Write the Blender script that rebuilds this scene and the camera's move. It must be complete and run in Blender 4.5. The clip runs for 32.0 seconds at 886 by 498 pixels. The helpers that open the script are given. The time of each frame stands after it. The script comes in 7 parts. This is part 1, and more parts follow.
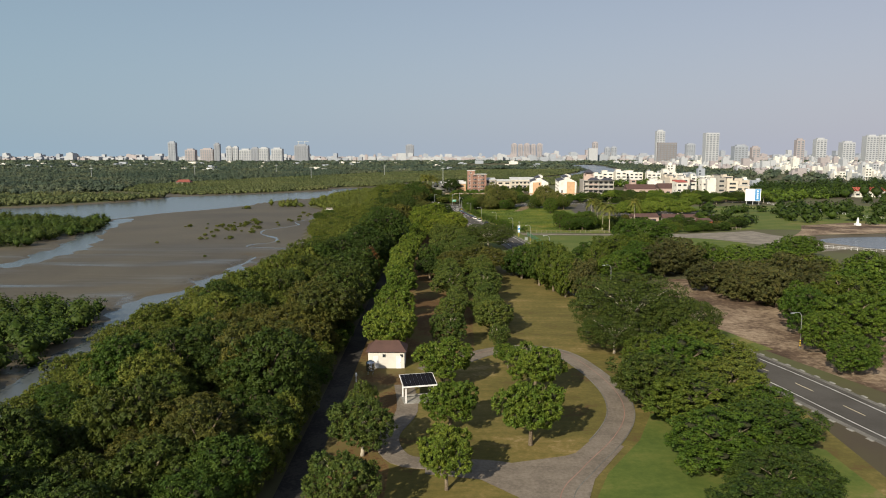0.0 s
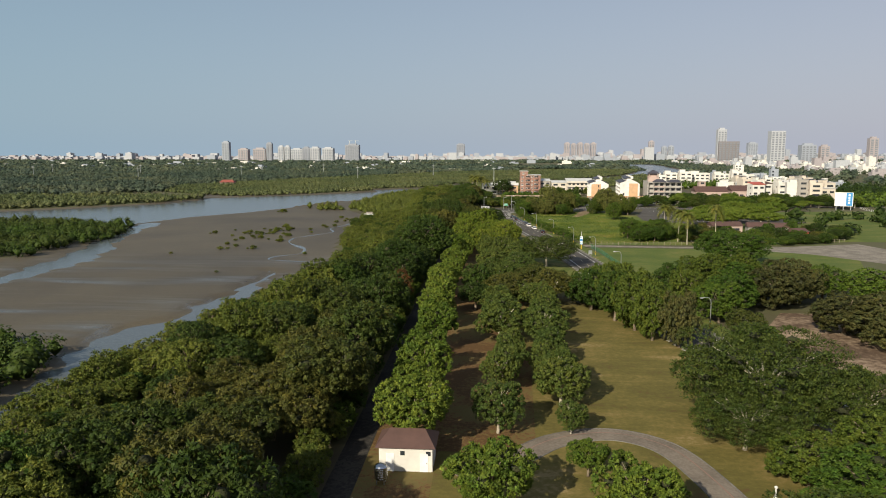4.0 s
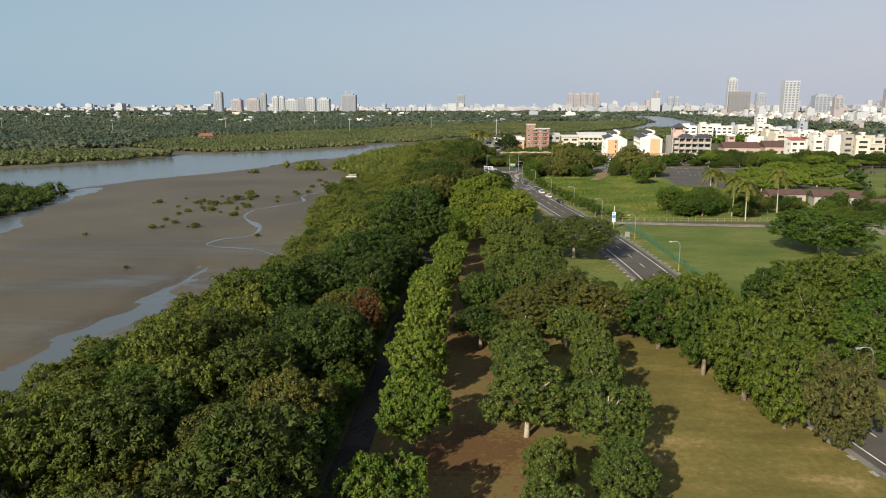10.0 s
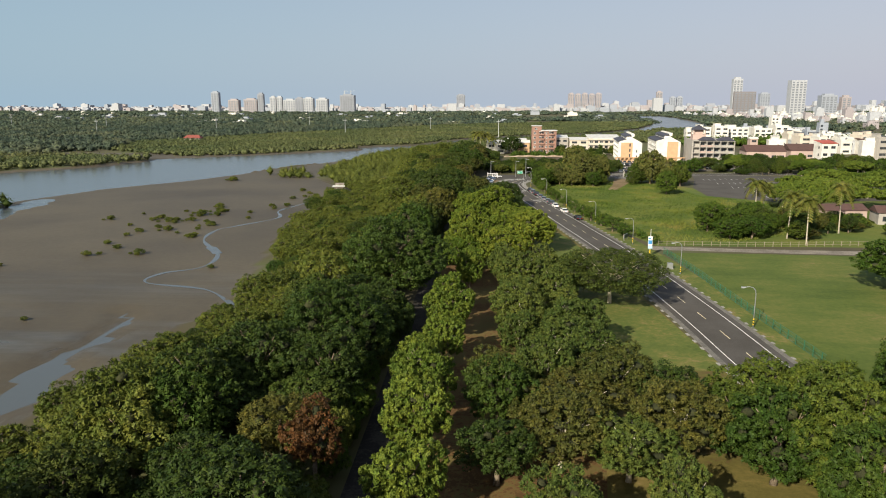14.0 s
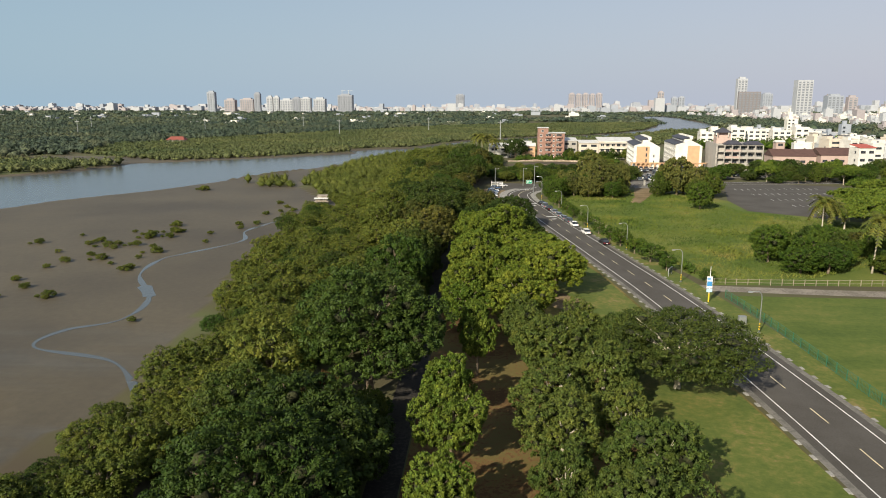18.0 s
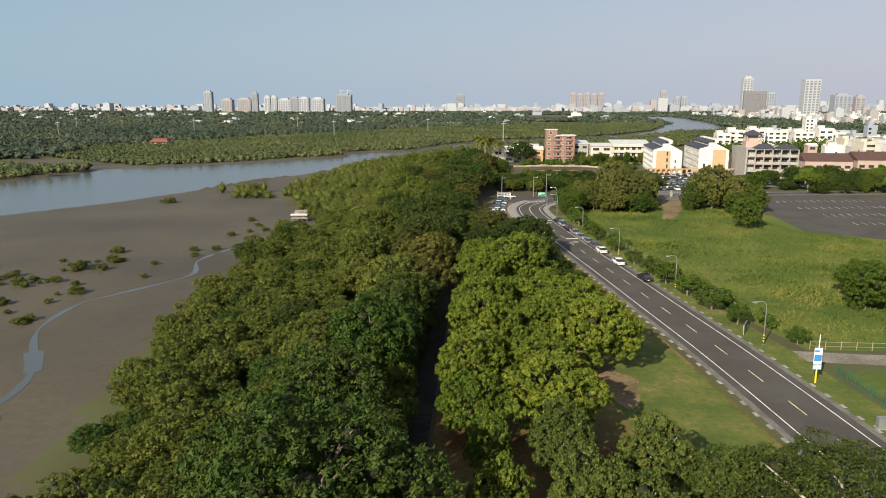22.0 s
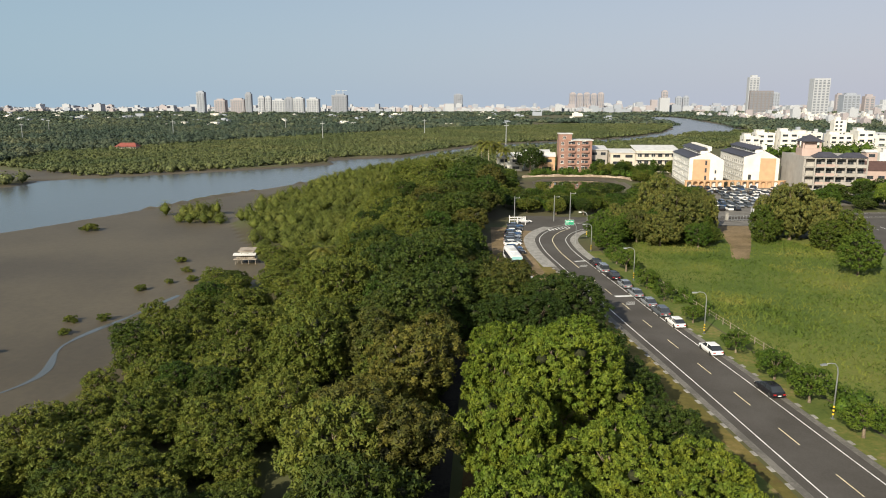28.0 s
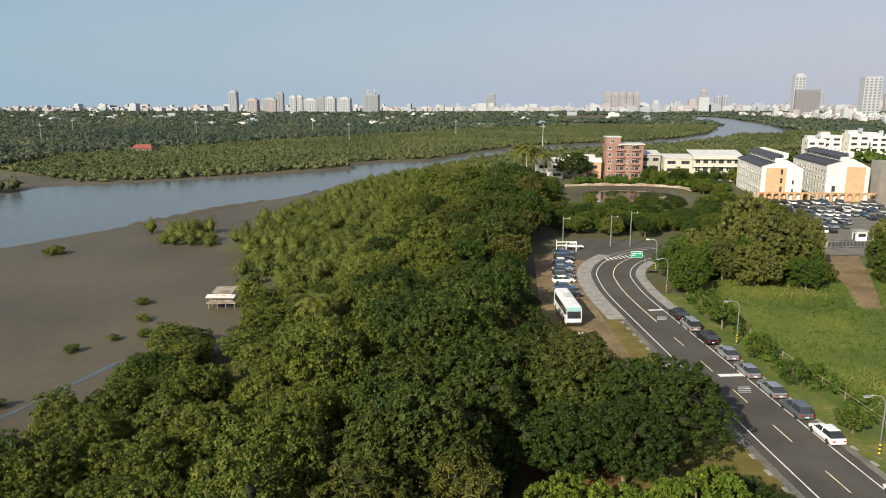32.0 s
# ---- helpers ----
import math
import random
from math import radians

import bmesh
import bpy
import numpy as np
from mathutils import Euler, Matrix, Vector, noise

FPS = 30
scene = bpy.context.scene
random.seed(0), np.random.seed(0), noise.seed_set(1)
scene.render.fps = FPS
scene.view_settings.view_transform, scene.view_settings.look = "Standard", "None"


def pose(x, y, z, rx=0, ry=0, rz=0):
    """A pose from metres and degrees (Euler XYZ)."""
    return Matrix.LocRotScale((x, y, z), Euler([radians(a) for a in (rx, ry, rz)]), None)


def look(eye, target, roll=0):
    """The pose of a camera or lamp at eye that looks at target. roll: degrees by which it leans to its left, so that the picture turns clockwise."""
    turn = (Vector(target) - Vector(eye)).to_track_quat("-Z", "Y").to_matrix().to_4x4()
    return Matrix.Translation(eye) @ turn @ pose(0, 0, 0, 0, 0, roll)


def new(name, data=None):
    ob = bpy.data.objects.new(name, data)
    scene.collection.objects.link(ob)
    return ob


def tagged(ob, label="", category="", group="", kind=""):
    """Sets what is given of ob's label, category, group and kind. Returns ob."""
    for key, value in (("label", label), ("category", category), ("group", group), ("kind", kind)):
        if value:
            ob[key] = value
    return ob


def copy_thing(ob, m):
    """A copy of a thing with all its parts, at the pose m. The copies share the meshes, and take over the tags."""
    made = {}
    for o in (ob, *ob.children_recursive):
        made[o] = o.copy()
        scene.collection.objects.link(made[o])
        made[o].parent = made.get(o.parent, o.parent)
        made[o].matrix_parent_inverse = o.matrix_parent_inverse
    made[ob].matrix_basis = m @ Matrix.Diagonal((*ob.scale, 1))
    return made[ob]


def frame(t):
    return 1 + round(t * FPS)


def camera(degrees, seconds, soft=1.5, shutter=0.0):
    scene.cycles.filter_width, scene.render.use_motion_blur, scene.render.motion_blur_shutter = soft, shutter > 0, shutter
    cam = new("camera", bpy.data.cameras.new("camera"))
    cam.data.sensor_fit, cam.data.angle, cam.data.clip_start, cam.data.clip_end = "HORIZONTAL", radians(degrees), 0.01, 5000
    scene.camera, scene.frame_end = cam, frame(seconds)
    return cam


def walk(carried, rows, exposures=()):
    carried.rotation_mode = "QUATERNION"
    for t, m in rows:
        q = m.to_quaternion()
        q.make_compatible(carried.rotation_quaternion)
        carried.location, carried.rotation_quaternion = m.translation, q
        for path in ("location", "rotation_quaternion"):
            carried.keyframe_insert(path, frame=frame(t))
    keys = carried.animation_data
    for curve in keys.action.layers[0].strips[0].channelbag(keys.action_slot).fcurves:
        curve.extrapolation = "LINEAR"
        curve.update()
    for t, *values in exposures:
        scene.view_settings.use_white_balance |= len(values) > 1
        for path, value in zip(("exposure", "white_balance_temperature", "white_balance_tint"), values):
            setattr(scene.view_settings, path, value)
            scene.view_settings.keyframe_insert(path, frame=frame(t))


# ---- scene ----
cam = camera(64.7, 32.0, soft=1.0)
EYE, TILT = 35.3, -7.754
# seconds, east, north, yaw, pitch, roll
ROWS = [
    (0, 0.00, 0.00, 0.00, 0.00, -0.00),
    (0.5, 0.06, 4.86, 0.03, -0.01, -0.01),
    (1, 0.12, 9.73, 0.05, -0.02, -0.01),
    (1.5, 0.15, 14.59, 0.08, -0.02, -0.03),
    (2, 0.21, 19.40, 0.12, -0.04, -0.02),
    (2.5, 0.21, 24.24, 0.26, -0.04, -0.02),
    (3, 0.24, 29.06, 1.54, -0.05, -0.20),
    (3.5, 0.24, 33.90, 3.42, -0.07, -0.47),
    (4, 0.16, 38.70, 4.12, -0.07, -0.53),
    (5.5, -0.09, 53.11, 4.22, -0.08, -0.54),
    (6, -0.27, 57.89, 4.21, -0.08, -0.58),
    (6.5, -0.49, 62.63, 4.20, -0.19, -0.58),
    (7, -0.64, 67.34, 4.19, -0.78, -0.57),
    (7.5, -0.89, 72.11, 4.17, -1.72, -0.56),
    (8, -1.10, 76.85, 4.15, -2.66, -0.55),
    (8.5, -1.37, 81.59, 4.12, -3.59, -0.55),
    (9, -1.65, 86.37, 4.11, -4.00, -0.55),
    (9.5, -1.89, 91.11, 4.11, -3.98, -0.55),
    (10, -2.17, 95.86, 4.11, -3.98, -0.55),
    (10.5, -2.44, 100.60, 4.10, -3.97, -0.55),
    (11, -2.72, 105.32, 4.10, -3.97, -0.56),
    (11.5, -3.02, 110.03, 4.10, -3.97, -0.57),
    (12, -3.30, 114.72, 4.10, -3.98, -0.58),
    (12.5, -3.60, 119.45, 4.10, -3.97, -0.59),
    (13, -3.88, 124.12, 4.11, -3.98, -0.57),
    (13.5, -4.18, 128.81, 4.11, -3.97, -0.55),
    (14, -4.46, 133.50, 4.11, -3.97, -0.54),
    (14.5, -4.76, 138.15, 4.11, -3.98, -0.54),
    (16.5, -5.98, 157.97, 4.06, -3.97, -0.60),
    (17, -6.29, 162.76, 4.05, -3.97, -0.60),
    (17.5, -6.63, 167.57, 4.05, -3.98, -0.58),
    (18, -6.93, 172.32, 4.04, -3.97, -0.59),
    (18.5, -7.24, 177.07, 4.03, -3.98, -0.59),
    (19, -7.54, 181.78, 4.04, -3.97, -0.57),
    (19.5, -7.85, 186.49, 4.05, -3.96, -0.58),
    (20, -8.15, 191.23, 4.05, -3.97, -0.57),
    (20.5, -8.43, 195.97, 4.06, -3.96, -0.57),
    (21, -8.73, 200.73, 4.06, -3.97, -0.58),
    (21.5, -9.04, 205.46, 4.05, -3.97, -0.57),
    (22, -9.31, 210.19, 4.05, -3.98, -0.56),
    (22.5, -9.59, 214.92, 4.04, -3.98, -0.55),
    (23, -9.89, 219.69, 4.02, -3.98, -0.54),
    (23.5, -10.14, 224.43, 4.01, -3.99, -0.52),
    (24, -10.41, 229.17, 3.99, -3.99, -0.52),
    (24.5, -10.72, 233.88, 3.98, -3.98, -0.52),
    (25, -10.99, 238.60, 3.98, -3.99, -0.52),
    (25.5, -11.30, 243.35, 3.98, -3.99, -0.51),
    (27.5, -12.76, 262.54, 3.88, -3.94, -0.48),
    (28, -13.07, 267.29, 3.88, -3.96, -0.48),
    (28.5, -13.40, 272.04, 4.08, -3.96, -0.52),
    (29, -13.74, 276.81, 5.34, -3.98, -0.71),
    (29.5, -14.01, 281.59, 6.43, -4.00, -0.86),
    (30, -14.35, 286.28, 6.49, -4.01, -0.85),
    (30.5, -14.72, 291.03, 6.48, -4.02, -0.85),
    (31, -15.11, 295.74, 6.47, -4.03, -0.84),
    (31.5, -15.54, 300.39, 6.46, -4.02, -0.84),
    (32, -15.94, 304.75, 6.45, -4.02, -0.82),
]
walk(cam, [(t, Matrix.Translation((x, y, EYE)) @ pose(0, 0, 0, TILT) @ pose(0, 0, 0, 90 + pitch, roll, yaw)) for t, x, y, yaw, pitch, roll in ROWS],
     [(0, 0.28), (6.2, 0.28), (7.5, 0.38), (8.8, 0.48), (32, 0.48)])

# ---- light ----
SUN_TO = Vector((-0.42, -0.775, 0.472)).normalized()
world = bpy.data.worlds.new("sky")
scene.world = world
world.use_nodes = True
wt = world.node_tree
wt.nodes.clear()
w_out = wt.nodes.new("ShaderNodeOutputWorld")
w_bg = wt.nodes.new("ShaderNodeBackground")
w_sky = wt.nodes.new("ShaderNodeTexSky")
w_sky.sky_type = "NISHITA"
w_sky.sun_disc = False
w_sky.sun_elevation = math.asin(SUN_TO.z)
w_sky.sun_rotation = math.atan2(SUN_TO.x, SUN_TO.y)
w_sky.altitude, w_sky.air_density, w_sky.dust_density, w_sky.ozone_density = 30, 1.0, 2.0, 1.0
w_mix = wt.nodes.new("ShaderNodeMix")
w_mix.data_type = "RGBA"
w_geo = wt.nodes.new("ShaderNodeTexCoord")
w_sep = wt.nodes.new("ShaderNodeSeparateXYZ")
w_ramp = wt.nodes.new("ShaderNodeValToRGB")
w_ramp.color_ramp.elements[0].position, w_ramp.color_ramp.elements[0].color = 0.0, (0.90, 0.90, 0.90, 1)
w_ramp.color_ramp.elements[1].position, w_ramp.color_ramp.elements[1].color = 0.40, (0.35, 0.35, 0.35, 1)
wt.links.new(w_geo.outputs["Generated"], w_sep.inputs[0])
wt.links.new(w_sep.outputs["Z"], w_ramp.inputs[0])
wt.links.new(w_ramp.outputs[0], w_mix.inputs["Factor"])
wt.links.new(w_sky.outputs[0], w_mix.inputs["A"])
w_side = wt.nodes.new("ShaderNodeMapRange")
w_side.inputs["From Min"].default_value, w_side.inputs["From Max"].default_value = -0.65, 0.55
wt.links.new(w_sep.outputs["X"], w_side.inputs["Value"])
w_haze = wt.nodes.new("ShaderNodeMix")
w_haze.data_type = "RGBA"
w_haze.inputs["A"].default_value, w_haze.inputs["B"].default_value = (3.78, 5.42, 6.7, 1), (5.75, 5.85, 6.85, 1)
wt.links.new(w_side.outputs[0], w_haze.inputs["Factor"])
wt.links.new(w_haze.outputs["Result"], w_mix.inputs["B"])
wt.links.new(w_mix.outputs["Result"], w_bg.inputs[0])
w_bg.inputs["Strength"].default_value = 0.0695
wt.links.new(w_bg.outputs[0], w_out.inputs[0])

sun = new("sun", bpy.data.lights.new("sun", "SUN"))
sun.data.energy, sun.data.angle, sun.data.color = 5.0, radians(0.6), (1.0, 0.90, 0.72)
sun.matrix_world = look((0, 0, 200), Vector((0, 0, 200)) - SUN_TO)



# ---- materials ----
def nodes_of(name):
    m = bpy.data.materials.new(name)
    m.use_nodes = True
    t = m.node_tree
    return m, t, t.nodes["Principled BSDF"], t.nodes["Material Output"]


def ramp(t, stops):
    r = t.nodes.new("ShaderNodeValToRGB")
    e = r.color_ramp.elements
    while len(e) < len(stops):
        e.new(0.5)
    for el, (p, c) in zip(e, stops):
        el.position, el.color = p, (*c, 1)
    return r


def noise_at(t, scale, detail=4.0, rough=0.6, coords=None):
    n = t.nodes.new("ShaderNodeTexNoise")
    n.inputs["Scale"].default_value, n.inputs["Detail"].default_value, n.inputs["Roughness"].default_value = scale, detail, rough
    if coords is None:
        g = t.nodes.new("ShaderNodeNewGeometry")
        coords = g.outputs["Position"]
    t.links.new(coords, n.inputs["Vector"])
    return n


def mixed(t, fac, a, b, mode="MIX"):
    m = t.nodes.new("ShaderNodeMix")
    m.data_type, m.blend_type = "RGBA", mode
    for key, v in (("Factor", fac), ("A", a), ("B", b)):
        if isinstance(v, (int, float)):
            m.inputs[key].default_value = v
        elif isinstance(v, tuple):
            m.inputs[key].default_value = (*v, 1)
        else:
            t.links.new(v, m.inputs[key])
    return m.outputs["Result"]


def bumped(t, bsdf, height, strength, dist):
    b = t.nodes.new("ShaderNodeBump")
    b.inputs["Strength"].default_value, b.inputs["Distance"].default_value = strength, dist
    t.links.new(height, b.inputs["Height"])
    t.links.new(b.outputs[0], bsdf.inputs["Normal"])


def surface(name, stops, big=0.05, fine=1.5, rough=0.9, bump=0.3, dist=0.1, blend=0.5, spec=0.3, metal=0.0, streak=0.0, across=(0.5, 0.07)):
    """A rough surface that varies at two scales: stops of colour, from large noise mixed with fine noise."""
    m, t, b, o = nodes_of(name)
    n1, n2 = noise_at(t, big, 5), noise_at(t, fine, 5, 0.7)
    mx = t.nodes.new("ShaderNodeMix")
    mx.inputs["Factor"].default_value = blend
    t.links.new(n1.outputs["Fac"], mx.inputs["A"])
    t.links.new(n2.outputs["Fac"], mx.inputs["B"])
    value = mx.outputs["Result"]
    if streak:
        g = t.nodes.new("ShaderNodeNewGeometry")
        mp = t.nodes.new("ShaderNodeMapping")
        mp.inputs["Rotation"].default_value = (0, 0, radians(12))
        mp.inputs["Scale"].default_value = (across[1], across[0], 1.0)
        t.links.new(g.outputs["Position"], mp.inputs[0])
        n3 = noise_at(t, 1.0, 4, 0.6, mp.outputs[0])
        m3 = t.nodes.new("ShaderNodeMix")
        m3.inputs["Factor"].default_value = streak
        t.links.new(value, m3.inputs["A"])
        t.links.new(n3.outputs["Fac"], m3.inputs["B"])
        value = m3.outputs["Result"]
    wide = t.nodes.new("ShaderNodeMapRange")
    wide.inputs["From Min"].default_value, wide.inputs["From Max"].default_value = (0.38, 0.62) if streak else (0.34, 0.66)
    t.links.new(value, wide.inputs["Value"])
    r = ramp(t, stops)
    t.links.new(wide.outputs[0], r.inputs[0])
    t.links.new(r.outputs[0], b.inputs["Base Color"])
    b.inputs["Roughness"].default_value, b.inputs["Metallic"].default_value = rough, metal
    b.inputs["Specular IOR Level"].default_value = spec
    bumped(t, b, n2.outputs["Fac"], bump, dist)
    return m


def painted(name, color, rough=0.5, metal=0.0, vary=0.12, scale=0.8, spec=0.5):
    """Paint, plaster or metal with faint streaks of dirt."""
    m, t, b, o = nodes_of(name)
    n = noise_at(t, scale, 5)
    r = ramp(t, [(0.25, tuple(c * (1 - 2 * vary) for c in color)), (0.75, tuple(min(1, c * (1 + vary)) for c in color))])
    t.links.new(n.outputs["Fac"], r.inputs[0])
    t.links.new(r.outputs[0], b.inputs["Base Color"])
    b.inputs["Roughness"].default_value, b.inputs["Metallic"].default_value = rough, metal
    b.inputs["Specular IOR Level"].default_value = spec
    return m


def foliage(name, stops, islands=0.28, patch=0.02, shine=0.14, rough=0.6, mass=False):
    """Leaves: a colour for each plant (for a mass: for each patch), lighter and darker leaves, fine mottling, and light that shines through."""
    m, t, b, o = nodes_of(name)
    geo = t.nodes.new("ShaderNodeNewGeometry")
    n = noise_at(t, patch, 4)
    pick = t.nodes.new("ShaderNodeMapRange")
    pick.inputs["From Min"].default_value, pick.inputs["From Max"].default_value = (0.32, 0.68) if mass else (0.0, 2.0)
    if mass:
        t.links.new(n.outputs["Fac"], pick.inputs["Value"])
    else:
        info = t.nodes.new("ShaderNodeObjectInfo")
        add = t.nodes.new("ShaderNodeMath")
        add.operation = "ADD"
        t.links.new(info.outputs["Random"], add.inputs[0])
        t.links.new(n.outputs["Fac"], add.inputs[1])
        t.links.new(add.outputs[0], pick.inputs["Value"])
    r = ramp(t, stops)
    t.links.new(pick.outputs[0], r.inputs[0])
    lo = 1 - islands
    leaf = ramp(t, [(0.0, (lo, lo, lo)), (0.7, (1, 1, 1)), (1.0, (1 + islands, 1 + islands, 1 + 0.4 * islands))])
    t.links.new(geo.outputs["Random Per Island"], leaf.inputs[0])
    col = mixed(t, 1.0, r.outputs[0], leaf.outputs[0], "MULTIPLY")
    sprig = noise_at(t, 0.9, 3, 0.6)
    tint = ramp(t, [(0.36, (0.72, 0.84, 0.80)), (0.50, (1.0, 1.0, 1.0)), (0.64, (1.30, 1.16, 1.0))])
    t.links.new(sprig.outputs["Fac"], tint.inputs[0])
    # a mass is mottled less, to soften contrast as distance haze would
    col = mixed(t, 0.3 if mass else 1.0, col, tint.outputs[0], "MULTIPLY")
    fine = noise_at(t, 8.0, 3, 0.7)
    bumped(t, b, fine.outputs["Fac"], 0.4, 0.08)
    speck = ramp(t, [(0.36, (0.62, 0.62, 0.66)), (0.52, (1.0, 1.0, 1.0)), (0.66, (1.40, 1.36, 1.1))])
    t.links.new(fine.outputs["Fac"], speck.inputs[0])
    col = mixed(t, 0.3 if mass else 1.0, col, speck.outputs[0], "MULTIPLY")
    t.links.new(col, b.inputs["Base Color"])
    b.inputs["Roughness"].default_value = rough
    b.inputs["Specular IOR Level"].default_value = 0.16
    tr = t.nodes.new("ShaderNodeBsdfTranslucent")
    t.links.new(col, tr.inputs["Color"])
    ms = t.nodes.new("ShaderNodeMixShader")
    ms.inputs[0].default_value = shine
    t.links.new(b.outputs[0], ms.inputs[1])
    t.links.new(tr.outputs[0], ms.inputs[2])
    t.links.new(ms.outputs[0], o.inputs["Surface"])
    return m


LEAF = {
    "wood": foliage("leaves_woodland", [(0.2, (0.032, 0.062, 0.010)), (0.4, (0.054, 0.072, 0.014)), (0.55, (0.040, 0.078, 0.011)), (0.75, (0.068, 0.086, 0.018))], islands=0.2),
    "mangrove": foliage("leaves_mangrove", [(0.25, (0.074, 0.098, 0.016)), (0.75, (0.120, 0.142, 0.026))], islands=0.14),
    "avenue": foliage("leaves_avenue", [(0.25, (0.076, 0.120, 0.016)), (0.75, (0.122, 0.166, 0.024))]),
    "park": foliage("leaves_park", [(0.25, (0.058, 0.088, 0.019)), (0.75, (0.094, 0.122, 0.026))]),
    "dark": foliage("leaves_dark", [(0.25, (0.028, 0.050, 0.009)), (0.75, (0.044, 0.070, 0.013))]),
    "lime": foliage("leaves_lime", [(0.25, (0.084, 0.132, 0.015)), (0.75, (0.150, 0.184, 0.024))]),
    "laurel": foliage("leaves_laurel", [(0.25, (0.038, 0.070, 0.011)), (0.75, (0.092, 0.120, 0.018))], patch=0.05),
    "olive": foliage("leaves_olive", [(0.2, (0.052, 0.068, 0.015)), (0.5, (0.082, 0.084, 0.019)), (0.8, (0.112, 0.112, 0.024))]),
    "feather": foliage("leaves_feathery", [(0.25, (0.074, 0.086, 0.023)), (0.75, (0.136, 0.144, 0.038))], islands=0.2),
    "casuarina": foliage("leaves_casuarina", [(0.25, (0.052, 0.056, 0.019)), (0.75, (0.082, 0.084, 0.028))], islands=0.25),
    "rust": foliage("leaves_rust", [(0.25, (0.080, 0.036, 0.014)), (0.75, (0.100, 0.052, 0.018))]),
    "palm": foliage("leaves_palm", [(0.25, (0.100, 0.118, 0.022)), (0.75, (0.148, 0.148, 0.036))]),
    # these two leaf colours have distance haze mixed in: paler and bluer
    "far": foliage("leaves_far_hazed", [(0.1, (0.050, 0.076, 0.058)), (0.5, (0.072, 0.098, 0.068)), (0.9, (0.118, 0.132, 0.078))], patch=0.010, islands=0.3, mass=True),
    "plain": foliage("leaves_mangrove_plain_hazed", [(0.1, (0.078, 0.104, 0.044)), (0.5, (0.106, 0.126, 0.050)), (0.9, (0.138, 0.150, 0.062))], patch=0.014, islands=0.3, mass=True),
    "fringe": foliage("leaves_mangrove_fringe", [(0.1, (0.072, 0.092, 0.017)), (0.5, (0.100, 0.120, 0.023)), (0.9, (0.136, 0.148, 0.032))], patch=0.06, islands=0.2, mass=True),
    "reed": foliage("grass_blades", [(0.05, (0.048, 0.082, 0.013)), (0.4, (0.080, 0.118, 0.018)), (0.7, (0.138, 0.160, 0.028)), (1.0, (0.190, 0.176, 0.050))], patch=0.06, islands=0.18, mass=True),
}
# near-black green for crown cores: the inner shade is put into the colour
CORE_SHADE = surface("crown_core_shade", [(0.3, (0.020, 0.024, 0.009)), (0.7, (0.042, 0.046, 0.018))], 0.8, 6, 0.95, 0.8, 0.15)
BARK = surface("bark", [(0.3, (0.10, 0.075, 0.05)), (0.7, (0.22, 0.18, 0.13))], 0.8, 8, 0.95, 0.6, 0.05)
PALE_BARK = surface("bark_pale", [(0.3, (0.30, 0.26, 0.20)), (0.7, (0.46, 0.42, 0.34))], 0.8, 8, 0.9, 0.5, 0.03)
ASPHALT = surface("asphalt", [(0.2, (0.064, 0.058, 0.050)), (0.8, (0.092, 0.085, 0.076))], 0.12, 6.0, 0.9, 0.3, 0.01, 0.4)
SHOULDER = surface("concrete_shoulder", [(0.3, (0.12, 0.113, 0.10)), (0.7, (0.19, 0.18, 0.158))], 0.3, 3.0, 0.9, 0.3, 0.02)
KERB = surface("kerb_concrete", [(0.3, (0.22, 0.21, 0.19)), (0.7, (0.35, 0.34, 0.31))], 0.6, 5.0, 0.85, 0.2, 0.01)
WHITE_LINE = surface("road_paint_white", [(0.25, (0.50, 0.50, 0.48)), (0.6, (0.78, 0.78, 0.75))], 0.5, 9.0, 0.6, 0.1, 0.003)
YELLOW_LINE = surface("road_paint_yellow", [(0.25, (0.50, 0.44, 0.28)), (0.6, (0.74, 0.66, 0.44))], 0.5, 9.0, 0.6, 0.1, 0.003)
PAVING = surface("paving_stone", [(0.2, (0.135, 0.112, 0.088)), (0.8, (0.225, 0.190, 0.152))], 0.25, 2.5, 0.9, 0.35, 0.03)
LAWN = surface("lawn_dry", [(0.05, (0.105, 0.066, 0.023)), (0.28, (0.104, 0.090, 0.021)), (0.52, (0.132, 0.110, 0.027)), (0.78, (0.180, 0.138, 0.042)), (0.97, (0.270, 0.200, 0.088))], 0.07, 1.3, 0.95, 0.6, 0.10, 0.40, streak=0.28, across=(0.35, 0.10))
LITTER = surface("leaf_litter", [(0.40, (0.100, 0.055, 0.020)), (0.5, (0.150, 0.086, 0.032)), (0.6, (0.128, 0.100, 0.032))], 0.12, 1.6, 0.95, 0.6, 0.08, 0.5)
# lane colour darkened to carry the shade of the overhanging trees
LANE_SHADE = surface("lane_painted_shade", [(0.4, (0.022, 0.020, 0.018)), (0.6, (0.045, 0.040, 0.033))], 0.2, 2.0, 0.95, 0.4, 0.03)
FIELD = surface("sports_grass", [(0.05, (0.056, 0.088, 0.013)), (0.45, (0.084, 0.116, 0.019)), (0.75, (0.126, 0.138, 0.030)), (0.95, (0.178, 0.150, 0.054))], 0.035, 1.1, 0.95, 0.5, 0.06, 0.38, streak=0.3, across=(0.22, 0.08))
MEADOW = surface("meadow_grass", [(0.05, (0.056, 0.092, 0.015)), (0.4, (0.082, 0.120, 0.019)), (0.7, (0.128, 0.150, 0.027)), (0.95, (0.165, 0.155, 0.042))], 0.032, 2.2, 0.95, 0.5, 0.08, 0.3)
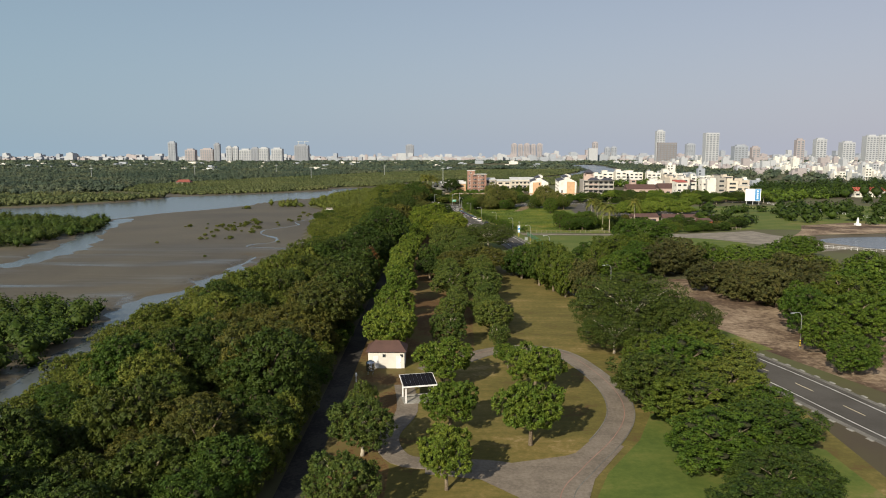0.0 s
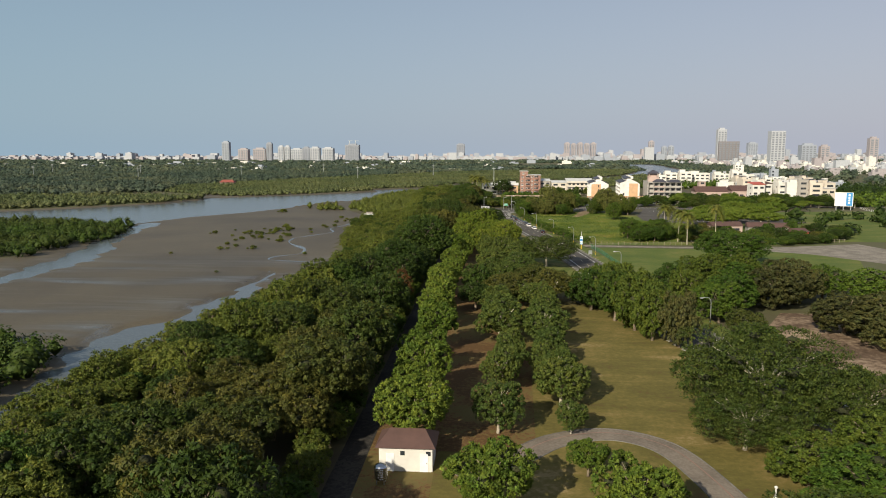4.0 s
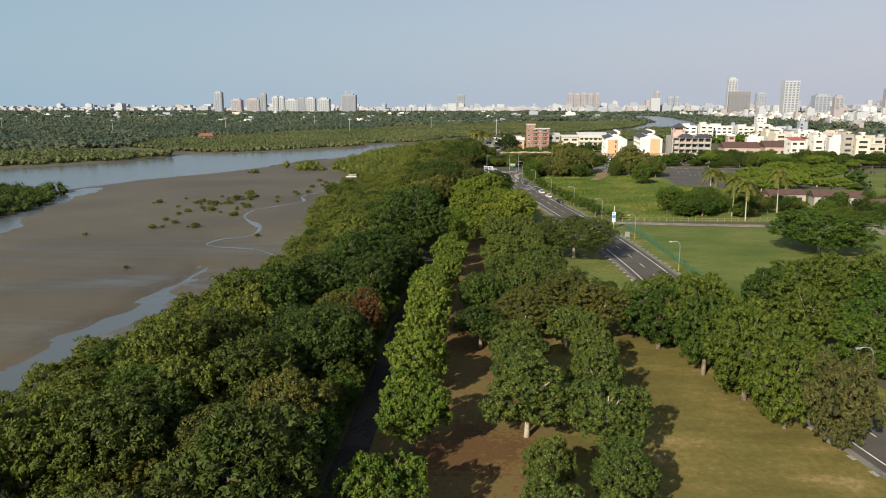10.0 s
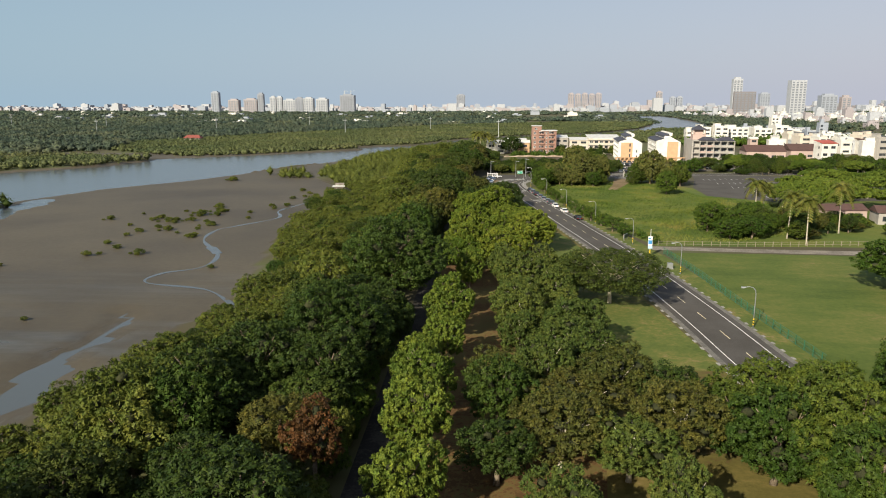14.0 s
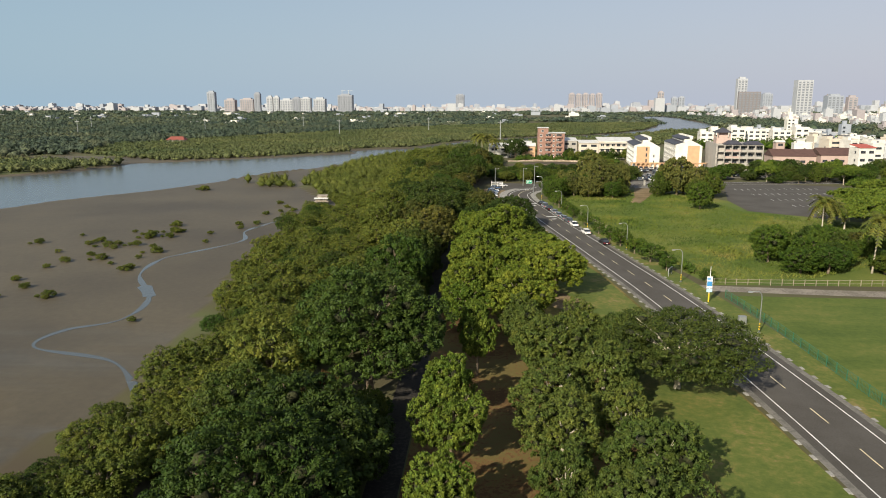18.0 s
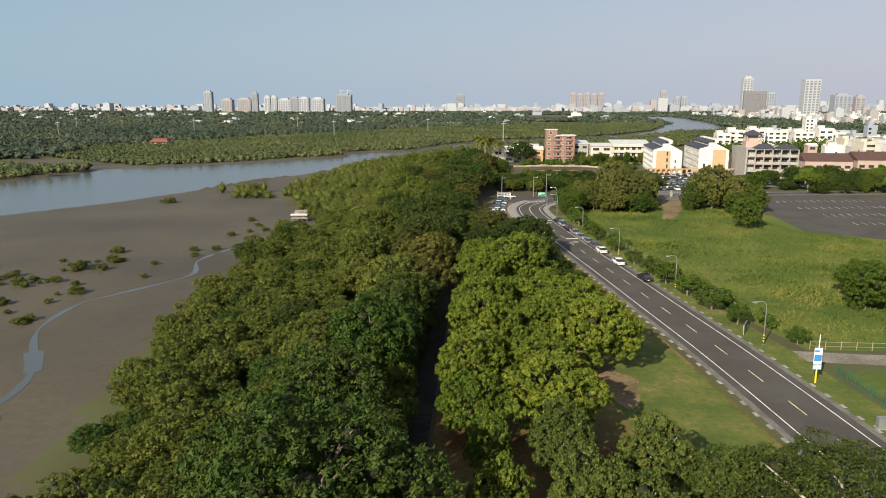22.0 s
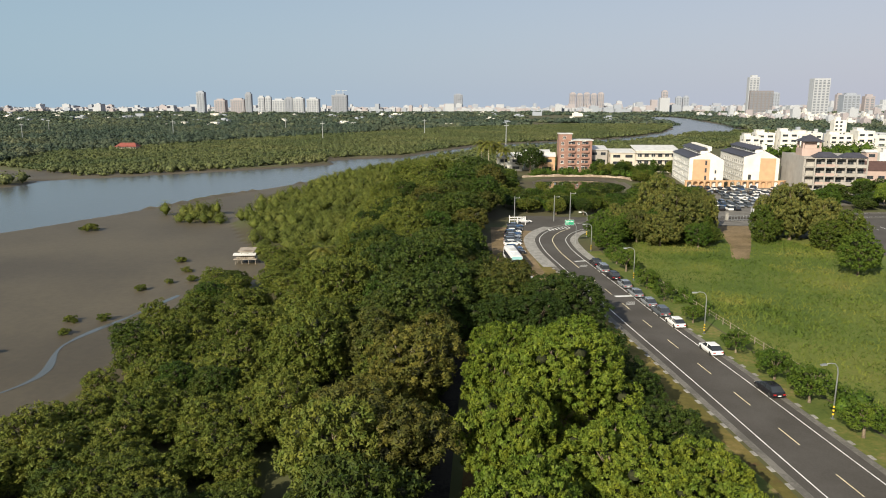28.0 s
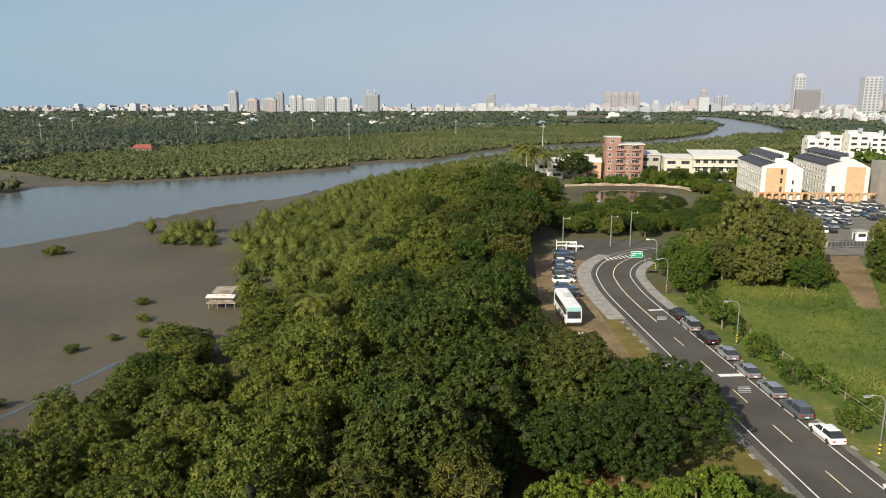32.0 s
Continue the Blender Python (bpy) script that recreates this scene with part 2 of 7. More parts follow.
VERGE = surface("verge_grass", [(0.05, (0.062, 0.092, 0.016)), (0.46, (0.094, 0.122, 0.023)), (0.70, (0.145, 0.146, 0.035)), (0.95, (0.235, 0.175, 0.080))], 0.16, 1.2, 0.95, 0.6, 0.08, 0.42)
SAND = surface("bare_sand", [(0.08, (0.060, 0.036, 0.023)), (0.38, (0.120, 0.080, 0.052)), (0.56, (0.24, 0.175, 0.118)), (0.9, (0.40, 0.31, 0.215))], 0.07, 0.8, 0.95, 0.6, 0.12, 0.40)
GRAVEL = surface("gravel_pale", [(0.3, (0.155, 0.138, 0.112)), (0.7, (0.27, 0.24, 0.20))], 0.2, 2.5, 0.95, 0.4, 0.04)
DIRT = surface("dirt_brown", [(0.25, (0.130, 0.095, 0.046)), (0.7, (0.240, 0.175, 0.098))], 0.15, 1.5, 0.95, 0.5, 0.06)

# ground: mud where it lies low, soil and grass where it lies high, far fields beyond
GROUND, gt, gb, go = nodes_of("ground_soil_and_mud")
g_pos = gt.nodes.new("ShaderNodeNewGeometry")
g_sep = gt.nodes.new("ShaderNodeSeparateXYZ")
gt.links.new(g_pos.outputs["Position"], g_sep.inputs[0])
g_low = gt.nodes.new("ShaderNodeMapRange")
g_low.inputs["From Min"].default_value, g_low.inputs["From Max"].default_value = -0.16, -0.04
gt.links.new(g_sep.outputs["Z"], g_low.inputs["Value"])
g_n1, g_n2, g_n3 = noise_at(gt, 0.02, 5), noise_at(gt, 0.9, 5, 0.7), noise_at(gt, 0.004, 4)
g_soil = ramp(gt, [(0.35, (0.060, 0.045, 0.026)), (0.5, (0.075, 0.070, 0.026)), (0.65, (0.080, 0.095, 0.028))])
gt.links.new(g_n1.outputs["Fac"], g_soil.inputs[0])
g_map = gt.nodes.new("ShaderNodeMapping")
g_map.inputs["Rotation"].default_value = (0, 0, radians(28))
g_map.inputs["Scale"].default_value = (0.010, 0.075, 1.0)
gt.links.new(g_pos.outputs["Position"], g_map.inputs[0])
g_st = noise_at(gt, 1.0, 6, 0.6, g_map.outputs[0])
g_mud = ramp(gt, [(0.35, (0.066, 0.053, 0.033)), (0.6, (0.098, 0.080, 0.049))])
gt.links.new(g_n1.outputs["Fac"], g_mud.inputs[0])
g_grain = ramp(gt, [(0.35, (0.86, 0.86, 0.86)), (0.65, (1.1, 1.1, 1.1))])
gt.links.new(g_n2.outputs["Fac"], g_grain.inputs[0])
g_mud2 = mixed(gt, 1.0, g_mud.outputs[0], g_grain.outputs[0], "MULTIPLY")
gt.links.new(mixed(gt, g_low.outputs[0], g_mud2, g_soil.outputs[0]), gb.inputs["Base Color"])
g_wet = ramp(gt, [(0.47, (0.64, 0.64, 0.64)), (0.56, (0.42, 0.42, 0.42)), (0.64, (0.14, 0.14, 0.14))])
gt.links.new(g_st.outputs["Fac"], g_wet.inputs[0])
g_dry = gt.nodes.new("ShaderNodeMapRange")
g_dry.inputs["From Min"].default_value, g_dry.inputs["From Max"].default_value = 215, 290
gt.links.new(g_sep.outputs["Y"], g_dry.inputs["Value"])
g_wet2 = mixed(gt, g_dry.outputs[0], g_wet.outputs[0], (0.62, 0.62, 0.62))
gt.links.new(mixed(gt, g_low.outputs[0], g_wet2, (0.95, 0.95, 0.95)), gb.inputs["Roughness"])
bumped(gt, gb, g_n2.outputs["Fac"], 0.25, 0.06)

# water: smooth, greenish grey, faint ripples
WATER, wtree, wb, wo = nodes_of("river_water")
wb.inputs["Base Color"].default_value = (0.085, 0.095, 0.098, 1)
wb.inputs["Roughness"].default_value = 0.20
wb.inputs["IOR"].default_value = 1.33
w_map = wtree.nodes.new("ShaderNodeMapping")
w_map.inputs["Scale"].default_value = (0.25, 0.6, 1)
w_pos = wtree.nodes.new("ShaderNodeNewGeometry")
wtree.links.new(w_pos.outputs["Position"], w_map.inputs[0])
bumped(wtree, wb, noise_at(wtree, 1.0, 4, 0.6, w_map.outputs[0]).outputs["Fac"], 0.22, 0.14)

GLASS = painted("window_glass", (0.035, 0.042, 0.05), 0.12, 0.0, 0.2, 0.3, 0.8)
CHROME = painted("bare_metal", (0.55, 0.56, 0.57), 0.25, 1.0, 0.05)
GALV = painted("galvanised_steel", (0.42, 0.44, 0.44), 0.45, 0.7, 0.1)
RUBBER = painted("tyre_rubber", (0.02, 0.02, 0.02), 0.85, 0, 0.1)
WHITE_WALL = painted("white_plaster", (0.66, 0.64, 0.59), 0.8, 0, 0.12, 0.25)
CREAM_WALL = painted("cream_plaster", (0.56, 0.50, 0.42), 0.8, 0, 0.08, 0.25)
GREY_WALL = painted("grey_concrete", (0.36, 0.34, 0.31), 0.9, 0, 0.12, 0.2)
PINK_WALL = painted("pink_plaster", (0.43, 0.325, 0.285), 0.85, 0, 0.1, 0.25)
ORANGE_WALL = painted("orange_brown_tile", (0.50, 0.32, 0.185), 0.7, 0, 0.08, 0.5)
BRICK_WALL = painted("red_brown_tile", (0.29, 0.165, 0.125), 0.75, 0, 0.15, 0.4)
DARK_ROOF = painted("dark_roof_tile", (0.055, 0.055, 0.07), 0.6, 0, 0.15, 0.6)
BROWN_ROOF = painted("brown_roof_tile", (0.10, 0.055, 0.045), 0.7, 0, 0.15, 0.6)
RED_ROOF = painted("red_roof_sheet", (0.46, 0.10, 0.065), 0.55, 0, 0.12, 0.5)
PALE_ROOF = painted("pale_roof_sheet", (0.60, 0.60, 0.58), 0.5, 0, 0.12, 0.5)
GREEN_PAINT = painted("green_fence_paint", (0.035, 0.13, 0.07), 0.5, 0, 0.15)
YELLOW_PAINT = painted("yellow_paint", (0.75, 0.52, 0.03), 0.5)
BLACK_PAINT = painted("black_paint", (0.02, 0.02, 0.02), 0.5)
WHITE_PAINT = painted("white_paint", (0.80, 0.80, 0.80), 0.4)
BLUE_PAINT = painted("blue_sign_paint", (0.05, 0.25, 0.55), 0.4)
TEAL_PAINT = painted("green_sign_paint", (0.02, 0.30, 0.17), 0.4)
LAMP_GLASS = painted("lamp_lens", (0.7, 0.7, 0.66), 0.2)
RED_LENS = painted("tail_lens", (0.40, 0.02, 0.02), 0.2)


# ---- building blocks ----
class Geo:
    """Collects vertices and faces for one mesh."""

    def __init__(self):
        self.v, self.f = [], []

    def add(self, verts, faces):
        n = len(self.v)
        self.v += [tuple(p) for p in verts]
        self.f += [tuple(i + n for i in q) for q in faces]
        return self

    def box(self, x0, x1, y0, y1, z0, z1, top=0.0):
        t = top
        self.add([(x0, y0, z0), (x1, y0, z0), (x1, y1, z0), (x0, y1, z0), (x0 + t, y0 + t, z1), (x1 - t, y0 + t, z1), (x1 - t, y1 - t, z1), (x0 + t, y1 - t, z1)],
                 [(0, 3, 2, 1), (4, 5, 6, 7), (0, 1, 5, 4), (1, 2, 6, 5), (2, 3, 7, 6), (3, 0, 4, 7)])
        return self

    def tube(self, pts, radii, n=8, cap=True):
        pts = [Vector(p) for p in pts]
        rings = []
        for i, p in enumerate(pts):
            d = (pts[min(i + 1, len(pts) - 1)] - pts[max(i - 1, 0)]).normalized()
            a = d.cross(Vector((0.31, 0.95, 0.05))).normalized()
            b = d.cross(a)
            rings.append([p + (a * math.cos(k * math.tau / n) + b * math.sin(k * math.tau / n)) * radii[i] for k in range(n)])
        faces = []
        for i in range(len(pts) - 1):
            for k in range(n):
                faces.append((i * n + k, i * n + (k + 1) % n, (i + 1) * n + (k + 1) % n, (i + 1) * n + k))
        if cap:
            faces += [tuple(range(n - 1, -1, -1)), tuple(range((len(pts) - 1) * n, len(pts) * n))]
        return self.add([q for r in rings for q in r], faces)

    def prism(self, outline, z0, z1):
        """A flat outline, counter-clockwise, drawn up from z0 to z1."""
        n = len(outline)
        self.add([(x, y, z0) for x, y in outline] + [(x, y, z1) for x, y in outline],
                 [tuple(range(n - 1, -1, -1)), tuple(range(n, 2 * n))] + [(k, (k + 1) % n, n + (k + 1) % n, n + k) for k in range(n)])
        return self

    def mesh(self, name, material, smooth=False):
        me = bpy.data.meshes.new(name)
        me.from_pydata(self.v, [], self.f)
        me.materials.append(material)
        if smooth:
            me.shade_smooth()
        me.update()
        return me


def mesh_np(name, verts, faces, material):
    """A mesh from arrays: verts n x 3, faces m x 3 or m x 4."""
    me = bpy.data.meshes.new(name)
    k = faces.shape[1]
    me.vertices.add(len(verts))
    me.vertices.foreach_set("co", np.ascontiguousarray(verts, dtype=np.float32).ravel())
    me.loops.add(faces.size)
    me.loops.foreach_set("vertex_index", np.ascontiguousarray(faces, dtype=np.int32).ravel())
    me.polygons.add(len(faces))
    me.polygons.foreach_set("loop_start", np.arange(0, faces.size, k, dtype=np.int32))
    me.materials.append(material)
    me.update(calc_edges=True)
    me.validate()
    return me


def part(name, geo, material, parent, label="", m=None, smooth=False):
    """Links a mesh as one part under a thing or under a part."""
    me = geo if isinstance(geo, bpy.types.Mesh) else geo.mesh(name, material, smooth)
    ob = new(name, me)
    ob.parent = parent
    if m is not None:
        ob.matrix_basis = m
    return tagged(ob, label)


def thing(name, label, category, m=None, group="", kind=""):
    ob = new(name)
    ob.empty_display_size = 0.5
    if m is not None:
        ob.matrix_basis = m
    return tagged(ob, label, category, group, kind)


def sheet(name, outline, z, material, label, category, kind="structure", thick=0.0):
    """A flat piece of the setting with an outline, resting at height z."""
    bm = bmesh.new()
    f = bm.faces.new([bm.verts.new((x, y, z)) for x, y in outline])
    f.normal_update()
    if f.normal.z < 0:
        f.normal_flip()
    bmesh.ops.triangulate(bm, faces=bm.faces[:])
    me = bpy.data.meshes.new(name)
    bm.to_mesh(me)
    bm.free()
    me.materials.append(material)
    return tagged(new(name, me), label, category, "", kind)


def smooth_line(pts, step=2.0):
    """A smooth line through the points, in even steps."""
    p = [Vector((*q, 0)) if len(q) == 2 else Vector(q) for q in pts]
    out = []
    for i in range(len(p) - 1):
        a, b, c, d = p[max(i - 1, 0)], p[i], p[i + 1], p[min(i + 2, len(p) - 1)]
        n = max(2, int((c - b).length / step))
        for k in range(n):
            u = k / n
            out.append(0.5 * ((2 * b) + (c - a) * u + (2 * a - 5 * b + 4 * c - d) * u * u + (3 * b - a - 3 * c + d) * u ** 3))
    return out + [p[-1]]


def offset_line(line, off):
    out = []
    for i, q in enumerate(line):
        d = (line[min(i + 1, len(line) - 1)] - line[max(i - 1, 0)]).normalized()
        out.append(Vector((q.x + d.y * off, q.y - d.x * off, q.z)))
    return out


def ribbon(name, line, o0, o1, z, material, depth=0.0):
    """A band along a line between two offsets to its right; depth makes it a raised slab."""
    a, b = offset_line(line, o0), offset_line(line, o1)
    g = Geo()
    n = len(a)
    v = [(p.x, p.y, z) for p in a] + [(p.x, p.y, z) for p in b]
    f = [(i, n + i, n + i + 1, i + 1) for i in range(n - 1)]
    if depth:
        v += [(p.x, p.y, z - depth) for p in a] + [(p.x, p.y, z - depth) for p in b]
        f += [(2 * n + i, i, i + 1, 2 * n + i + 1) for i in range(n - 1)] + [(n + i, 3 * n + i, 3 * n + i + 1, n + i + 1) for i in range(n - 1)]
        f += [(0, 2 * n, 3 * n, n), (n - 1, 2 * n - 1, 4 * n - 1, 3 * n - 1)]
    return g.add(v, f).mesh(name, material)


def along(line, s):
    """Place and heading at s metres along a line."""
    for a, b in zip(line, line[1:]):
        d = (b - a).length
        if s <= d:
            return a + (b - a) * (s / d), math.atan2((b - a).y, (b - a).x)
        s -= d
    return line[-1], math.atan2((line[-1] - line[-2]).y, (line[-1] - line[-2]).x)


def inside(x, y, poly):
    """Which of the points lie in the polygon (arrays)."""
    x, y = np.asarray(x, float), np.asarray(y, float)
    r = np.zeros(x.shape, bool)
    for (x0, y0), (x1, y1) in zip(poly, poly[1:] + poly[:1]):
        if y0 != y1:
            r ^= ((y0 > y) != (y1 > y)) & (x < (x1 - x0) * (y - y0) / (y1 - y0) + x0)
    return r


def edge_distance(x, y, poly):
    d = np.full(x.shape, 1e9)
    for (x0, y0), (x1, y1) in zip(poly, poly[1:] + poly[:1]):
        dx, dy = x1 - x0, y1 - y0
        u = np.clip(((x - x0) * dx + (y - y0) * dy) / (dx * dx + dy * dy + 1e-9), 0, 1)
        d = np.minimum(d, np.hypot(x - x0 - u * dx, y - y0 - u * dy))
    return d


# ---- ground, river and mudflat ----
RIVER = [(-900, 330), (-420, 385), (-260, 396), (-200, 385), (-187, 378), (-174, 425), (-150, 462), (-138, 492), (-124, 538), (-111, 565), (-90, 622), (-75, 660), (-60, 690), (-40, 745),
         (-22, 800), (40, 862), (120, 935), (160, 1000), (231, 1136), (312, 1192), (342, 1298), (410, 1629), (482, 2110), (505, 2573), (485, 2784), (424, 2445), (382, 2024), (318, 1621), (264, 1370), (205, 1190), (147, 1074), (103, 1012), (40, 960),
         (-20, 900), (-57, 812), (-75, 752), (-105, 738), (-119, 717), (-110, 692), (-160, 645), (-208, 607), (-232, 592), (-229, 574), (-236, 534), (-275, 485), (-310, 455), (-420, 440), (-900, 430)]
SHORE = [(-44, -80), (-46, 40), (-52, 83), (-58, 116), (-60, 150), (-59, 185), (-56, 215), (-54, 245), (-53, 262), (-59, 295), (-64, 325), (-67, 374), (-60, 398), (-61, 426), (-80, 447), (-90, 470),
         (-96, 510), (-90, 545), (-92, 570), (-84, 612), (-72, 655), (-60, 690)]
MUD = SHORE + [(-75, 660), (-111, 565), (-138, 492), (-174, 425), (-187, 378), (-260, 396), (-420, 385), (-900, 330), (-900, -80)]
ISLAND_A = [(-180, 374), (-164, 330), (-160, 262), (-230, 235), (-420, 300), (-420, 372), (-260, 384)]
ISLAND_B = [(-74, 153), (-72.5, 135), (-70, 112), (-69, 60), (-110, 60), (-140, 110), (-130, 146), (-106, 158), (-90, 163), (-82, 157)]
FAR_MUD = [(-208, 607), (-160, 645), (-150, 660), (-215, 640), (-330, 640), (-420, 600), (-330, 590), (-232, 592)]


def height_at(x, y):
    x, y = np.asarray(x, float), np.asarray(y, float)
    place = (x, y)
    h = np.zeros(x.shape)
    r, m, far = inside(x, y, RIVER), inside(x, y, MUD), inside(x, y, FAR_MUD)
    dr = edge_distance(x, y, RIVER)
    ds = edge_distance(x, y, SHORE + [(-900, 900), (-900, -80)])
    h = np.where(m & ~r, -0.22 - 0.60 * ds / (ds + dr + 1e-6) + 0.04 * np.sin(x * 0.11 + np.sin(y * 0.07) * 2) * np.sin(y * 0.05), h)
    for isl in (ISLAND_A, ISLAND_B):
        inn = inside(x, y, isl)
        h = np.where(inn, np.minimum(0, np.maximum(h, -0.5 + 0.08 * edge_distance(x, y, isl))), h)
    h = np.where(far & ~r, -0.4, h)
    x, y = x + 1.3 * np.sin(y * 0.23) + 0.8 * np.sin(y * 0.61 + 1), y + 1.2 * np.sin(x * 0.27)
    for line, wide in CHANNELS:
        d = np.full(x.shape, 1e9)
        for (x0, y0), (x1, y1) in zip(line, line[1:]):
            u = np.clip(((x - x0) * (x1 - x0) + (y - y0) * (y1 - y0)) / ((x1 - x0) ** 2 + (y1 - y0) ** 2), 0, 1)
            d = np.minimum(d, np.hypot(x - x0 - u * (x1 - x0), y - y0 - u * (y1 - y0)))
        h = np.where(d < wide * 2, np.minimum(h, -1.0 + 0.3 * np.maximum(0, d - wide) / wide), h)
    x, y = place
    h = np.where(r, -0.88 - np.minimum(1.6, 0.08 * dr), h)
    for px, py, rx, ry in PONDS:
        e = ((x - px) / rx) ** 2 + ((y - py) / ry) ** 2
        h = np.where(e < 1, -1.6 + 0.9 * e, h)
    return h


CHANNELS = [([(-61, 20), (-63.5, 95), (-66, 125), (-68.5, 150), (-68, 166)], 3.2), ([(-71, 156), (-69.5, 164), (-67.5, 176)], 4.6), ([(-68, 170), (-67, 188), (-65.5, 206), (-65, 222)], 2.2), ([(-64, 220), (-66, 235), (-68, 247)], 1.0),
            ([(-176, 388), (-173, 364), (-163, 326), (-155, 303), (-148, 280), (-144, 255), (-140, 225)], 3.2), ([(-150, 300), (-141, 276), (-136, 250)], 1.5)]
PONDS = [(27, 585, 21, 29), (190, 282, 40, 26)]


def spaced(lo, hi, step, far, grow=1.25):
    a = list(np.arange(lo, hi + 0.1, step))
    s, p, q = step, lo, hi
    left, right = [], []
    while q < far or p > -far:
        s *= grow
        p, q = p - s, q + s
        left.append(p), right.append(q)
    return np.array(left[::-1] + a + right)


gx, gy = spaced(-215, 100, 2.4, 9000, 1.09), spaced(-20, 860, 2.6, 9000, 1.2)
GX, GY = np.meshgrid(gx, gy)
GZ = height_at(GX, GY)
nx, ny = len(gx), len(gy)
idx = np.arange(nx * ny).reshape(ny, nx)
gf = np.stack([idx[:-1, :-1], idx[:-1, 1:], idx[1:, 1:], idx[1:, :-1]], -1).reshape(-1, 4)
g_me = mesh_np("ground", np.stack([GX, GY, GZ], -1).reshape(-1, 3), gf, GROUND)
g_me.shade_smooth()
tagged(new("ground", g_me), "level brown soil and grass running down to a grey tidal mudflat", "ground", "", "structure")
sheet("river", [(-2500, 60), (700, 60), (700, 2900), (-2500, 2900)], -0.86, WATER, "calm grey tidal river reflecting the hazy sky", "river")

# ---- lawns, lanes and road ----
ROAD = smooth_line([(70, 40), (63, 66), (58, 88), (54.6, 105), (50.5, 121), (45, 142), (41.3, 160), (37.6, 180), (34.6, 205), (32.7, 228), (31.2, 250), (28.3, 280), (24.7, 308), (20.6, 333), (17.0, 355),
                    (13.2, 377), (10, 397), (6.8, 417), (4.2, 434), (3.4, 445), (3.7, 453), (6.2, 462), (11, 470), (19, 477), (40, 484), (110, 500), (260, 520)], 1.5)
sheet("lawn", [(-6, 30), (40, 30), (48, 60), (50, 95), (46, 120), (38, 150), (32, 182), (28, 215), (25, 250), (21, 285), (15, 330), (8, 375), (2, 412), (-4, 440), (-6.5, 440), (-6, 300), (-6.5, 200)], 0.012, LAWN,
      "dry brownish park lawn with worn patches", "lawn")
sheet("leaf_litter", [(-6.2, 118), (5.5, 118), (6.5, 150), (6, 190), (11, 225), (12, 262), (4, 285), (-6, 290), (-6.5, 200)], 0.018, LITTER, "brown fallen leaves under the park trees", "leaf litter")
sheet("green_lawn", [(18, 40), (40, 40), (46, 62), (46, 80), (34, 92), (28.5, 92), (24.5, 83), (18.5, 74), (15, 66)], 0.02, FIELD, "greener mown lawn beside the path", "lawn")
sheet("verge", [(27.5, 225), (24, 256), (20.5, 285), (16, 318), (10.5, 345), (4, 345), (4, 300), (12, 250), (16, 225)], 0.024, VERGE, "short green grass strip with dry yellow patches beside the road", "grass verge")
sheet("bare_patch", [(7.0 + (2.6 + 0.7 * math.sin(a * 1.9)) * math.cos(a * 0.3142), 295.5 + (6.0 + 1.5 * math.sin(a * 1.3)) * math.sin(a * 0.3142)) for a in range(20)], 0.029, DIRT, "bare brown soil under the trees", "bare ground")
sheet("sports_field", [(38, 303), (41, 232), (46, 205), (60, 222), (78, 232), (110, 250), (125, 286), (98, 302)], 0.012, FIELD, "mown green playing field", "field")
sheet("meadow", [(37, 311), (31, 335), (25, 370), (18, 410), (15, 436), (22, 452), (42, 470), (62, 474), (74, 452), (80.5, 438), (79, 413), (99, 397), (120, 380), (150, 330), (104, 313)], 0.012, MEADOW, "overgrown green meadow of tall grass", "meadow")
sheet("green_slope", [(100, 330), (128, 420), (160, 470), (235, 482), (340, 470), (340, 360), (240, 322)], 0.010, FIELD, "mown green slope", "grass")
sheet("bare_ground", [(52, 150), (58, 124), (66, 100), (92, 84), (110, 120), (86, 150), (78, 195), (64, 196), (50, 172)], 0.016, SAND, "bare sandy ground with brown debris", "bare ground")
sheet("gravel_lane", [(29, 306.6), (60, 304.2), (88, 302.5), (112, 290), (138, 252), (160, 262), (146, 300), (142, 320), (108, 309), (88, 307.5), (58, 308.6), (29, 311)], 0.026, GRAVEL, "pale gravel lane", "lane")
TRACK = [(43, 430), (47, 430), (53, 446), (58, 460), (63.5, 477), (54, 477), (50.5, 461), (48, 447)]
sheet("dirt_track", TRACK, 0.020, DIRT, "worn brown dirt track through the grass", "path")
sheet("layby", [(-12, 392), (1, 392), (-2, 420), (-4, 445), (0, 464), (-2, 470), (-13, 470)], 0.022, DIRT, "dusty brown parking strip", "parking strip")
sheet("car_park", [(90, 471), (81, 440), (79.5, 413), (100, 398), (160, 404), (160, 482), (98, 506)], 0.016, ASPHALT, "empty dark asphalt car park with bay lines", "car park")
sheet("school_yard", [(56, 505), (60, 545), (70, 572), (150, 584), (150, 530), (100, 520), (84, 478), (54, 476)], 0.020, SHOULDER, "grey paved school car park", "car park")
sheet("junction", [(-6, 466), (3, 462), (20, 470), (24, 489), (-2, 492)], 0.030, ASPHALT, "worn grey asphalt junction", "road junction")

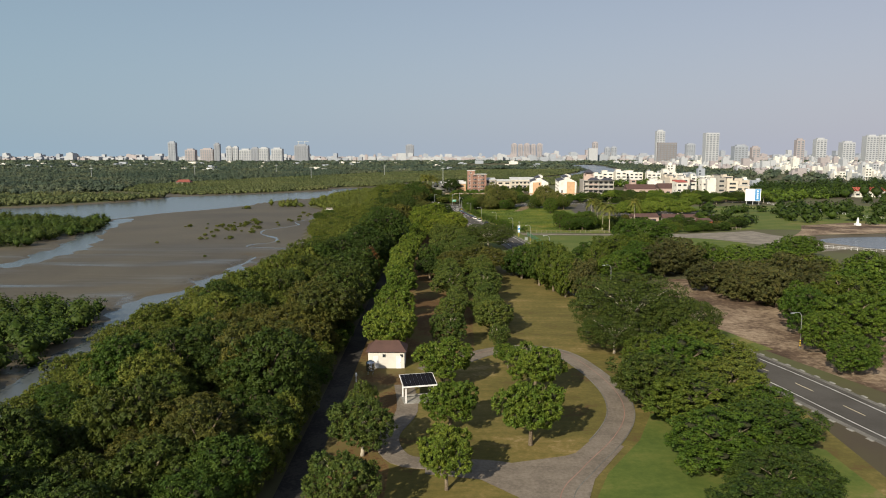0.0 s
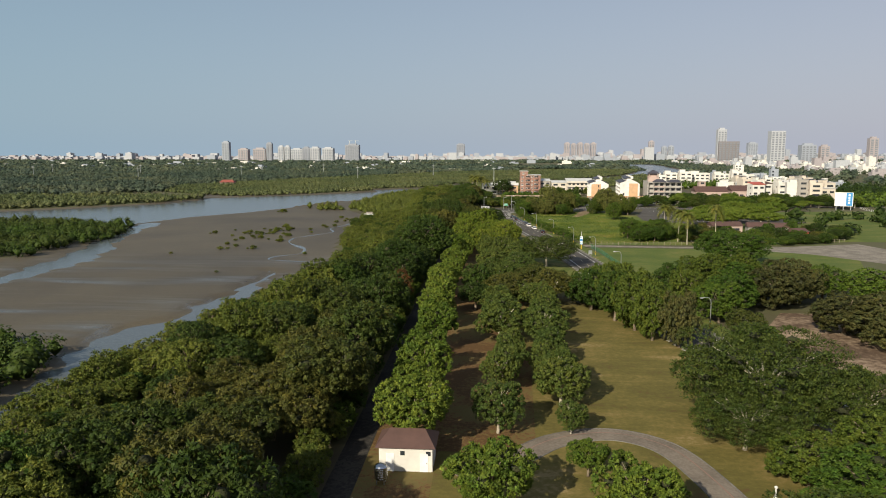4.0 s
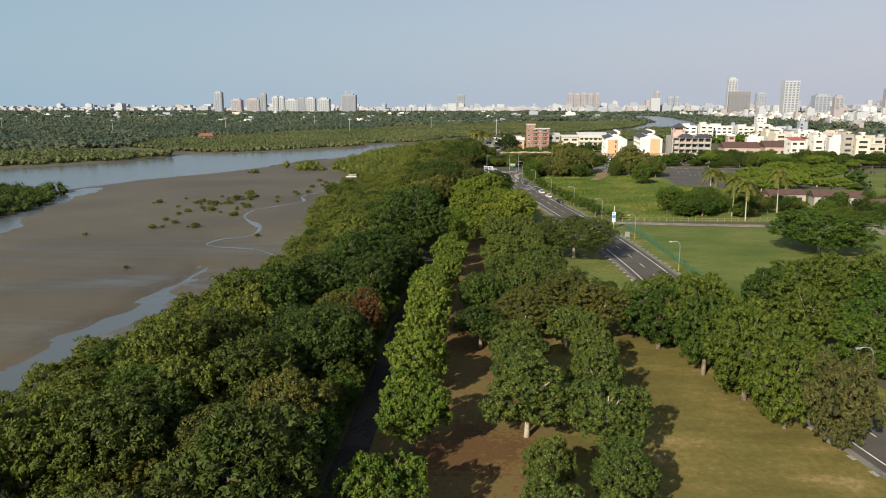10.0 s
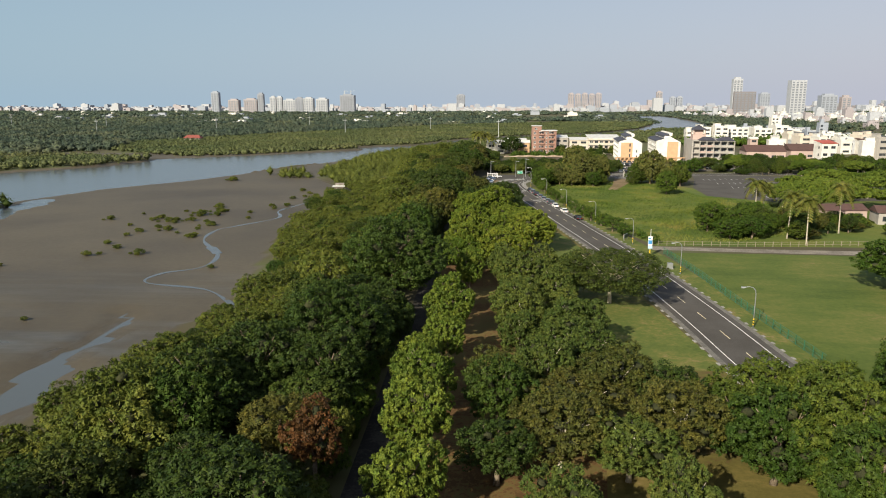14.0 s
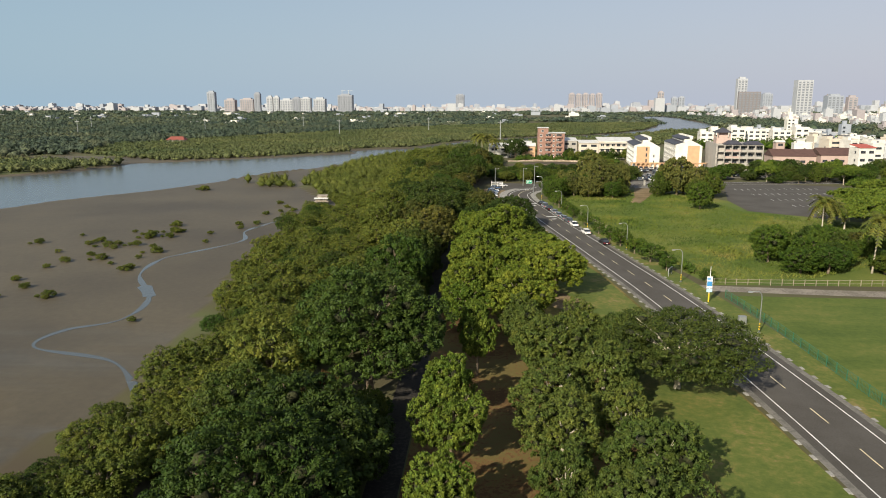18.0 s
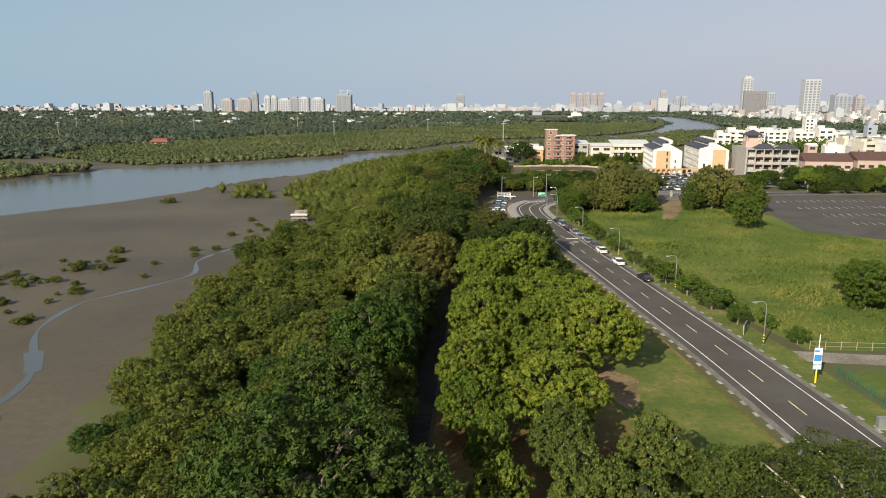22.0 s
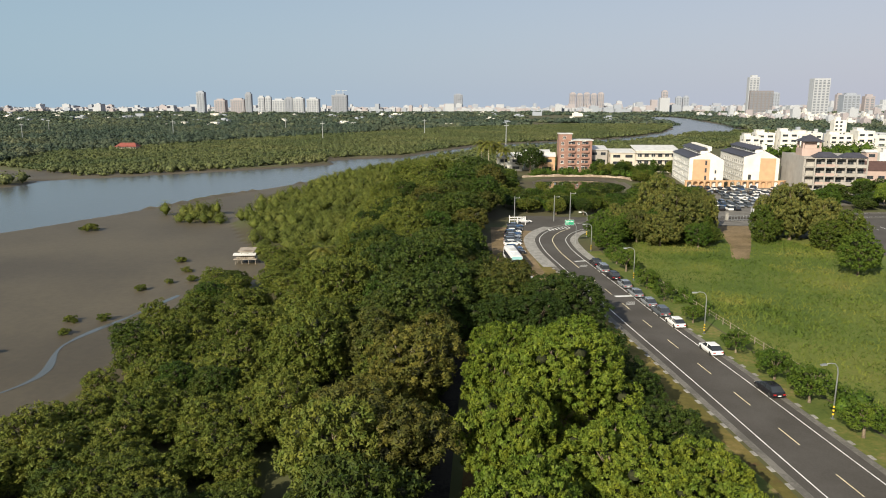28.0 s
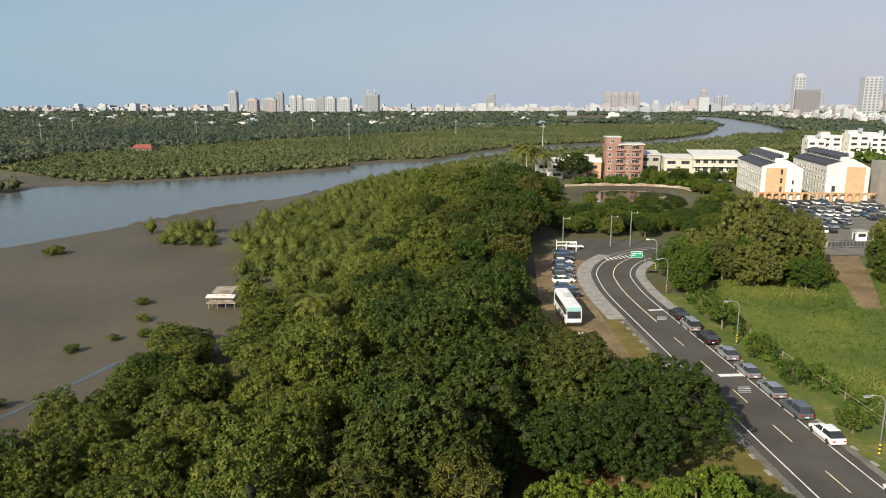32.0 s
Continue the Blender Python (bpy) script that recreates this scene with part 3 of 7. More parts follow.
road = tagged(new("road", ribbon("road", ROAD, -4.7, 4.7, 0.045, ASPHALT, 0.04)), "grey two-lane asphalt road", "road", "", "structure")
for side in (-1, 1):
    a, b = sorted((side * 4.65, side * 5.5))
    part("shoulder", ribbon("shoulder", ROAD, a, b, 0.05, SHOULDER, 0.05), SHOULDER, road, "pale concrete gutter strip")
    a, b = sorted((side * 3.38, side * 3.54))
    part("edge_line", ribbon("edge_line", ROAD, a, b, 0.052, WHITE_LINE), WHITE_LINE, road, "solid white edge line")
dash_me = Geo().box(-2, 2, -0.07, 0.07, 0, 0.006).mesh("centre_dash", YELLOW_LINE)
s0, total = 0.0, 0.0
for a, b in zip(ROAD, ROAD[1:]):
    if a.y < 379.2 <= b.y:
        s0 = (total + (b - a).length * (379.2 - a.y) / (b.y - a.y)) % 10
    total += (b - a).length
for s in np.arange(s0, 381, 10.0):
    p, a = along(ROAD, s)
    part("centre_dash", dash_me, YELLOW_LINE, road, "", pose(p.x, p.y, 0.047, 0, 0, math.degrees(a)))
bend = [q for q in ROAD if 417 < q.y < 470 and q.x < 12]
part("centre_line", ribbon("centre_line", bend, -0.1, 0.1, 0.052, YELLOW_LINE), YELLOW_LINE, road, "solid pale yellow centre line")
block_me = Geo().box(-0.5, 0.5, -0.22, 0.22, 0, 0.07, 0.02).mesh("kerb_stone", KERB)
east = [q for q in ROAD if 120 < q.y < 436 and q.x < 56]
tagged(new("verge", ribbon("verge", east, 5.5, 10.0, 0.034, VERGE)), "patchy green grass strip between the road and the fence", "grass verge", "", "structure")
sheet("park_ground", [(-14.2, 40), (-5.9, 40), (-6.4, 200), (-5.9, 300), (-6.4, 385), (-15.4, 385), (-15.4, 260), (-14.6, 180)], 0.008, LITTER, "brown earth and leaves under the avenue trees", "ground")
kerb = thing("kerb", "broken row of pale concrete kerb stones beside the road", "kerb", kind="structure")
for side in (-1, 1):
    line = offset_line(ROAD, side * 5.75)
    for s in np.arange(30, 395, 3.2):
        p, a = along(line, s)
        if p.y < 430:
            part("kerb_stone", block_me, KERB, kerb, "", pose(p.x, p.y, 0.0, 0, 0, math.degrees(a) + random.uniform(-2, 2)))
wide = [q for q in ROAD if 420 < q.y < 468 and q.x < 14]
part("bend_apron", ribbon("bend_apron", wide, -7.6, -4.6, 0.06, KERB, 0.06), KERB, kerb, "pale concrete apron outside the bend")
part("bend_apron", ribbon("bend_apron", wide, 4.6, 6.6, 0.06, KERB, 0.06), KERB, kerb, "pale concrete apron inside the bend")


# ---- plants ----
ICO_V = np.array([(-1, 1.618, 0), (1, 1.618, 0), (-1, -1.618, 0), (1, -1.618, 0), (0, -1, 1.618), (0, 1, 1.618), (0, -1, -1.618), (0, 1, -1.618), (1.618, 0, -1), (1.618, 0, 1), (-1.618, 0, -1), (-1.618, 0, 1)]) / 1.902
ICO_F = np.array([(0, 11, 5), (0, 5, 1), (0, 1, 7), (0, 7, 10), (0, 10, 11), (1, 5, 9), (5, 11, 4), (11, 10, 2), (10, 7, 6), (7, 1, 8), (3, 9, 4), (3, 4, 2), (3, 2, 6), (3, 6, 8), (3, 8, 9), (4, 9, 5), (2, 4, 11), (6, 2, 10), (8, 6, 7), (9, 8, 1)])


def unit(v):
    return v / np.maximum(np.linalg.norm(v, axis=-1, keepdims=True), 1e-9)


def leaf_quads(pos, nrm, size, rng, long=1.7, droop=0.0):
    """One pointed leaf or sprig at each place."""
    n = len(pos)
    r = unit(rng.normal(size=(n, 3)))
    a = unit(np.cross(nrm, r))
    a[:, 2] -= droop
    a = unit(a)
    b = unit(np.cross(nrm, a))
    s = size * rng.uniform(0.65, 1.35, (n, 1))
    tip, mid = pos + a * s * long * 0.6, pos - a * s * long * 0.4
    v = np.stack([mid + b * s * 0.55, tip, mid - b * s * 0.55], 1).reshape(-1, 3)
    return v, np.arange(3 * n).reshape(-1, 3)


def crown_mesh(name, seed, radius, low, high, lobes, leaves, leaf, material, flat=1.0, spread=0.62, lobe=0.40, droop=0.0, out=0.95, core=True, long=1.7, tufts=32, tuft=0.22, down=1.6):
    """A crown: uneven lobes round the middle, each set with tufts, each tuft covered with single leaves."""
    rng = np.random.default_rng(seed)
    mid, half = (low + high) / 2, (high - low) / 2
    k = np.arange(lobes) + 0.5
    zz = 1 - down * k / lobes
    th = k * 2.39996 + rng.uniform(0, 6)
    rr = np.sqrt(np.maximum(0, 1 - zz * zz))
    c = np.stack([rr * np.cos(th), rr * np.sin(th), zz], 1) * spread * rng.uniform(0.72, 1.2, (lobes, 1))
    size = lobe * rng.uniform(0.68, 1.28, lobes)
    scale = np.array([radius, radius, half])
    own = np.repeat(np.arange(lobes), tufts)
    q = np.tile((np.arange(tufts) + 0.5) / tufts, lobes)
    up = 1 - 1.8 * q
    turn = np.tile(np.arange(tufts) * 2.39996, lobes) + own * 1.3
    ring = np.sqrt(np.maximum(0, 1 - up * up))
    td = unit(np.stack([ring * np.cos(turn), ring * np.sin(turn), up], 1) + rng.normal(size=(len(own), 3)) * 0.22 + unit(c)[own] * 0.25)
    tc = c[own] + td * (size[own] * rng.uniform(0.72, 1.04, len(own)))[:, None]
    ts = size[own] * tuft * rng.uniform(0.75, 1.3, len(own))
    away = np.linalg.norm(tc[:, None, :] - c[None], axis=2) / size[None]
    away[np.arange(len(tc)), own] = 9
    good = away.min(1) > 0.70
    tc, td, ts = tc[good], td[good], ts[good]
    pick = np.arange(leaves) % len(tc)
    d = unit(rng.normal(size=(leaves, 3)) + td[pick] * 0.9 + np.array([0, 0, 0.35]))
    p = tc[pick] + d * (ts[pick] * rng.uniform(0.55, 1.15, leaves))[:, None]
    nrm = unit(unit(d / scale) * out + rng.normal(size=p.shape) * 0.30 + np.array([0, 0, 0.12]))
    pos = p * scale + np.array([0, 0, mid])
    v, f = leaf_quads(pos, nrm, leaf, rng, long, droop)
    sprig = np.arange(leaves) % 4 == 0
    ax = unit(d[sprig] + rng.normal(size=(sprig.sum(), 3)) * 0.55 + np.array([0, 0, 0.25]))
    sd = unit(np.cross(ax, rng.normal(size=ax.shape)))
    ln = leaf * rng.uniform(1.3, 2.1, (len(ax), 1))
    base = pos[sprig]
    v.reshape(-1, 3, 3)[sprig] = np.stack([base + sd * leaf * 0.42, base + ax * ln, base - sd * leaf * 0.42], 1)
    shell = len(f)
    # solid cores painted dark, standing in for shade between the tufts
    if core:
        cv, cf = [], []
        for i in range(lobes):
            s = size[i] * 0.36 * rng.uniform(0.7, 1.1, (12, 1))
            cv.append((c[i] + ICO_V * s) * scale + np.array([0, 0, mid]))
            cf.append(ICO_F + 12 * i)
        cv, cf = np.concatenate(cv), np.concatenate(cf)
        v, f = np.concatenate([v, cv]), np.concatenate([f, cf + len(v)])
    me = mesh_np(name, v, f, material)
    me.materials.append(CORE_SHADE)
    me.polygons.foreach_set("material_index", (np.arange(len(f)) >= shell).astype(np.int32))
    return me


def trunk_mesh(name, seed, high, thick, limbs, reach, material, fork=0.4):
    rnd = random.Random(seed)
    g = Geo()
    lean = Vector((rnd.uniform(-0.06, 0.06), rnd.uniform(-0.06, 0.06), 1))
    top = lean * (high * fork)
    g.tube([(0, 0, -0.15), lean * (high * fork * 0.15), lean * (high * fork * 0.6), top], [thick * 1.35, thick, thick * 0.85, thick * 0.75], 8)
    for i in range(limbs):
        a = i * math.tau / limbs + rnd.uniform(-0.4, 0.4)
        r = reach * rnd.uniform(0.55, 0.95)
        end = Vector((math.cos(a) * r, math.sin(a) * r, high * rnd.uniform(0.68, 0.9)))
        mid = top + (end - top) * 0.5 + Vector((0, 0, high * 0.04))
        g.tube([top - lean * 0.3, mid, end], [thick * 0.55, thick * 0.36, thick * 0.12], 5)
        side = mid + (end - mid) * 0.3
        g.tube([side, side + Vector((math.cos(a + 0.9) * r * 0.35, math.sin(a + 0.9) * r * 0.35, high * 0.12))], [thick * 0.25, thick * 0.06], 4)
    return g.mesh(name, material, True)


# kind: name, label, leaf, width, height, crown base, lobes, leaves, leaf size, extras
KINDS = {
    "wood": ("woodland_tree", "dense olive-green tree in the riverside wood", "wood", 7.4, 8.0, 1.2, 22, 12800, 0.158, dict(down=1.75, spread=0.70, lobe=0.30, tufts=20, tuft=0.32)),
    "wood_dark": ("dense_woodland_tree", "dark green dense-leaved tree in the riverside wood", "dark", 7.8, 8.6, 1.4, 22, 12800, 0.158, dict(down=1.75, spread=0.70, lobe=0.30, tufts=20, tuft=0.32)),
    "wood_olive": ("thin_woodland_tree", "brownish olive tree with thin foliage in the wood", "olive", 7.0, 7.6, 1.6, 16, 15000, 0.122, dict(down=1.75, spread=0.66, lobe=0.35, long=2.2, tufts=24, tuft=0.28)),
    "coast": ("riverside_tree", "yellow-green tree with a rounded crown near the river", "mangrove", 7.2, 7.2, 1.0, 26, 12500, 0.155, dict(down=1.9, spread=0.74, lobe=0.26, tufts=14, tuft=0.40)),
    "mangrove": ("mangrove_tree", "low yellow-green mangrove on the mud's edge", "mangrove", 5.6, 5.0, 0.1, 22, 8000, 0.138, dict(down=1.9, spread=0.74, lobe=0.27, tufts=12, tuft=0.42)),
    "avenue": ("avenue_tree", "bright green broad-leaved tree beside the dark alley", "avenue", 8.6, 9.0, 1.8, 18, 15600, 0.185, dict(down=1.85, spread=0.68, lobe=0.32, droop=0.7, long=2.0)),
    "park": ("park_tree", "round grey-green park tree with upright leaf tufts", "park", 8.6, 7.6, 1.2, 20, 16900, 0.160, dict(down=1.85, spread=0.68, lobe=0.32)),
    "lime": ("broadleaf_tree", "large sunlit yellow-green tree with heavy leaf clumps", "lime", 12.0, 9.6, 1.2, 28, 29900, 0.181, dict(down=1.85, spread=0.74, lobe=0.27, droop=0.6, long=1.9)),
    "dark": ("dense_tree", "large very dark green tree with a domed crown", "dark", 14.0, 11.5, 1.0, 26, 28600, 0.185, dict(spread=0.70, lobe=0.30)),
    "ficus": ("ficus_tree", "large deep green ficus with a tall domed crown", "deep", 17.0, 14.6, 1.0, 34, 39000, 0.193, dict(spread=0.72, lobe=0.29, droop=0.3)),
    "banyan": ("banyan_tree", "wide low banyan with hanging roots under its dense crown", "wood_green", 23.0, 10.3, 1.6, 44, 39000, 0.218, dict(down=1.9, spread=0.76, lobe=0.25, droop=0.3)),
    "hedge": ("roadside_tree", "tall dark green leafy tree at the roadside", "wood_green", 10.5, 10.0, 0.6, 20, 19500, 0.176, dict(down=1.9, spread=0.66, lobe=0.35, droop=0.3)),
    "laurel": ("laurel_tree", "leafy tree with bright yellow-green tips beside the road", "laurel", 10.0, 9.6, 0.1, 20, 19500, 0.176, dict(down=1.9, spread=0.68, lobe=0.33, droop=0.3)),
    "olive": ("olive_tree", "olive-brown park tree with bare twigs showing", "olive", 10.0, 8.2, 1.6, 20, 16900, 0.160, dict(spread=0.70, lobe=0.30)),
    "rain": ("spreading_tree", "wide spreading tree with a flat thin crown and pale limbs", "olive_green", 19.0, 8.6, 2.0, 40, 33800, 0.160, dict(down=1.9, spread=0.78, lobe=0.26, tufts=18, tuft=0.40)),
    "flame": ("flame_tree", "wide flat-topped tree with light feathery green foliage", "avenue", 16.0, 8.0, 3.4, 28, 11700, 0.336, dict(spread=0.82, lobe=0.22, core=False, tufts=16, tuft=0.42)),
    "feather": ("casuarina_tree", "feathery olive-brown casuarina tree", "feather", 10.5, 10.5, 0.0, 24, 19500, 0.168, dict(down=1.9, spread=0.70, lobe=0.30, long=3.4, droop=0.2)),
    "casuarina": ("old_casuarina_tree", "dark grey-brown feathery casuarina tree on sandy ground", "casuarina", 10.5, 10.5, 0.0, 24, 17000, 0.168, dict(down=1.9, spread=0.70, lobe=0.30, long=3.4, droop=0.2)),
    "street": ("street_tree", "small dark green street tree on the verge", "wood_green", 5.4, 4.6, 0.9, 15, 4200, 0.150, dict(down=1.8, spread=0.76, lobe=0.29)),
    "rusty": ("russet_tree", "small tree with rust-coloured dying leaves", "rust", 6.0, 8.6, 2.4, 12, 6500, 0.160, dict(spread=0.64, lobe=0.36)),
    "bush": ("bush", "low round dark mangrove bush on the mud", "mangrove", 3.0, 1.7, 0.0, 9, 1900, 0.134, dict(down=1.9, spread=0.66, lobe=0.36)),
}
LEAF["deep"] = foliage("leaves_ficus", [(0.25, (0.034, 0.062, 0.011)), (0.75, (0.046, 0.078, 0.014))])
LEAF["wood_green"] = foliage("leaves_roadside", [(0.25, (0.044, 0.084, 0.011)), (0.75, (0.078, 0.122, 0.016))])
LEAF["olive_green"] = foliage("leaves_spreading", [(0.25, (0.048, 0.070, 0.013)), (0.75, (0.074, 0.094, 0.020))])
VARIANTS = {}
tree_rng = random.Random(7)


def plant(kind, x, y, width=None, high=None, variants=3, label="", z=None):
    """Sets one tree of a kind on the ground; the first of each variant is built, the others copied."""
    name, text, leaf, w0, h0, low, lobes, leaves, leaf_size, extra = KINDS[kind]
    width, high = width or w0, high or h0
    away = (y > 515 or x > 84) and kind not in ("banyan", "flame")
    key = (kind, tree_rng.randrange(variants), away)
    if away:
        leaves, leaf_size = leaves // 3, leaf_size * 1.7
    turn = tree_rng.uniform(0, math.tau)
    sx, sz = width / w0, high / h0
    z = float(height_at(np.array([x]), np.array([y]))[0]) if z is None else z
    m = Matrix.LocRotScale((x, y, z), Euler((0, 0, turn)), (sx * tree_rng.uniform(0.93, 1.07), sx * tree_rng.uniform(0.93, 1.07), sz))
    if key not in VARIANTS:
        seed = 100 * sorted(KINDS).index(kind) + key[1]
        ob = thing(name, text, "bush" if kind == "bush" else "tree", group=name.replace("_", " ") + "s")
        pale = kind in ("rain", "olive", "park", "flame", "banyan")
        part("trunk", trunk_mesh("trunk", seed, h0, 0.05 * h0 ** 0.75 + (0.12 if kind in ("rain", "flame") else 0.03), 9 if kind in ("rain", "flame") else 5, w0 * (0.36 if kind in ("rain", "flame") else 0.30), PALE_BARK if pale else BARK, 0.42), None, ob)
        part("crown", crown_mesh("crown", seed, w0 / 2, low, h0, lobes, leaves, leaf_size, LEAF[leaf], **extra), None, ob)
        VARIANTS[key] = ob
        ob.matrix_basis = m
        return ob
    src = VARIANTS[key]
    keep = src.scale.copy()
    src.scale = (1, 1, 1)
    ob = copy_thing(src, m)
    src.scale = keep
    if label:
        tagged(ob, label)
    return ob


AVENUE = [(0.4, 70, 6.6, 7.6), (0.9, 85.3, 7.6, 7.8), (0.1, 102.8, 9.6, 8.0), (10.7, 81.5, 8.6, 8.4), (13.6, 100, 9.2, 7.8), (10.8, 112.6, 5.2, 4.6), (-9.0, 118.4, 10.4, 9.4), (-9.6, 127, 8, 8.4), (-9.9, 135.5, 9.2, 9.2), (-10.8, 147, 8.4, 8.6), (-10.0, 161, 9.2, 9.2), (-11, 176, 9.4, 9.4), (-11.4, 186, 8.4, 9.0),
          (-11.8, 197, 9.0, 9.4), (-12.4, 208, 9.0, 9.0), (-13.6, 215.5, 7.6, 8.4), (-10.9, 223.5, 7.6, 8.0), (-10.6, 235.3, 8.8, 9.2), (-11.8, 246, 7.6, 8.6), (-8.6, 260, 6.0, 9.4), (-9.4, 270, 6.0, 8.0)]
PARK = [(-10.8, 92, 4.6, 4.2), (-9.7, 63.3, 9.0, 7.6), (-9.5, 78.5, 9.0, 7.4), (1.0, 124, 7.8, 6.6), (10.2, 124.4, 5.0, 4.4), (9.8, 134, 9.4, 7.4),
        (1.6, 139.5, 7.6, 6.8), (2.8, 147.2, 6.8, 6.6), (10.2, 141, 8.6, 7.0), (8.2, 146, 5.4, 5.6), (3.2, 154, 6.2, 6.4), (9.6, 152, 7.2, 7.2), (1.8, 166.4, 11, 8.4), (9.8, 163, 10, 8.2), (10.2, 174, 8.2, 7.8),
        (1.5, 182, 9.2, 8.0), (10.9, 184, 7.4, 7.4), (1.4, 174, 8.0, 7.4), (7.9, 218, 9.4, 8.0), (7.5, 229.5, 11, 8.4), (4.9, 223, 9.0, 8.0), (0.0, 234.6, 9.2, 8.2), (-0.3, 244.2, 11, 8.4), (6.5, 240, 8.0, 7.6),
        (1.0, 257, 10.6, 8.6), (-1.2, 262, 9.0, 8.2), (10.4, 263, 8.6, 8.0), (-0.5, 226, 7.6, 7.6), (6.4, 250, 9.0, 8.0), (5.5, 268, 9.0, 8.0), (-2.5, 272, 8.0, 7.6)]
OLIVE = [(47.5, 171, 8.0, 5.8), (-3.8, 194, 9.6, 8.0), (2.5, 197.5, 10, 8.4), (8.8, 195.5, 11, 8.4), (14.2, 199, 10, 8.0), (-3.7, 204.5, 9.8, 8.2), (5.4, 205, 11, 8.2), (15.6, 207.5, 10, 7.6), (-4, 214, 8.6, 7.8), (2, 213, 9.0, 7.8), (10, 210, 9, 7.8)]
LIME = [(-2.4, 280.6, 12, 9.4), (-10.9, 279, 8.6, 8.6), (-11.5, 289.6, 10, 9.0), (-4.2, 292.6, 10.6, 9.4), (5.2, 300.6, 12.4, 9.6), (-10.6, 301, 10.4, 9.4), (-3.0, 305, 11, 9.8), (-10.6, 312.5, 11.6, 9.8), (2.4, 311.5, 12.4, 9.6),
        (-2.3, 318.8, 12.6, 10), (-10.7, 326, 11.6, 9.8), (-1.5, 326, 10.8, 9.2), (-4.9, 338, 14.6, 10.4), (-12, 341, 9.6, 9.4), (-3.0, 351, 13.6, 9.8), (-11.4, 352, 9.6, 9.0), (5.0, 321, 8.8, 8.0)]
DARK = [(-1.6, 374.5, 15, 9.4), (-6, 366, 10, 8.4), (4.2, 332, 9.0, 6.6), (2.4, 343, 9.0, 7.0), (0.6, 355, 9.4, 7.4), (34.2, 66, 12, 5.6), (30, 58, 12, 6.0), (7.6, 640, 15, 13),
        (-30, 470, 12, 10), (-24, 500, 12, 10)]
LAUREL = [(22.4, 196, 10.6, 8.8), (28.0, 193, 11.6, 10.8), (26.0, 186, 10.2, 10.4), (30.2, 182.5, 10.5, 11.0), (29.4, 203, 11, 9.4), (24.4, 206, 10.0, 8.4), (31.5, 174.5, 9.0, 10.2), (21.0, 203, 8.4, 6.6),
          (44, 197, 10, 9.0), (48, 208, 12, 10.2), (54, 216, 12, 10), (44, 214, 8, 8), (50, 222, 9, 7.4), (61, 214, 12, 10.6), (34, 112, 9, 5.6),
          (61, 456, 10, 9.5), (57.5, 450, 7, 6.5), (77, 446, 9, 9), (70, 443, 9, 7), (82, 140, 15, 10.4), (92, 170, 14, 10)]
HEDGE = [(36, 103, 13, 7.4), (29, 93.5, 11.5, 8.4), (33, 87.5, 14, 7.0), (40.5, 96, 11, 6.2), (31, 75, 12, 6.2), (39, 80, 12, 5.8), (42, 114, 11, 7.8), (44.6, 106, 9, 6.4), (42, 88, 9, 4.8), (68, 121, 9, 7.6), (66, 109, 9, 6), (72, 134, 10, 9), (75, 143, 10, 9),
         (46.7, 161, 9.0, 5.4), (47.5, 186, 11, 8.8), (52, 192, 12, 9.6), (57, 204, 12, 9.8), (69, 214, 13, 9),
         (76, 128, 14, 9.4), (92, 132, 16, 10), (88, 148, 16, 10.6), (97, 146, 16, 10), (84, 118, 12, 7.4), (100, 160, 17, 10.6), (106, 138, 16, 10), (72, 116, 6.6, 4.4), (110, 176, 16, 10),
         (88, 190, 15, 9), (98, 196, 15, 9), (102, 212, 14, 8), (88, 206, 13, 8), (80, 212, 12, 8), (112, 224, 14, 8), (122, 236, 14, 8), (64, 415.5, 8.6, 9.4), (92, 506, 9, 7), (101, 512, 10, 7.4)]
RAIN = [(36, 130.5, 23, 11.6), (43, 123, 14, 9.4), (40, 143, 12, 7.6), (16.8, 257.6, 19, 9.6), (30.5, 121, 12, 7)]
FEATHER = [(34.2, 166, 7.6, 10.6), (64, 200, 13, 10.6), (71, 206, 12, 10.2), (75, 172, 16, 8.6), (69, 178, 14, 8.2), (82, 180, 14, 8.2), (77, 158, 13, 9.6), (85, 163, 14, 11), (80, 149, 12, 10), (88, 174, 13, 11), (72, 166, 10, 7.4),
           (22.5, 457, 10, 11), (29, 453, 12, 13), (36, 452, 13, 14), (41.5, 451, 10.5, 14), (33, 461, 13, 14), (41, 460, 12, 14), (26, 464, 11, 12), (45.5, 460, 8.5, 12), (36, 469, 12, 12), (46, 468, 10, 11),
           (30, 445, 9, 10), (39, 443, 9, 11), (25, 449, 8, 9), (43, 447, 7, 8), (66, 455, 12, 14), (73, 452, 12, 14.5), (70, 460, 12, 14), (64, 463, 11, 12), (78, 458, 11, 12)]
for x, y, w, h in AVENUE:
    plant("avenue", x, y, w * (0.84 if y > 110 else 0.95), h * tree_rng.uniform(0.9, 1.06))
for x, y, w, h in PARK:
    plant("park", x, y, w * 0.86, h * tree_rng.uniform(0.92, 1.1))
for i, (x, y, w, h) in enumerate(OLIVE):
    plant(("olive", "wood_dark", "olive", "park", "olive", "wood")[i % 6], x, y, w * (0.96, 0.8, 1.04, 0.78)[i % 4], h * (1.06, 0.84, 0.95, 0.8, 1.1)[i % 5])
for x, y, w, h in LIME:
    plant("lime", x, y, w * 0.95, h * tree_rng.uniform(0.88, 1.16))
for spot in DARK:
    plant("dark", *spot)
plant("ficus", -21.6, 252.5, 19.4, 16.2), plant("ficus", -25.0, 219.5, 15.6, 12.4)
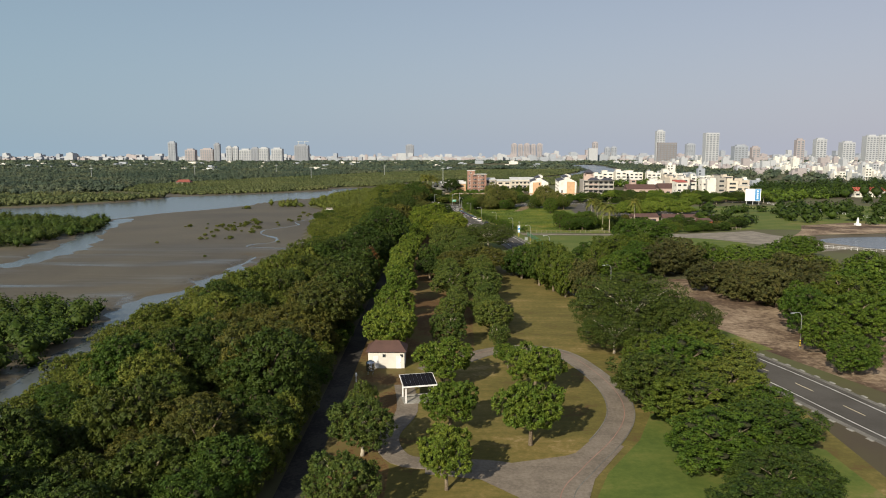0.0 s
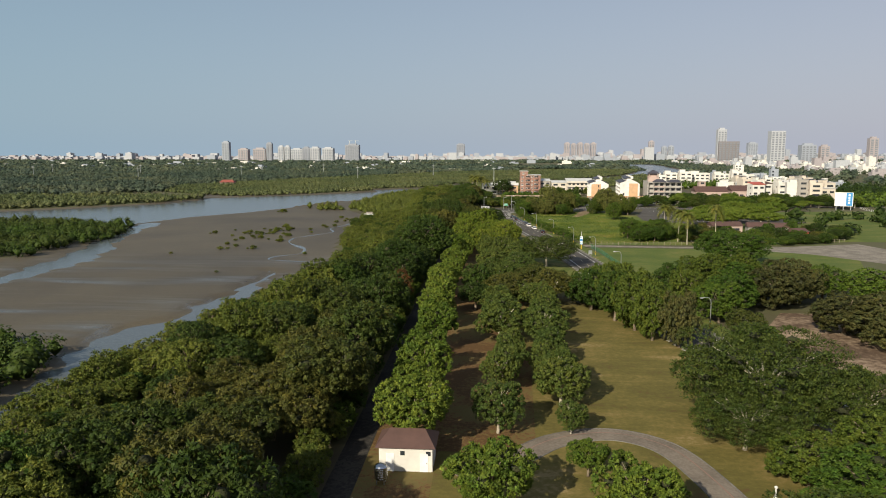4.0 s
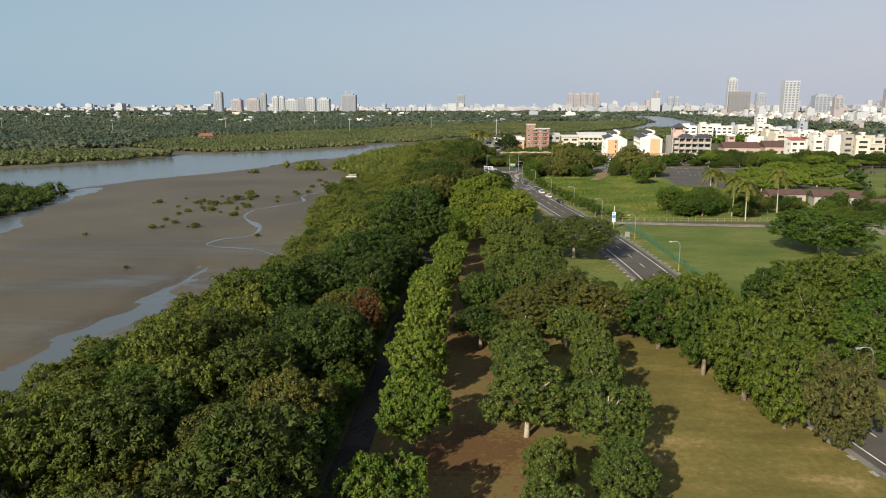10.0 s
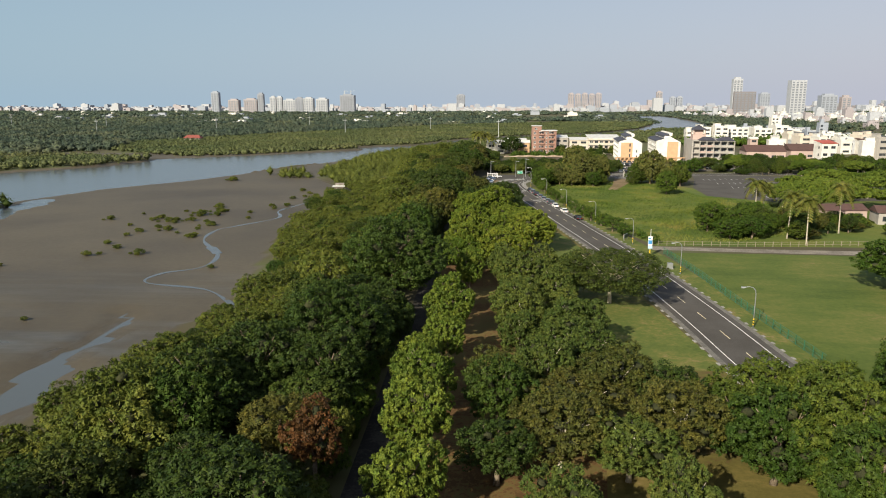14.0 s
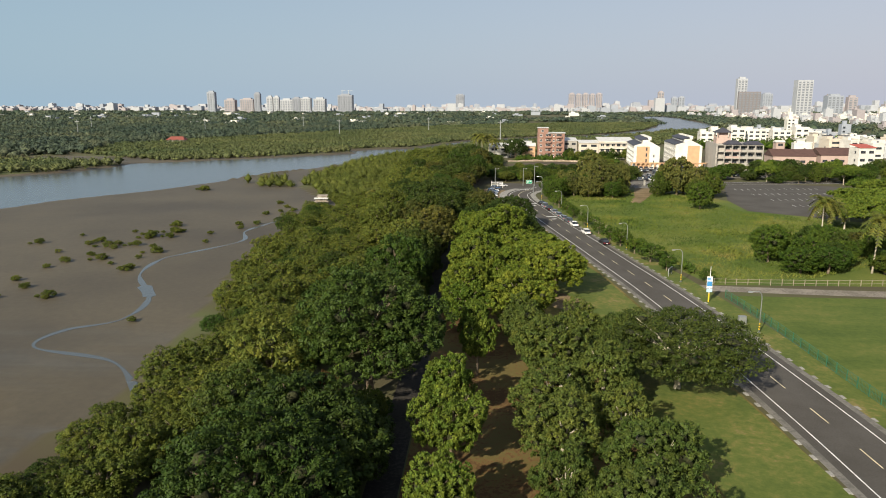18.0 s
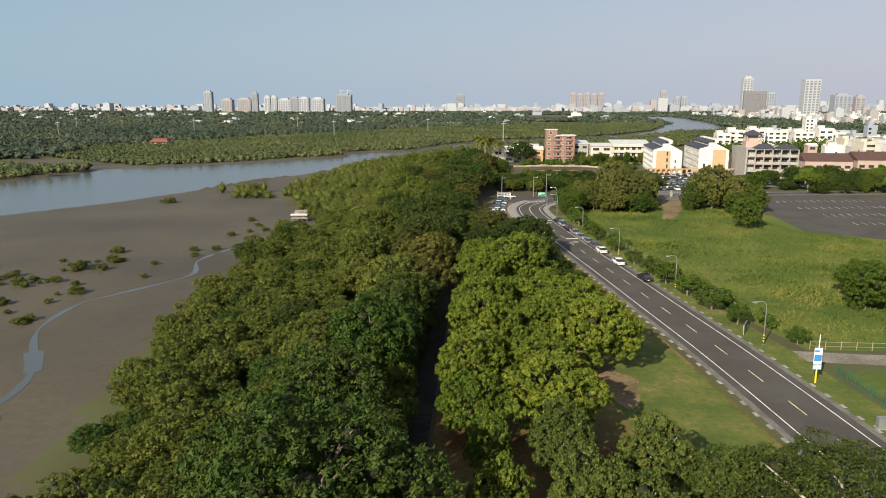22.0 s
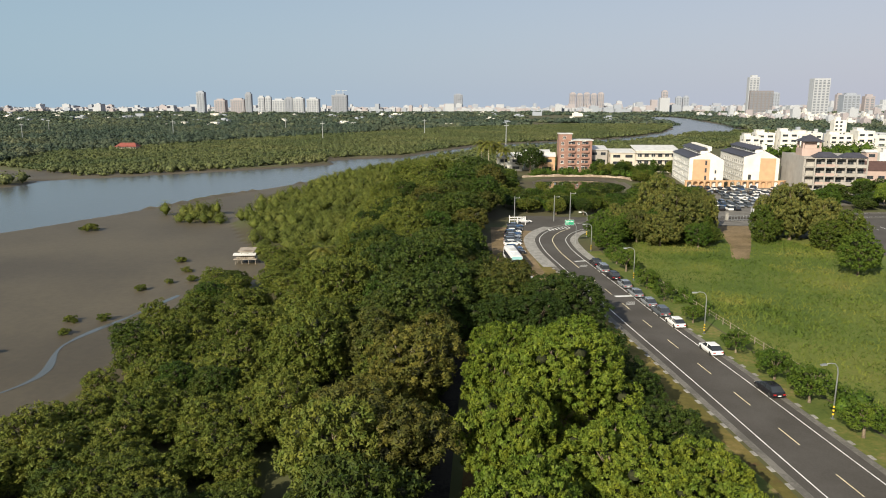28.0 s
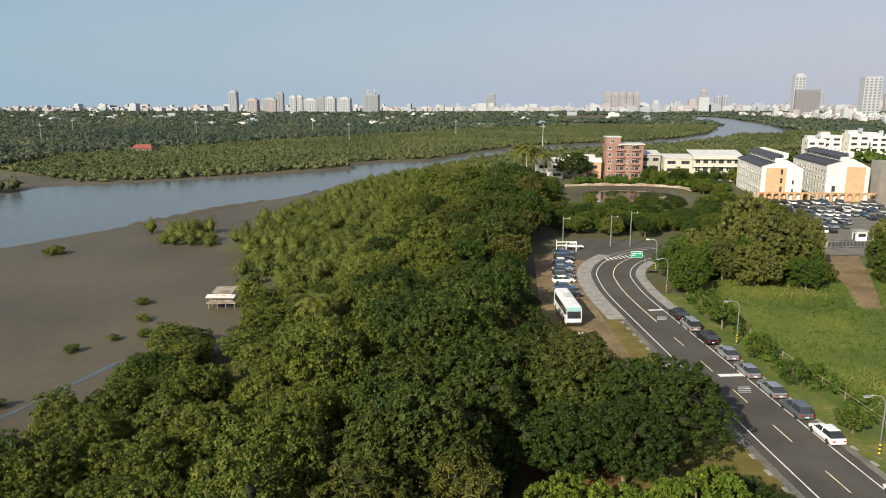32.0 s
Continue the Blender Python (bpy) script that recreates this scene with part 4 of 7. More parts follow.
plant("banyan", 76.4, 267.5, 23.0, 10.4)
plant("rusty", -20.2, 190, 6.0, 9.4), plant("rusty", -23.5, 236, 4.6, 9.6)
for x, y, w, h in LAUREL + [(26.6, 199, 10, 9.6), (28.6, 178, 9.6, 10.6), (32.4, 187, 8, 8.4), (30.4, 170.5, 8.6, 9.6)]:
    plant("laurel", x, y, w, h * 1.08)
for i, spot in enumerate(HEDGE):
    plant(("hedge", "wood", "laurel", "coast")[i % 4] if spot[1] < 116 and spot[0] < 46 else "hedge", *spot)
for spot in RAIN:
    plant("rain", *spot, variants=2)
for i, (x, y, w, h) in enumerate(FEATHER):
    far = y > 400
    plant(("feather", "feather", "hedge", "feather", "laurel")[i % 5] if far else "casuarina", x, y, w * (0.82, 1.1, 0.8, 0.95)[i % 4] if far else w, h * (1.12, 0.84, 0.6, 0.98, 0.62)[i % 5] if far else h)


def scatter(poly, gap, seed, jitter=0.35):
    """Places on a loose triangular pattern inside a polygon."""
    rng = random.Random(seed)
    xs, ys = [p[0] for p in poly], [p[1] for p in poly]
    out, row, y = [], 0, min(ys)
    while y < max(ys):
        x = min(xs) + (gap / 2 if row % 2 else 0)
        while x < max(xs):
            out.append((x + rng.uniform(-jitter, jitter) * gap, y + rng.uniform(-jitter, jitter) * gap))
            x += gap
        y += gap * 0.866
        row += 1
    if not out:
        return []
    ok = inside([p[0] for p in out], [p[1] for p in out], poly)
    return [p for p, k in zip(out, ok) if k]


def clear_of(x, y, spots, share=0.42):
    return all(math.hypot(x - s[0], y - s[1]) > share * s[2] for s in spots)


BIG = [s for s in DARK if s[0] < -15] + [(-21.6, 252.5, 22.0), (-25.0, 219.5, 17.0), (-20.2, 190, 8.0), (-23.5, 236, 7.0)]
WOOD = [(-46, 46), (-19.4, 46), (-19.4, 200), (-20.4, 300), (-20.4, 360), (-15, 372), (-8, 380), (-17.5, 397), (-18, 470), (-13, 492), (-12, 540), (-20, 590), (-34, 600), (-50, 560), (-52, 480), (-46, 420),
        (-38, 360), (-32, 300), (-31, 262), (-37, 225), (-43, 180), (-47, 150), (-46, 116), (-43, 83)]
DITCH = [(-27.6, 286), (-28.8, 300), (-30.8, 318), (-30.8, 345), (-29.6, 372)]


def in_ditch(x, y):
    """The dark narrow gap that runs through the wood beside the lane."""
    return edge_distance(np.array([x]), np.array([y]), DITCH + DITCH[-2:0:-1])[0] < (4.2 if y < 322 else 3.2)


for x, y in scatter(WOOD, 6.15, 3, 0.42):
    if clear_of(x, y, BIG) and not in_ditch(x, y):
        k = (tree_rng.random() - 0.5) * 0.6
        n = noise.noise(Vector((x * 0.055, y * 0.045, 3.0))) * 1.3 + k * 0.55
        # yellower kinds by the river; northward, lighter kinds put distance haze into colour
        kind = "wood_olive" if n > 0.17 else "wood_dark" if n < (-0.17 if y < 270 else -0.27) else "wood"
        paler = min(1.0, (y - 200) / 150) * 0.5 + (-27 - x) / 16
        if paler + 1.2 * k + n * 0.5 > 0.7 and n > -0.3:
            kind = "coast"
        grow = tree_rng.choice((0.55, 0.72, 0.86, 1.0, 1.1, 1.24, 1.4)) * (1.12 if x > -26 else 0.92)
        plant(kind, x, y, 8.5 * grow ** 0.75, 8.2 * grow, 4)
for k in range(96):
    y = 48 + k * 3.4
    x = -19.6 - 0.006 * max(0, y - 180) + tree_rng.uniform(-0.7, 0.7)
    if clear_of(x, y, BIG, 0.3) and tree_rng.random() < 0.9:
        plant(tree_rng.choice(("hedge", "hedge", "coast", "mangrove")), x, y, tree_rng.uniform(3.6, 5.4), tree_rng.uniform(3.2, 6.2), label="low leafy undergrowth tree along the dark lane")
FRINGE = [(-46, 20), (-44, 83), (-47, 116), (-48, 150), (-44, 180), (-37, 225), (-31, 262), (-32, 300), (-38, 360), (-46, 420), (-52, 480), (-50, 560), (-34, 600), (-40, 640), (-28, 700), (-44, 735),
          (-60, 692), (-74, 655), (-86, 612), (-93, 570), (-90, 545), (-96, 512), (-90, 476), (-77, 450), (-66, 415), (-67, 394), (-66.5, 374), (-63.5, 350), (-60.5, 328), (-57, 306), (-52.5, 284), (-47.5, 262), (-48, 245), (-50.5, 215), (-55.5, 185), (-60, 150), (-60.5, 116), (-57, 83), (-53, 20)]
for x, y, w, h in ((-12.5, 383, 8.5, 8.2), (-14.5, 391, 8.5, 8.2), (-11.5, 374, 9.6, 8.6), (-7.5, 382, 6, 5.0), (-15.5, 400, 8, 7.6), (-12, 365, 9, 8.4), (-16, 410, 7.4, 7.4)):
    plant("wood" if w > 9 else "wood_dark", x, y, w, h, 4)
FAR_FRINGE = []


def sight_gap(x, y):
    """A strip of mud kept clear so that the camera's view reaches the fishing hut."""
    u = max(0.0, min(1.0, ((x + 56) * -12 + (y - 390) * 28) / 928))
    return math.hypot(x + 56 + 12 * u, y - 390 - 28 * u) < 4.2 * (0.4 + u)


for x, y in scatter(FRINGE, 4.3, 5, 0.42):
    if math.hypot(x + 69.5, y - 420) < 7 or sight_gap(x, y):
        continue
    if y > 422:
        FAR_FRINGE.append((x, y))
        continue
    grow = tree_rng.uniform(0.62, 1.3)
    if y > 60 or x > -58:
        plant("mangrove" if tree_rng.random() < 0.86 else "wood", x, y, 5.6 * grow ** 0.8, 4.2 * grow, 4)
FAR_FRINGE += scatter([(-92, 468), (-112, 474), (-122, 490), (-104, 496)], 4.6, 13)


# ---- far woods and low plants, each one mass ----
OCT_V = np.array([(1, 0, 0), (-1, 0, 0), (0, 1, 0), (0, -1, 0), (0, 0, 1), (0, 0, -1)], float)
OCT_F = np.array([(0, 2, 4), (2, 1, 4), (1, 3, 4), (3, 0, 4), (2, 0, 5), (1, 2, 5), (3, 1, 5), (0, 3, 5)])


def clumps(name, label, pts, radius, high, leaves, leaf, material, seed, category="woods"):
    """Many small uneven crowns in one mesh: a hidden core with single sprays of leaves on it for each."""
    rng = np.random.default_rng(seed)
    pts = np.asarray(pts, float).reshape(-1, 2)
    n = len(pts)
    z = height_at(pts[:, 0], pts[:, 1])
    swell = np.array([1 + 0.45 * noise.noise(Vector((x * 0.21 / radius, y * 0.21 / radius, seed))) for x, y in pts])
    r = radius * rng.uniform(0.65, 1.3, n) * swell ** 0.5
    h = high * rng.uniform(0.55, 1.25, n) * swell
    base = np.stack([pts[:, 0], pts[:, 1], z + h * 0.40], 1)
    size = np.stack([r, r * rng.uniform(0.8, 1.2, n), h * 0.60], 1)
    core = base[:, None, :] + OCT_V[None] * size[:, None, :] * rng.uniform(0.62, 0.86, (n, 6, 1))
    v, f = core.reshape(-1, 3), (OCT_F[None] + 6 * np.arange(n)[:, None, None]).reshape(-1, 3)
    d = unit(rng.normal(size=(n * leaves, 3)) + np.array([0, -0.25, 0.6]))
    own = np.repeat(np.arange(n), leaves)
    pos = base[own] + d * size[own] * rng.uniform(0.62, 1.12, (len(own), 1))
    nrm = unit(d + rng.normal(size=d.shape) * 0.35 + np.array([0, 0, 0.2]))
    lv, lf = leaf_quads(pos, nrm, leaf, rng, 1.4)
    v, f = np.concatenate([v, lv]), np.concatenate([f, lf + len(v)])
    return tagged(new(name, mesh_np(name, v, f, material)), label, category, "", "stuff")


def keep_land(pts):
    p = np.array(pts)
    return p[~inside(p[:, 0], p[:, 1], RIVER)]


clumps("fringe_mangroves", "low yellow-green mangroves along the muddy shore", FAR_FRINGE, 2.3, 4.2, 200, 0.25, LEAF["fringe"], 31, "mangroves")
ISLES = scatter(ISLAND_B, 4.0, 11) + scatter([(-178, 372), (-164, 330), (-162, 266), (-215, 250), (-260, 290), (-280, 378), (-240, 384)], 4.6, 12) + scatter([(-280, 378), (-260, 290), (-420, 300), (-420, 372)], 6, 15)
clumps("island_mangroves", "dark mangroves on low islands in the mud", ISLES, 2.7, 4.2, 90, 0.42, LEAF["wood"], 32, "mangroves")
PLAIN = [(-222, 612), (-205, 614), (-160, 652), (-114, 700), (-124, 722), (-110, 745), (-76, 762), (-58, 820), (-22, 908), (40, 966), (103, 1020), (147, 1080), (205, 1196), (260, 1370), (300, 1500), (120, 1500), (-80, 1300), (-240, 980), (-330, 760), (-300, 660)]
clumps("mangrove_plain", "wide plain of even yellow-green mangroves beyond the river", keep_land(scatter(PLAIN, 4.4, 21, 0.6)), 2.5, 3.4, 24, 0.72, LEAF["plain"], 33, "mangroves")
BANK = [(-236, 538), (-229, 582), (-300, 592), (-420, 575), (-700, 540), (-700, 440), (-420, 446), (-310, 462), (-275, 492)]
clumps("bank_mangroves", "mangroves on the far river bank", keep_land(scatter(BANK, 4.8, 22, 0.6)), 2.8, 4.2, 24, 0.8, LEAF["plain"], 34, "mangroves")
EAST = [(-58, 697), (-38, 752), (-18, 807), (44, 887), (124, 1007), (184, 1122), (262, 1116), (300, 1200), (360, 1180), (320, 1050), (230, 930), (130, 800), (60, 740), (20, 700), (-14, 656), (-40, 660)]
clumps("east_bank_trees", "dense green trees behind the houses on the river bank", keep_land(scatter(EAST, 5.6, 23, 0.6)), 3.6, 4.4, 30, 0.9, LEAF["plain"], 35)
NEARWOOD = [(-330, 620), (-300, 665), (-335, 770), (-245, 985), (-90, 1300), (-500, 1300), (-900, 1000), (-900, 560), (-700, 550), (-420, 590)]
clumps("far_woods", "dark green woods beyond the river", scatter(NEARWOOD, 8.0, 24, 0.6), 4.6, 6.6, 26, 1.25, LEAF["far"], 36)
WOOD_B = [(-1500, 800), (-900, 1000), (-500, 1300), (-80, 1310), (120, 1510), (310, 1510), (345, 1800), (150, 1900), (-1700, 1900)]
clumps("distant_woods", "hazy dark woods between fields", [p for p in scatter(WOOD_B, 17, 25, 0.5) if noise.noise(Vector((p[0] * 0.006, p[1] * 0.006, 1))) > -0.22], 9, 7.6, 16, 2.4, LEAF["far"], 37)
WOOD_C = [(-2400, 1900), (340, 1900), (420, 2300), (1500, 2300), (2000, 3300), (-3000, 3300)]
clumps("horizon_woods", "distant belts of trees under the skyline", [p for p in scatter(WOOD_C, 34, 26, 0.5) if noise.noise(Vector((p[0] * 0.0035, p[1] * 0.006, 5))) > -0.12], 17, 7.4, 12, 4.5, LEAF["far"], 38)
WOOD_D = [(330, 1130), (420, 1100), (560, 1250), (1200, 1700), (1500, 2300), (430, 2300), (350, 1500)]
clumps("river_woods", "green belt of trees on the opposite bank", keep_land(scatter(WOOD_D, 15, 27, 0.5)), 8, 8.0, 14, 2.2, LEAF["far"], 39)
# shrubs and trees round the right-hand side
MOUND = [(56, 321), (66, 317), (72, 328), (70, 346), (60, 346), (55, 334)]
UNDER_PALMS = [(72, 320), (94, 328), (106, 340), (102, 358), (82, 352), (74, 338)]
SCRUB = [(100, 312), (140, 322), (150, 345), (122, 352), (106, 336)]
for x, y in scatter(MOUND, 5.6, 41):
    plant("hedge" if tree_rng.random() < 0.75 else "wood", x, y, tree_rng.uniform(6.5, 9.5), tree_rng.uniform(5.0, 7.6) + (1.4 if y > 330 else 0))
for x, y in scatter(UNDER_PALMS, 6.2, 41, 0.5):
    plant(tree_rng.choice(("hedge", "olive", "wood_dark", "laurel")), x, y, tree_rng.uniform(4.5, 8.5), tree_rng.uniform(2.6, 5.4))
for x, y in scatter(SCRUB, 7.4, 41, 0.5):
    plant(tree_rng.choice(("hedge", "wood", "laurel", "wood_dark", "olive")), x, y, tree_rng.uniform(5, 10), tree_rng.uniform(3.0, 6.4))
spots = [p for p in scatter([(-8, 496), (6, 493), (26, 494), (52, 494), (60, 516), (44, 522), (20, 520), (-2, 545), (-4, 620), (-18, 640), (-30, 600), (-14, 540)], 7.8, 43)]
for x, y in spots:
    plant(tree_rng.choice(("wood", "hedge", "coast", "wood_dark", "laurel")), x, y, tree_rng.uniform(5.5, 8.5), tree_rng.uniform(3.6, 6.6))
for x, y in scatter([(2, 505), (60, 504), (68, 540), (62, 566), (52, 556), (26, 550), (6, 556)], 6.6, 44, 0.5):
    plant(tree_rng.choice(("wood", "hedge", "coast", "wood_dark")), x, y, tree_rng.uniform(5, 8), tree_rng.uniform(2.8, 5.0))
for x, y in scatter([(52, 566), (62, 574), (68, 630), (54, 612)], 6.0, 48, 0.5):
    plant(tree_rng.choice(("hedge", "coast", "laurel")), x, y, tree_rng.uniform(4, 7), tree_rng.uniform(2.4, 5.6))
spots = scatter([(4, 618), (50, 622), (60, 600), (70, 600), (66, 634), (44, 636), (8, 634)], 4.2, 45)
clumps("garden_shrubs", "shrubs in front of the houses", spots, 2.2, 3.2, 150, 0.36, LEAF["wood_green"], 46, "shrubs")
for x, y in scatter([(40, 626), (84, 628), (88, 636), (40, 638)], 5.6, 56, 0.5):
    plant(tree_rng.choice(("wood", "hedge", "coast", "wood_dark")), x, y, tree_rng.uniform(4.5, 7), tree_rng.uniform(4.0, 8.0))
for x, y in scatter([(96, 512), (104, 508), (160, 486), (240, 505), (236, 540), (190, 556), (150, 552), (112, 548)], 9.5, 53, 0.4):
    plant(tree_rng.choice(("hedge", "wood_dark", "wood", "flame", "laurel")), x, y, tree_rng.uniform(6, 11), tree_rng.uniform(3.4, 8.4))
for x, y, w in ((112, 408, 15), (122, 420, 15), (132, 432, 15), (120, 398, 14), (138, 410, 15), (146, 440, 15), (136, 450, 14), (150, 425, 15), (108, 392, 13), (112, 374, 14), (130, 380, 15), (94, 378, 12), (101, 366, 13), (98, 388, 12)):
    plant("flame", x, y, w, tree_rng.uniform(6.8, 9), 2)
spots = scatter([(236, 505), (420, 640), (300, 600), (240, 540)], 10, 47)
clumps("garden_trees", "broad green trees between the car park and the houses", spots, 5.6, 7.5, 50, 1.3, LEAF["wood_green"], 48, "trees")
spots = [p for p in scatter([(150, 330), (240, 330), (460, 420), (700, 620), (560, 640), (330, 520), (200, 440), (150, 420)], 15, 49, 0.5) if noise.noise(Vector((p[0] * 0.02, p[1] * 0.02, 2))) > -0.1]
clumps("park_trees", "scattered dark trees on the green slope", spots, 5.5, 7.0, 50, 1.3, LEAF["dark"], 50, "trees")
spots = [p for p in scatter([(230, 620), (420, 650), (900, 900), (1400, 1500), (1000, 1700), (400, 1050), (250, 760)], 30, 51, 0.5) if noise.noise(Vector((p[0] * 0.01, p[1] * 0.01, 7))) > 0.02]
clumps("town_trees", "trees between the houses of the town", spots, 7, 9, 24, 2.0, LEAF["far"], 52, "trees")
verge = offset_line(ROAD, 10.5)
spots = [(q.x + random.uniform(-1.5, 3.0), q.y) for q in verge if 318 < q.y < 432 and noise.noise(Vector((q.y * 0.11, 3, 1))) + random.uniform(-0.35, 0.35) > 0]
clumps("verge_shrubs", "low hedge of shrubs along the meadow's edge", spots, 1.4, 2.2, 110, 0.22, LEAF["wood_green"], 54, "shrubs")

spots = scatter([(262, 585), (300, 556), (420, 590), (480, 690), (400, 715), (330, 715), (284, 660)], 10.5, 57, 0.5)
clumps("grove", "dense dark green grove in front of the town", spots, 6.2, 9.5, 90, 0.9, LEAF["dark"], 58, "trees")
# tall grass in the meadow and on the verges
MEADOW_EDGE = [(38, 313), (33, 335), (27, 370), (21, 410), (19, 436), (26, 452), (42, 462), (56, 466), (66, 450), (74, 436), (76, 412), (94, 396), (112, 372), (106, 348), (60, 318)]
rng_g = np.random.default_rng(61)
tuft = np.array(scatter(MEADOW_EDGE, 0.95, 62, 0.6))
tuft = tuft[~inside(tuft[:, 0], tuft[:, 1], TRACK)]
own = np.repeat(np.arange(len(tuft)), 5)
gp_ = np.stack([tuft[own, 0] + rng_g.normal(0, 0.35, len(own)), tuft[own, 1] + rng_g.normal(0, 0.35, len(own)), np.full(len(own), 0.22)], 1)
nr = unit(np.stack([rng_g.normal(size=len(own)) * 0.28, rng_g.normal(size=len(own)) * 0.28 - 0.25, np.full(len(own), 0.9)], 1))
tall = np.array([0.75 + 0.9 * max(0.0, noise.noise(Vector((x * 0.07, y * 0.05, 4)))) + 0.6 * max(0.0, noise.noise(Vector((x * 0.3, y * 0.3, 8)))) for x, y in tuft])[own]
gp_[:, 2] *= tall
gv, gfc = leaf_quads(gp_, nr, 0.15 * tall[:, None], rng_g, 4.0, -0.9)
tagged(new("tall_grass", mesh_np("tall_grass", gv, gfc, LEAF["reed"])), "tall rough green and straw-coloured grass", "grass", "", "stuff")

# ---- vehicles ----
PAINTS = {"white": painted("car_paint_white", (0.78, 0.78, 0.77), 0.22, 0.0, 0.03), "silver": painted("car_paint_silver", (0.42, 0.45, 0.48), 0.25, 0.6, 0.03), "black": painted("car_paint_black", (0.016, 0.016, 0.02), 0.18, 0, 0.05),
          "grey": painted("car_paint_grey", (0.14, 0.16, 0.18), 0.25, 0.4, 0.03), "blue": painted("car_paint_blue", (0.05, 0.10, 0.20), 0.22, 0.2, 0.03), "red": painted("car_paint_red", (0.33, 0.03, 0.03), 0.22, 0, 0.03)}
CARS = {}


def loft(sections):
    """Skin over cross-sections, each a list of points in order."""
    g, n = Geo(), len(sections[0])
    v = [p for s in sections for p in s]
    f = []
    for i in range(len(sections) - 1):
        for k in range(n):
            f.append((i * n + k, i * n + (k + 1) % n, (i + 1) * n + (k + 1) % n, (i + 1) * n + k))
    f += [tuple(range(n - 1, -1, -1)), tuple(range((len(sections) - 1) * n, len(sections) * n))]
    return g.add(v, f)


def car_section(y, half, z0, z1, inset=0.08):
    return [(-half + inset, y, z0), (half - inset, y, z0), (half, y, z0 + (z1 - z0) * 0.45), (half - inset, y, z1), (-half + inset, y, z1), (-half, y, z0 + (z1 - z0) * 0.45)]


def build_car(style, colour, m, simple=False):
    """A parked car, nose towards +y: body, cabin, glass, wheels with rims, lamps and a plate."""
    key = (style, colour, simple)
    if key in CARS:
        return copy_thing(CARS[key], m)
    word = {"sedan": "sedan", "suv": "sport utility car", "van": "boxy van"}[style]
    ob = thing("car", f"parked {colour} {word} on dark tyres", "car", group="parked cars")
    long, half, roof, tall = {"sedan": (4.6, 0.9, 1.44, 0.86), "suv": (4.6, 0.93, 1.68, 0.98), "van": (4.7, 0.9, 1.86, 0.98)}[style]
    h = long / 2
    paint = PAINTS[colour]
    body = part("body", loft([car_section(-h, half * 0.86, 0.34, tall * 0.92), car_section(-h + 0.25, half, 0.24, tall), car_section(-0.6, half, 0.22, tall + 0.02), car_section(0.7, half, 0.22, tall), car_section(h - 0.35, half * 0.98, 0.24, tall * 0.86), car_section(h, half * 0.8, 0.36, tall * 0.66)]), paint, ob)
    back, front = {"sedan": (-2.05, 1.2), "suv": (-2.15, 1.0), "van": (-2.25, 1.35)}[style]
    top_b, top_f = {"sedan": (-1.25, 0.3), "suv": (-1.85, 0.25), "van": (-2.1, 0.7)}[style]
    w = half - 0.08
    v = [(-w, back, tall - 0.03), (w, back, tall - 0.03), (w, front, tall - 0.03), (-w, front, tall - 0.03), (-w + 0.17, top_b, roof - 0.05), (w - 0.17, top_b, roof - 0.05), (w - 0.17, top_f, roof - 0.05), (-w + 0.17, top_f, roof - 0.05)]
    if simple:
        part("cabin_glass", Geo().add(v, [(4, 5, 6, 7), (0, 1, 5, 4), (1, 2, 6, 5), (2, 3, 7, 6), (3, 0, 4, 7)]), GLASS, ob, "dark glass all round the cabin")
    else:
        for name, quad in (("rear_window", (0, 1, 5, 4)), ("side_window", (1, 2, 6, 5)), ("windscreen", (2, 3, 7, 6)), ("side_window", (3, 0, 4, 7))):
            part(name, Geo().add([v[i] for i in quad], [(0, 1, 2, 3)]), GLASS, ob)
    q = 0.13
    part("roof", Geo().add([(-w + q, top_b - 0.08, roof - 0.06), (w - q, top_b - 0.08, roof - 0.06), (w - q, top_f + 0.08, roof - 0.06), (-w + q, top_f + 0.08, roof - 0.06), (-w + 0.26, top_b + 0.06, roof), (w - 0.26, top_b + 0.06, roof), (w - 0.26, top_f - 0.06, roof), (-w + 0.26, top_f - 0.06, roof)],
                           [(4, 5, 6, 7), (0, 1, 5, 4), (1, 2, 6, 5), (2, 3, 7, 6), (3, 0, 4, 7)]), paint, ob)
    if not simple:
        for s in (-1, 1):
            part("pillar", Geo().tube([(s * (w + 0.005), -0.35, tall - 0.02), (s * (w - 0.165), -0.35, roof - 0.05)], [0.05, 0.05], 4), paint, ob)
            part("headlight", Geo().box(s * half * 0.62 - 0.2, s * half * 0.62 + 0.2, h - 0.22, h - 0.06, tall * 0.58, tall * 0.74, 0.03), LAMP_GLASS, ob, "clear headlight")
            part("tail_light", Geo().box(s * half * 0.66 - 0.17, s * half * 0.66 + 0.17, -h - 0.015, -h + 0.12, tall * 0.66, tall * 0.84), RED_LENS, ob, "red tail light")
            part("mirror", Geo().box(s * (half + 0.08) - 0.1, s * (half + 0.08) + 0.1, 0.62, 0.78, tall - 0.02, tall + 0.13, 0.03), paint, ob)
        part("plate", Geo().box(-0.2, 0.2, -h - 0.02, -h + 0.05, tall * 0.5, tall * 0.5 + 0.13), WHITE_PAINT, ob, "plain white plate")
    wheel = Geo().tube([(-0.1, 0, 0), (-0.08, 0, 0), (0.08, 0, 0), (0.1, 0, 0)], [0.28, 0.32, 0.32, 0.28], 12).mesh("wheel", RUBBER)
    rim = Geo().tube([(-0.115, 0, 0), (0.115, 0, 0)], [0.19, 0.19], 10).mesh("rim", CHROME)
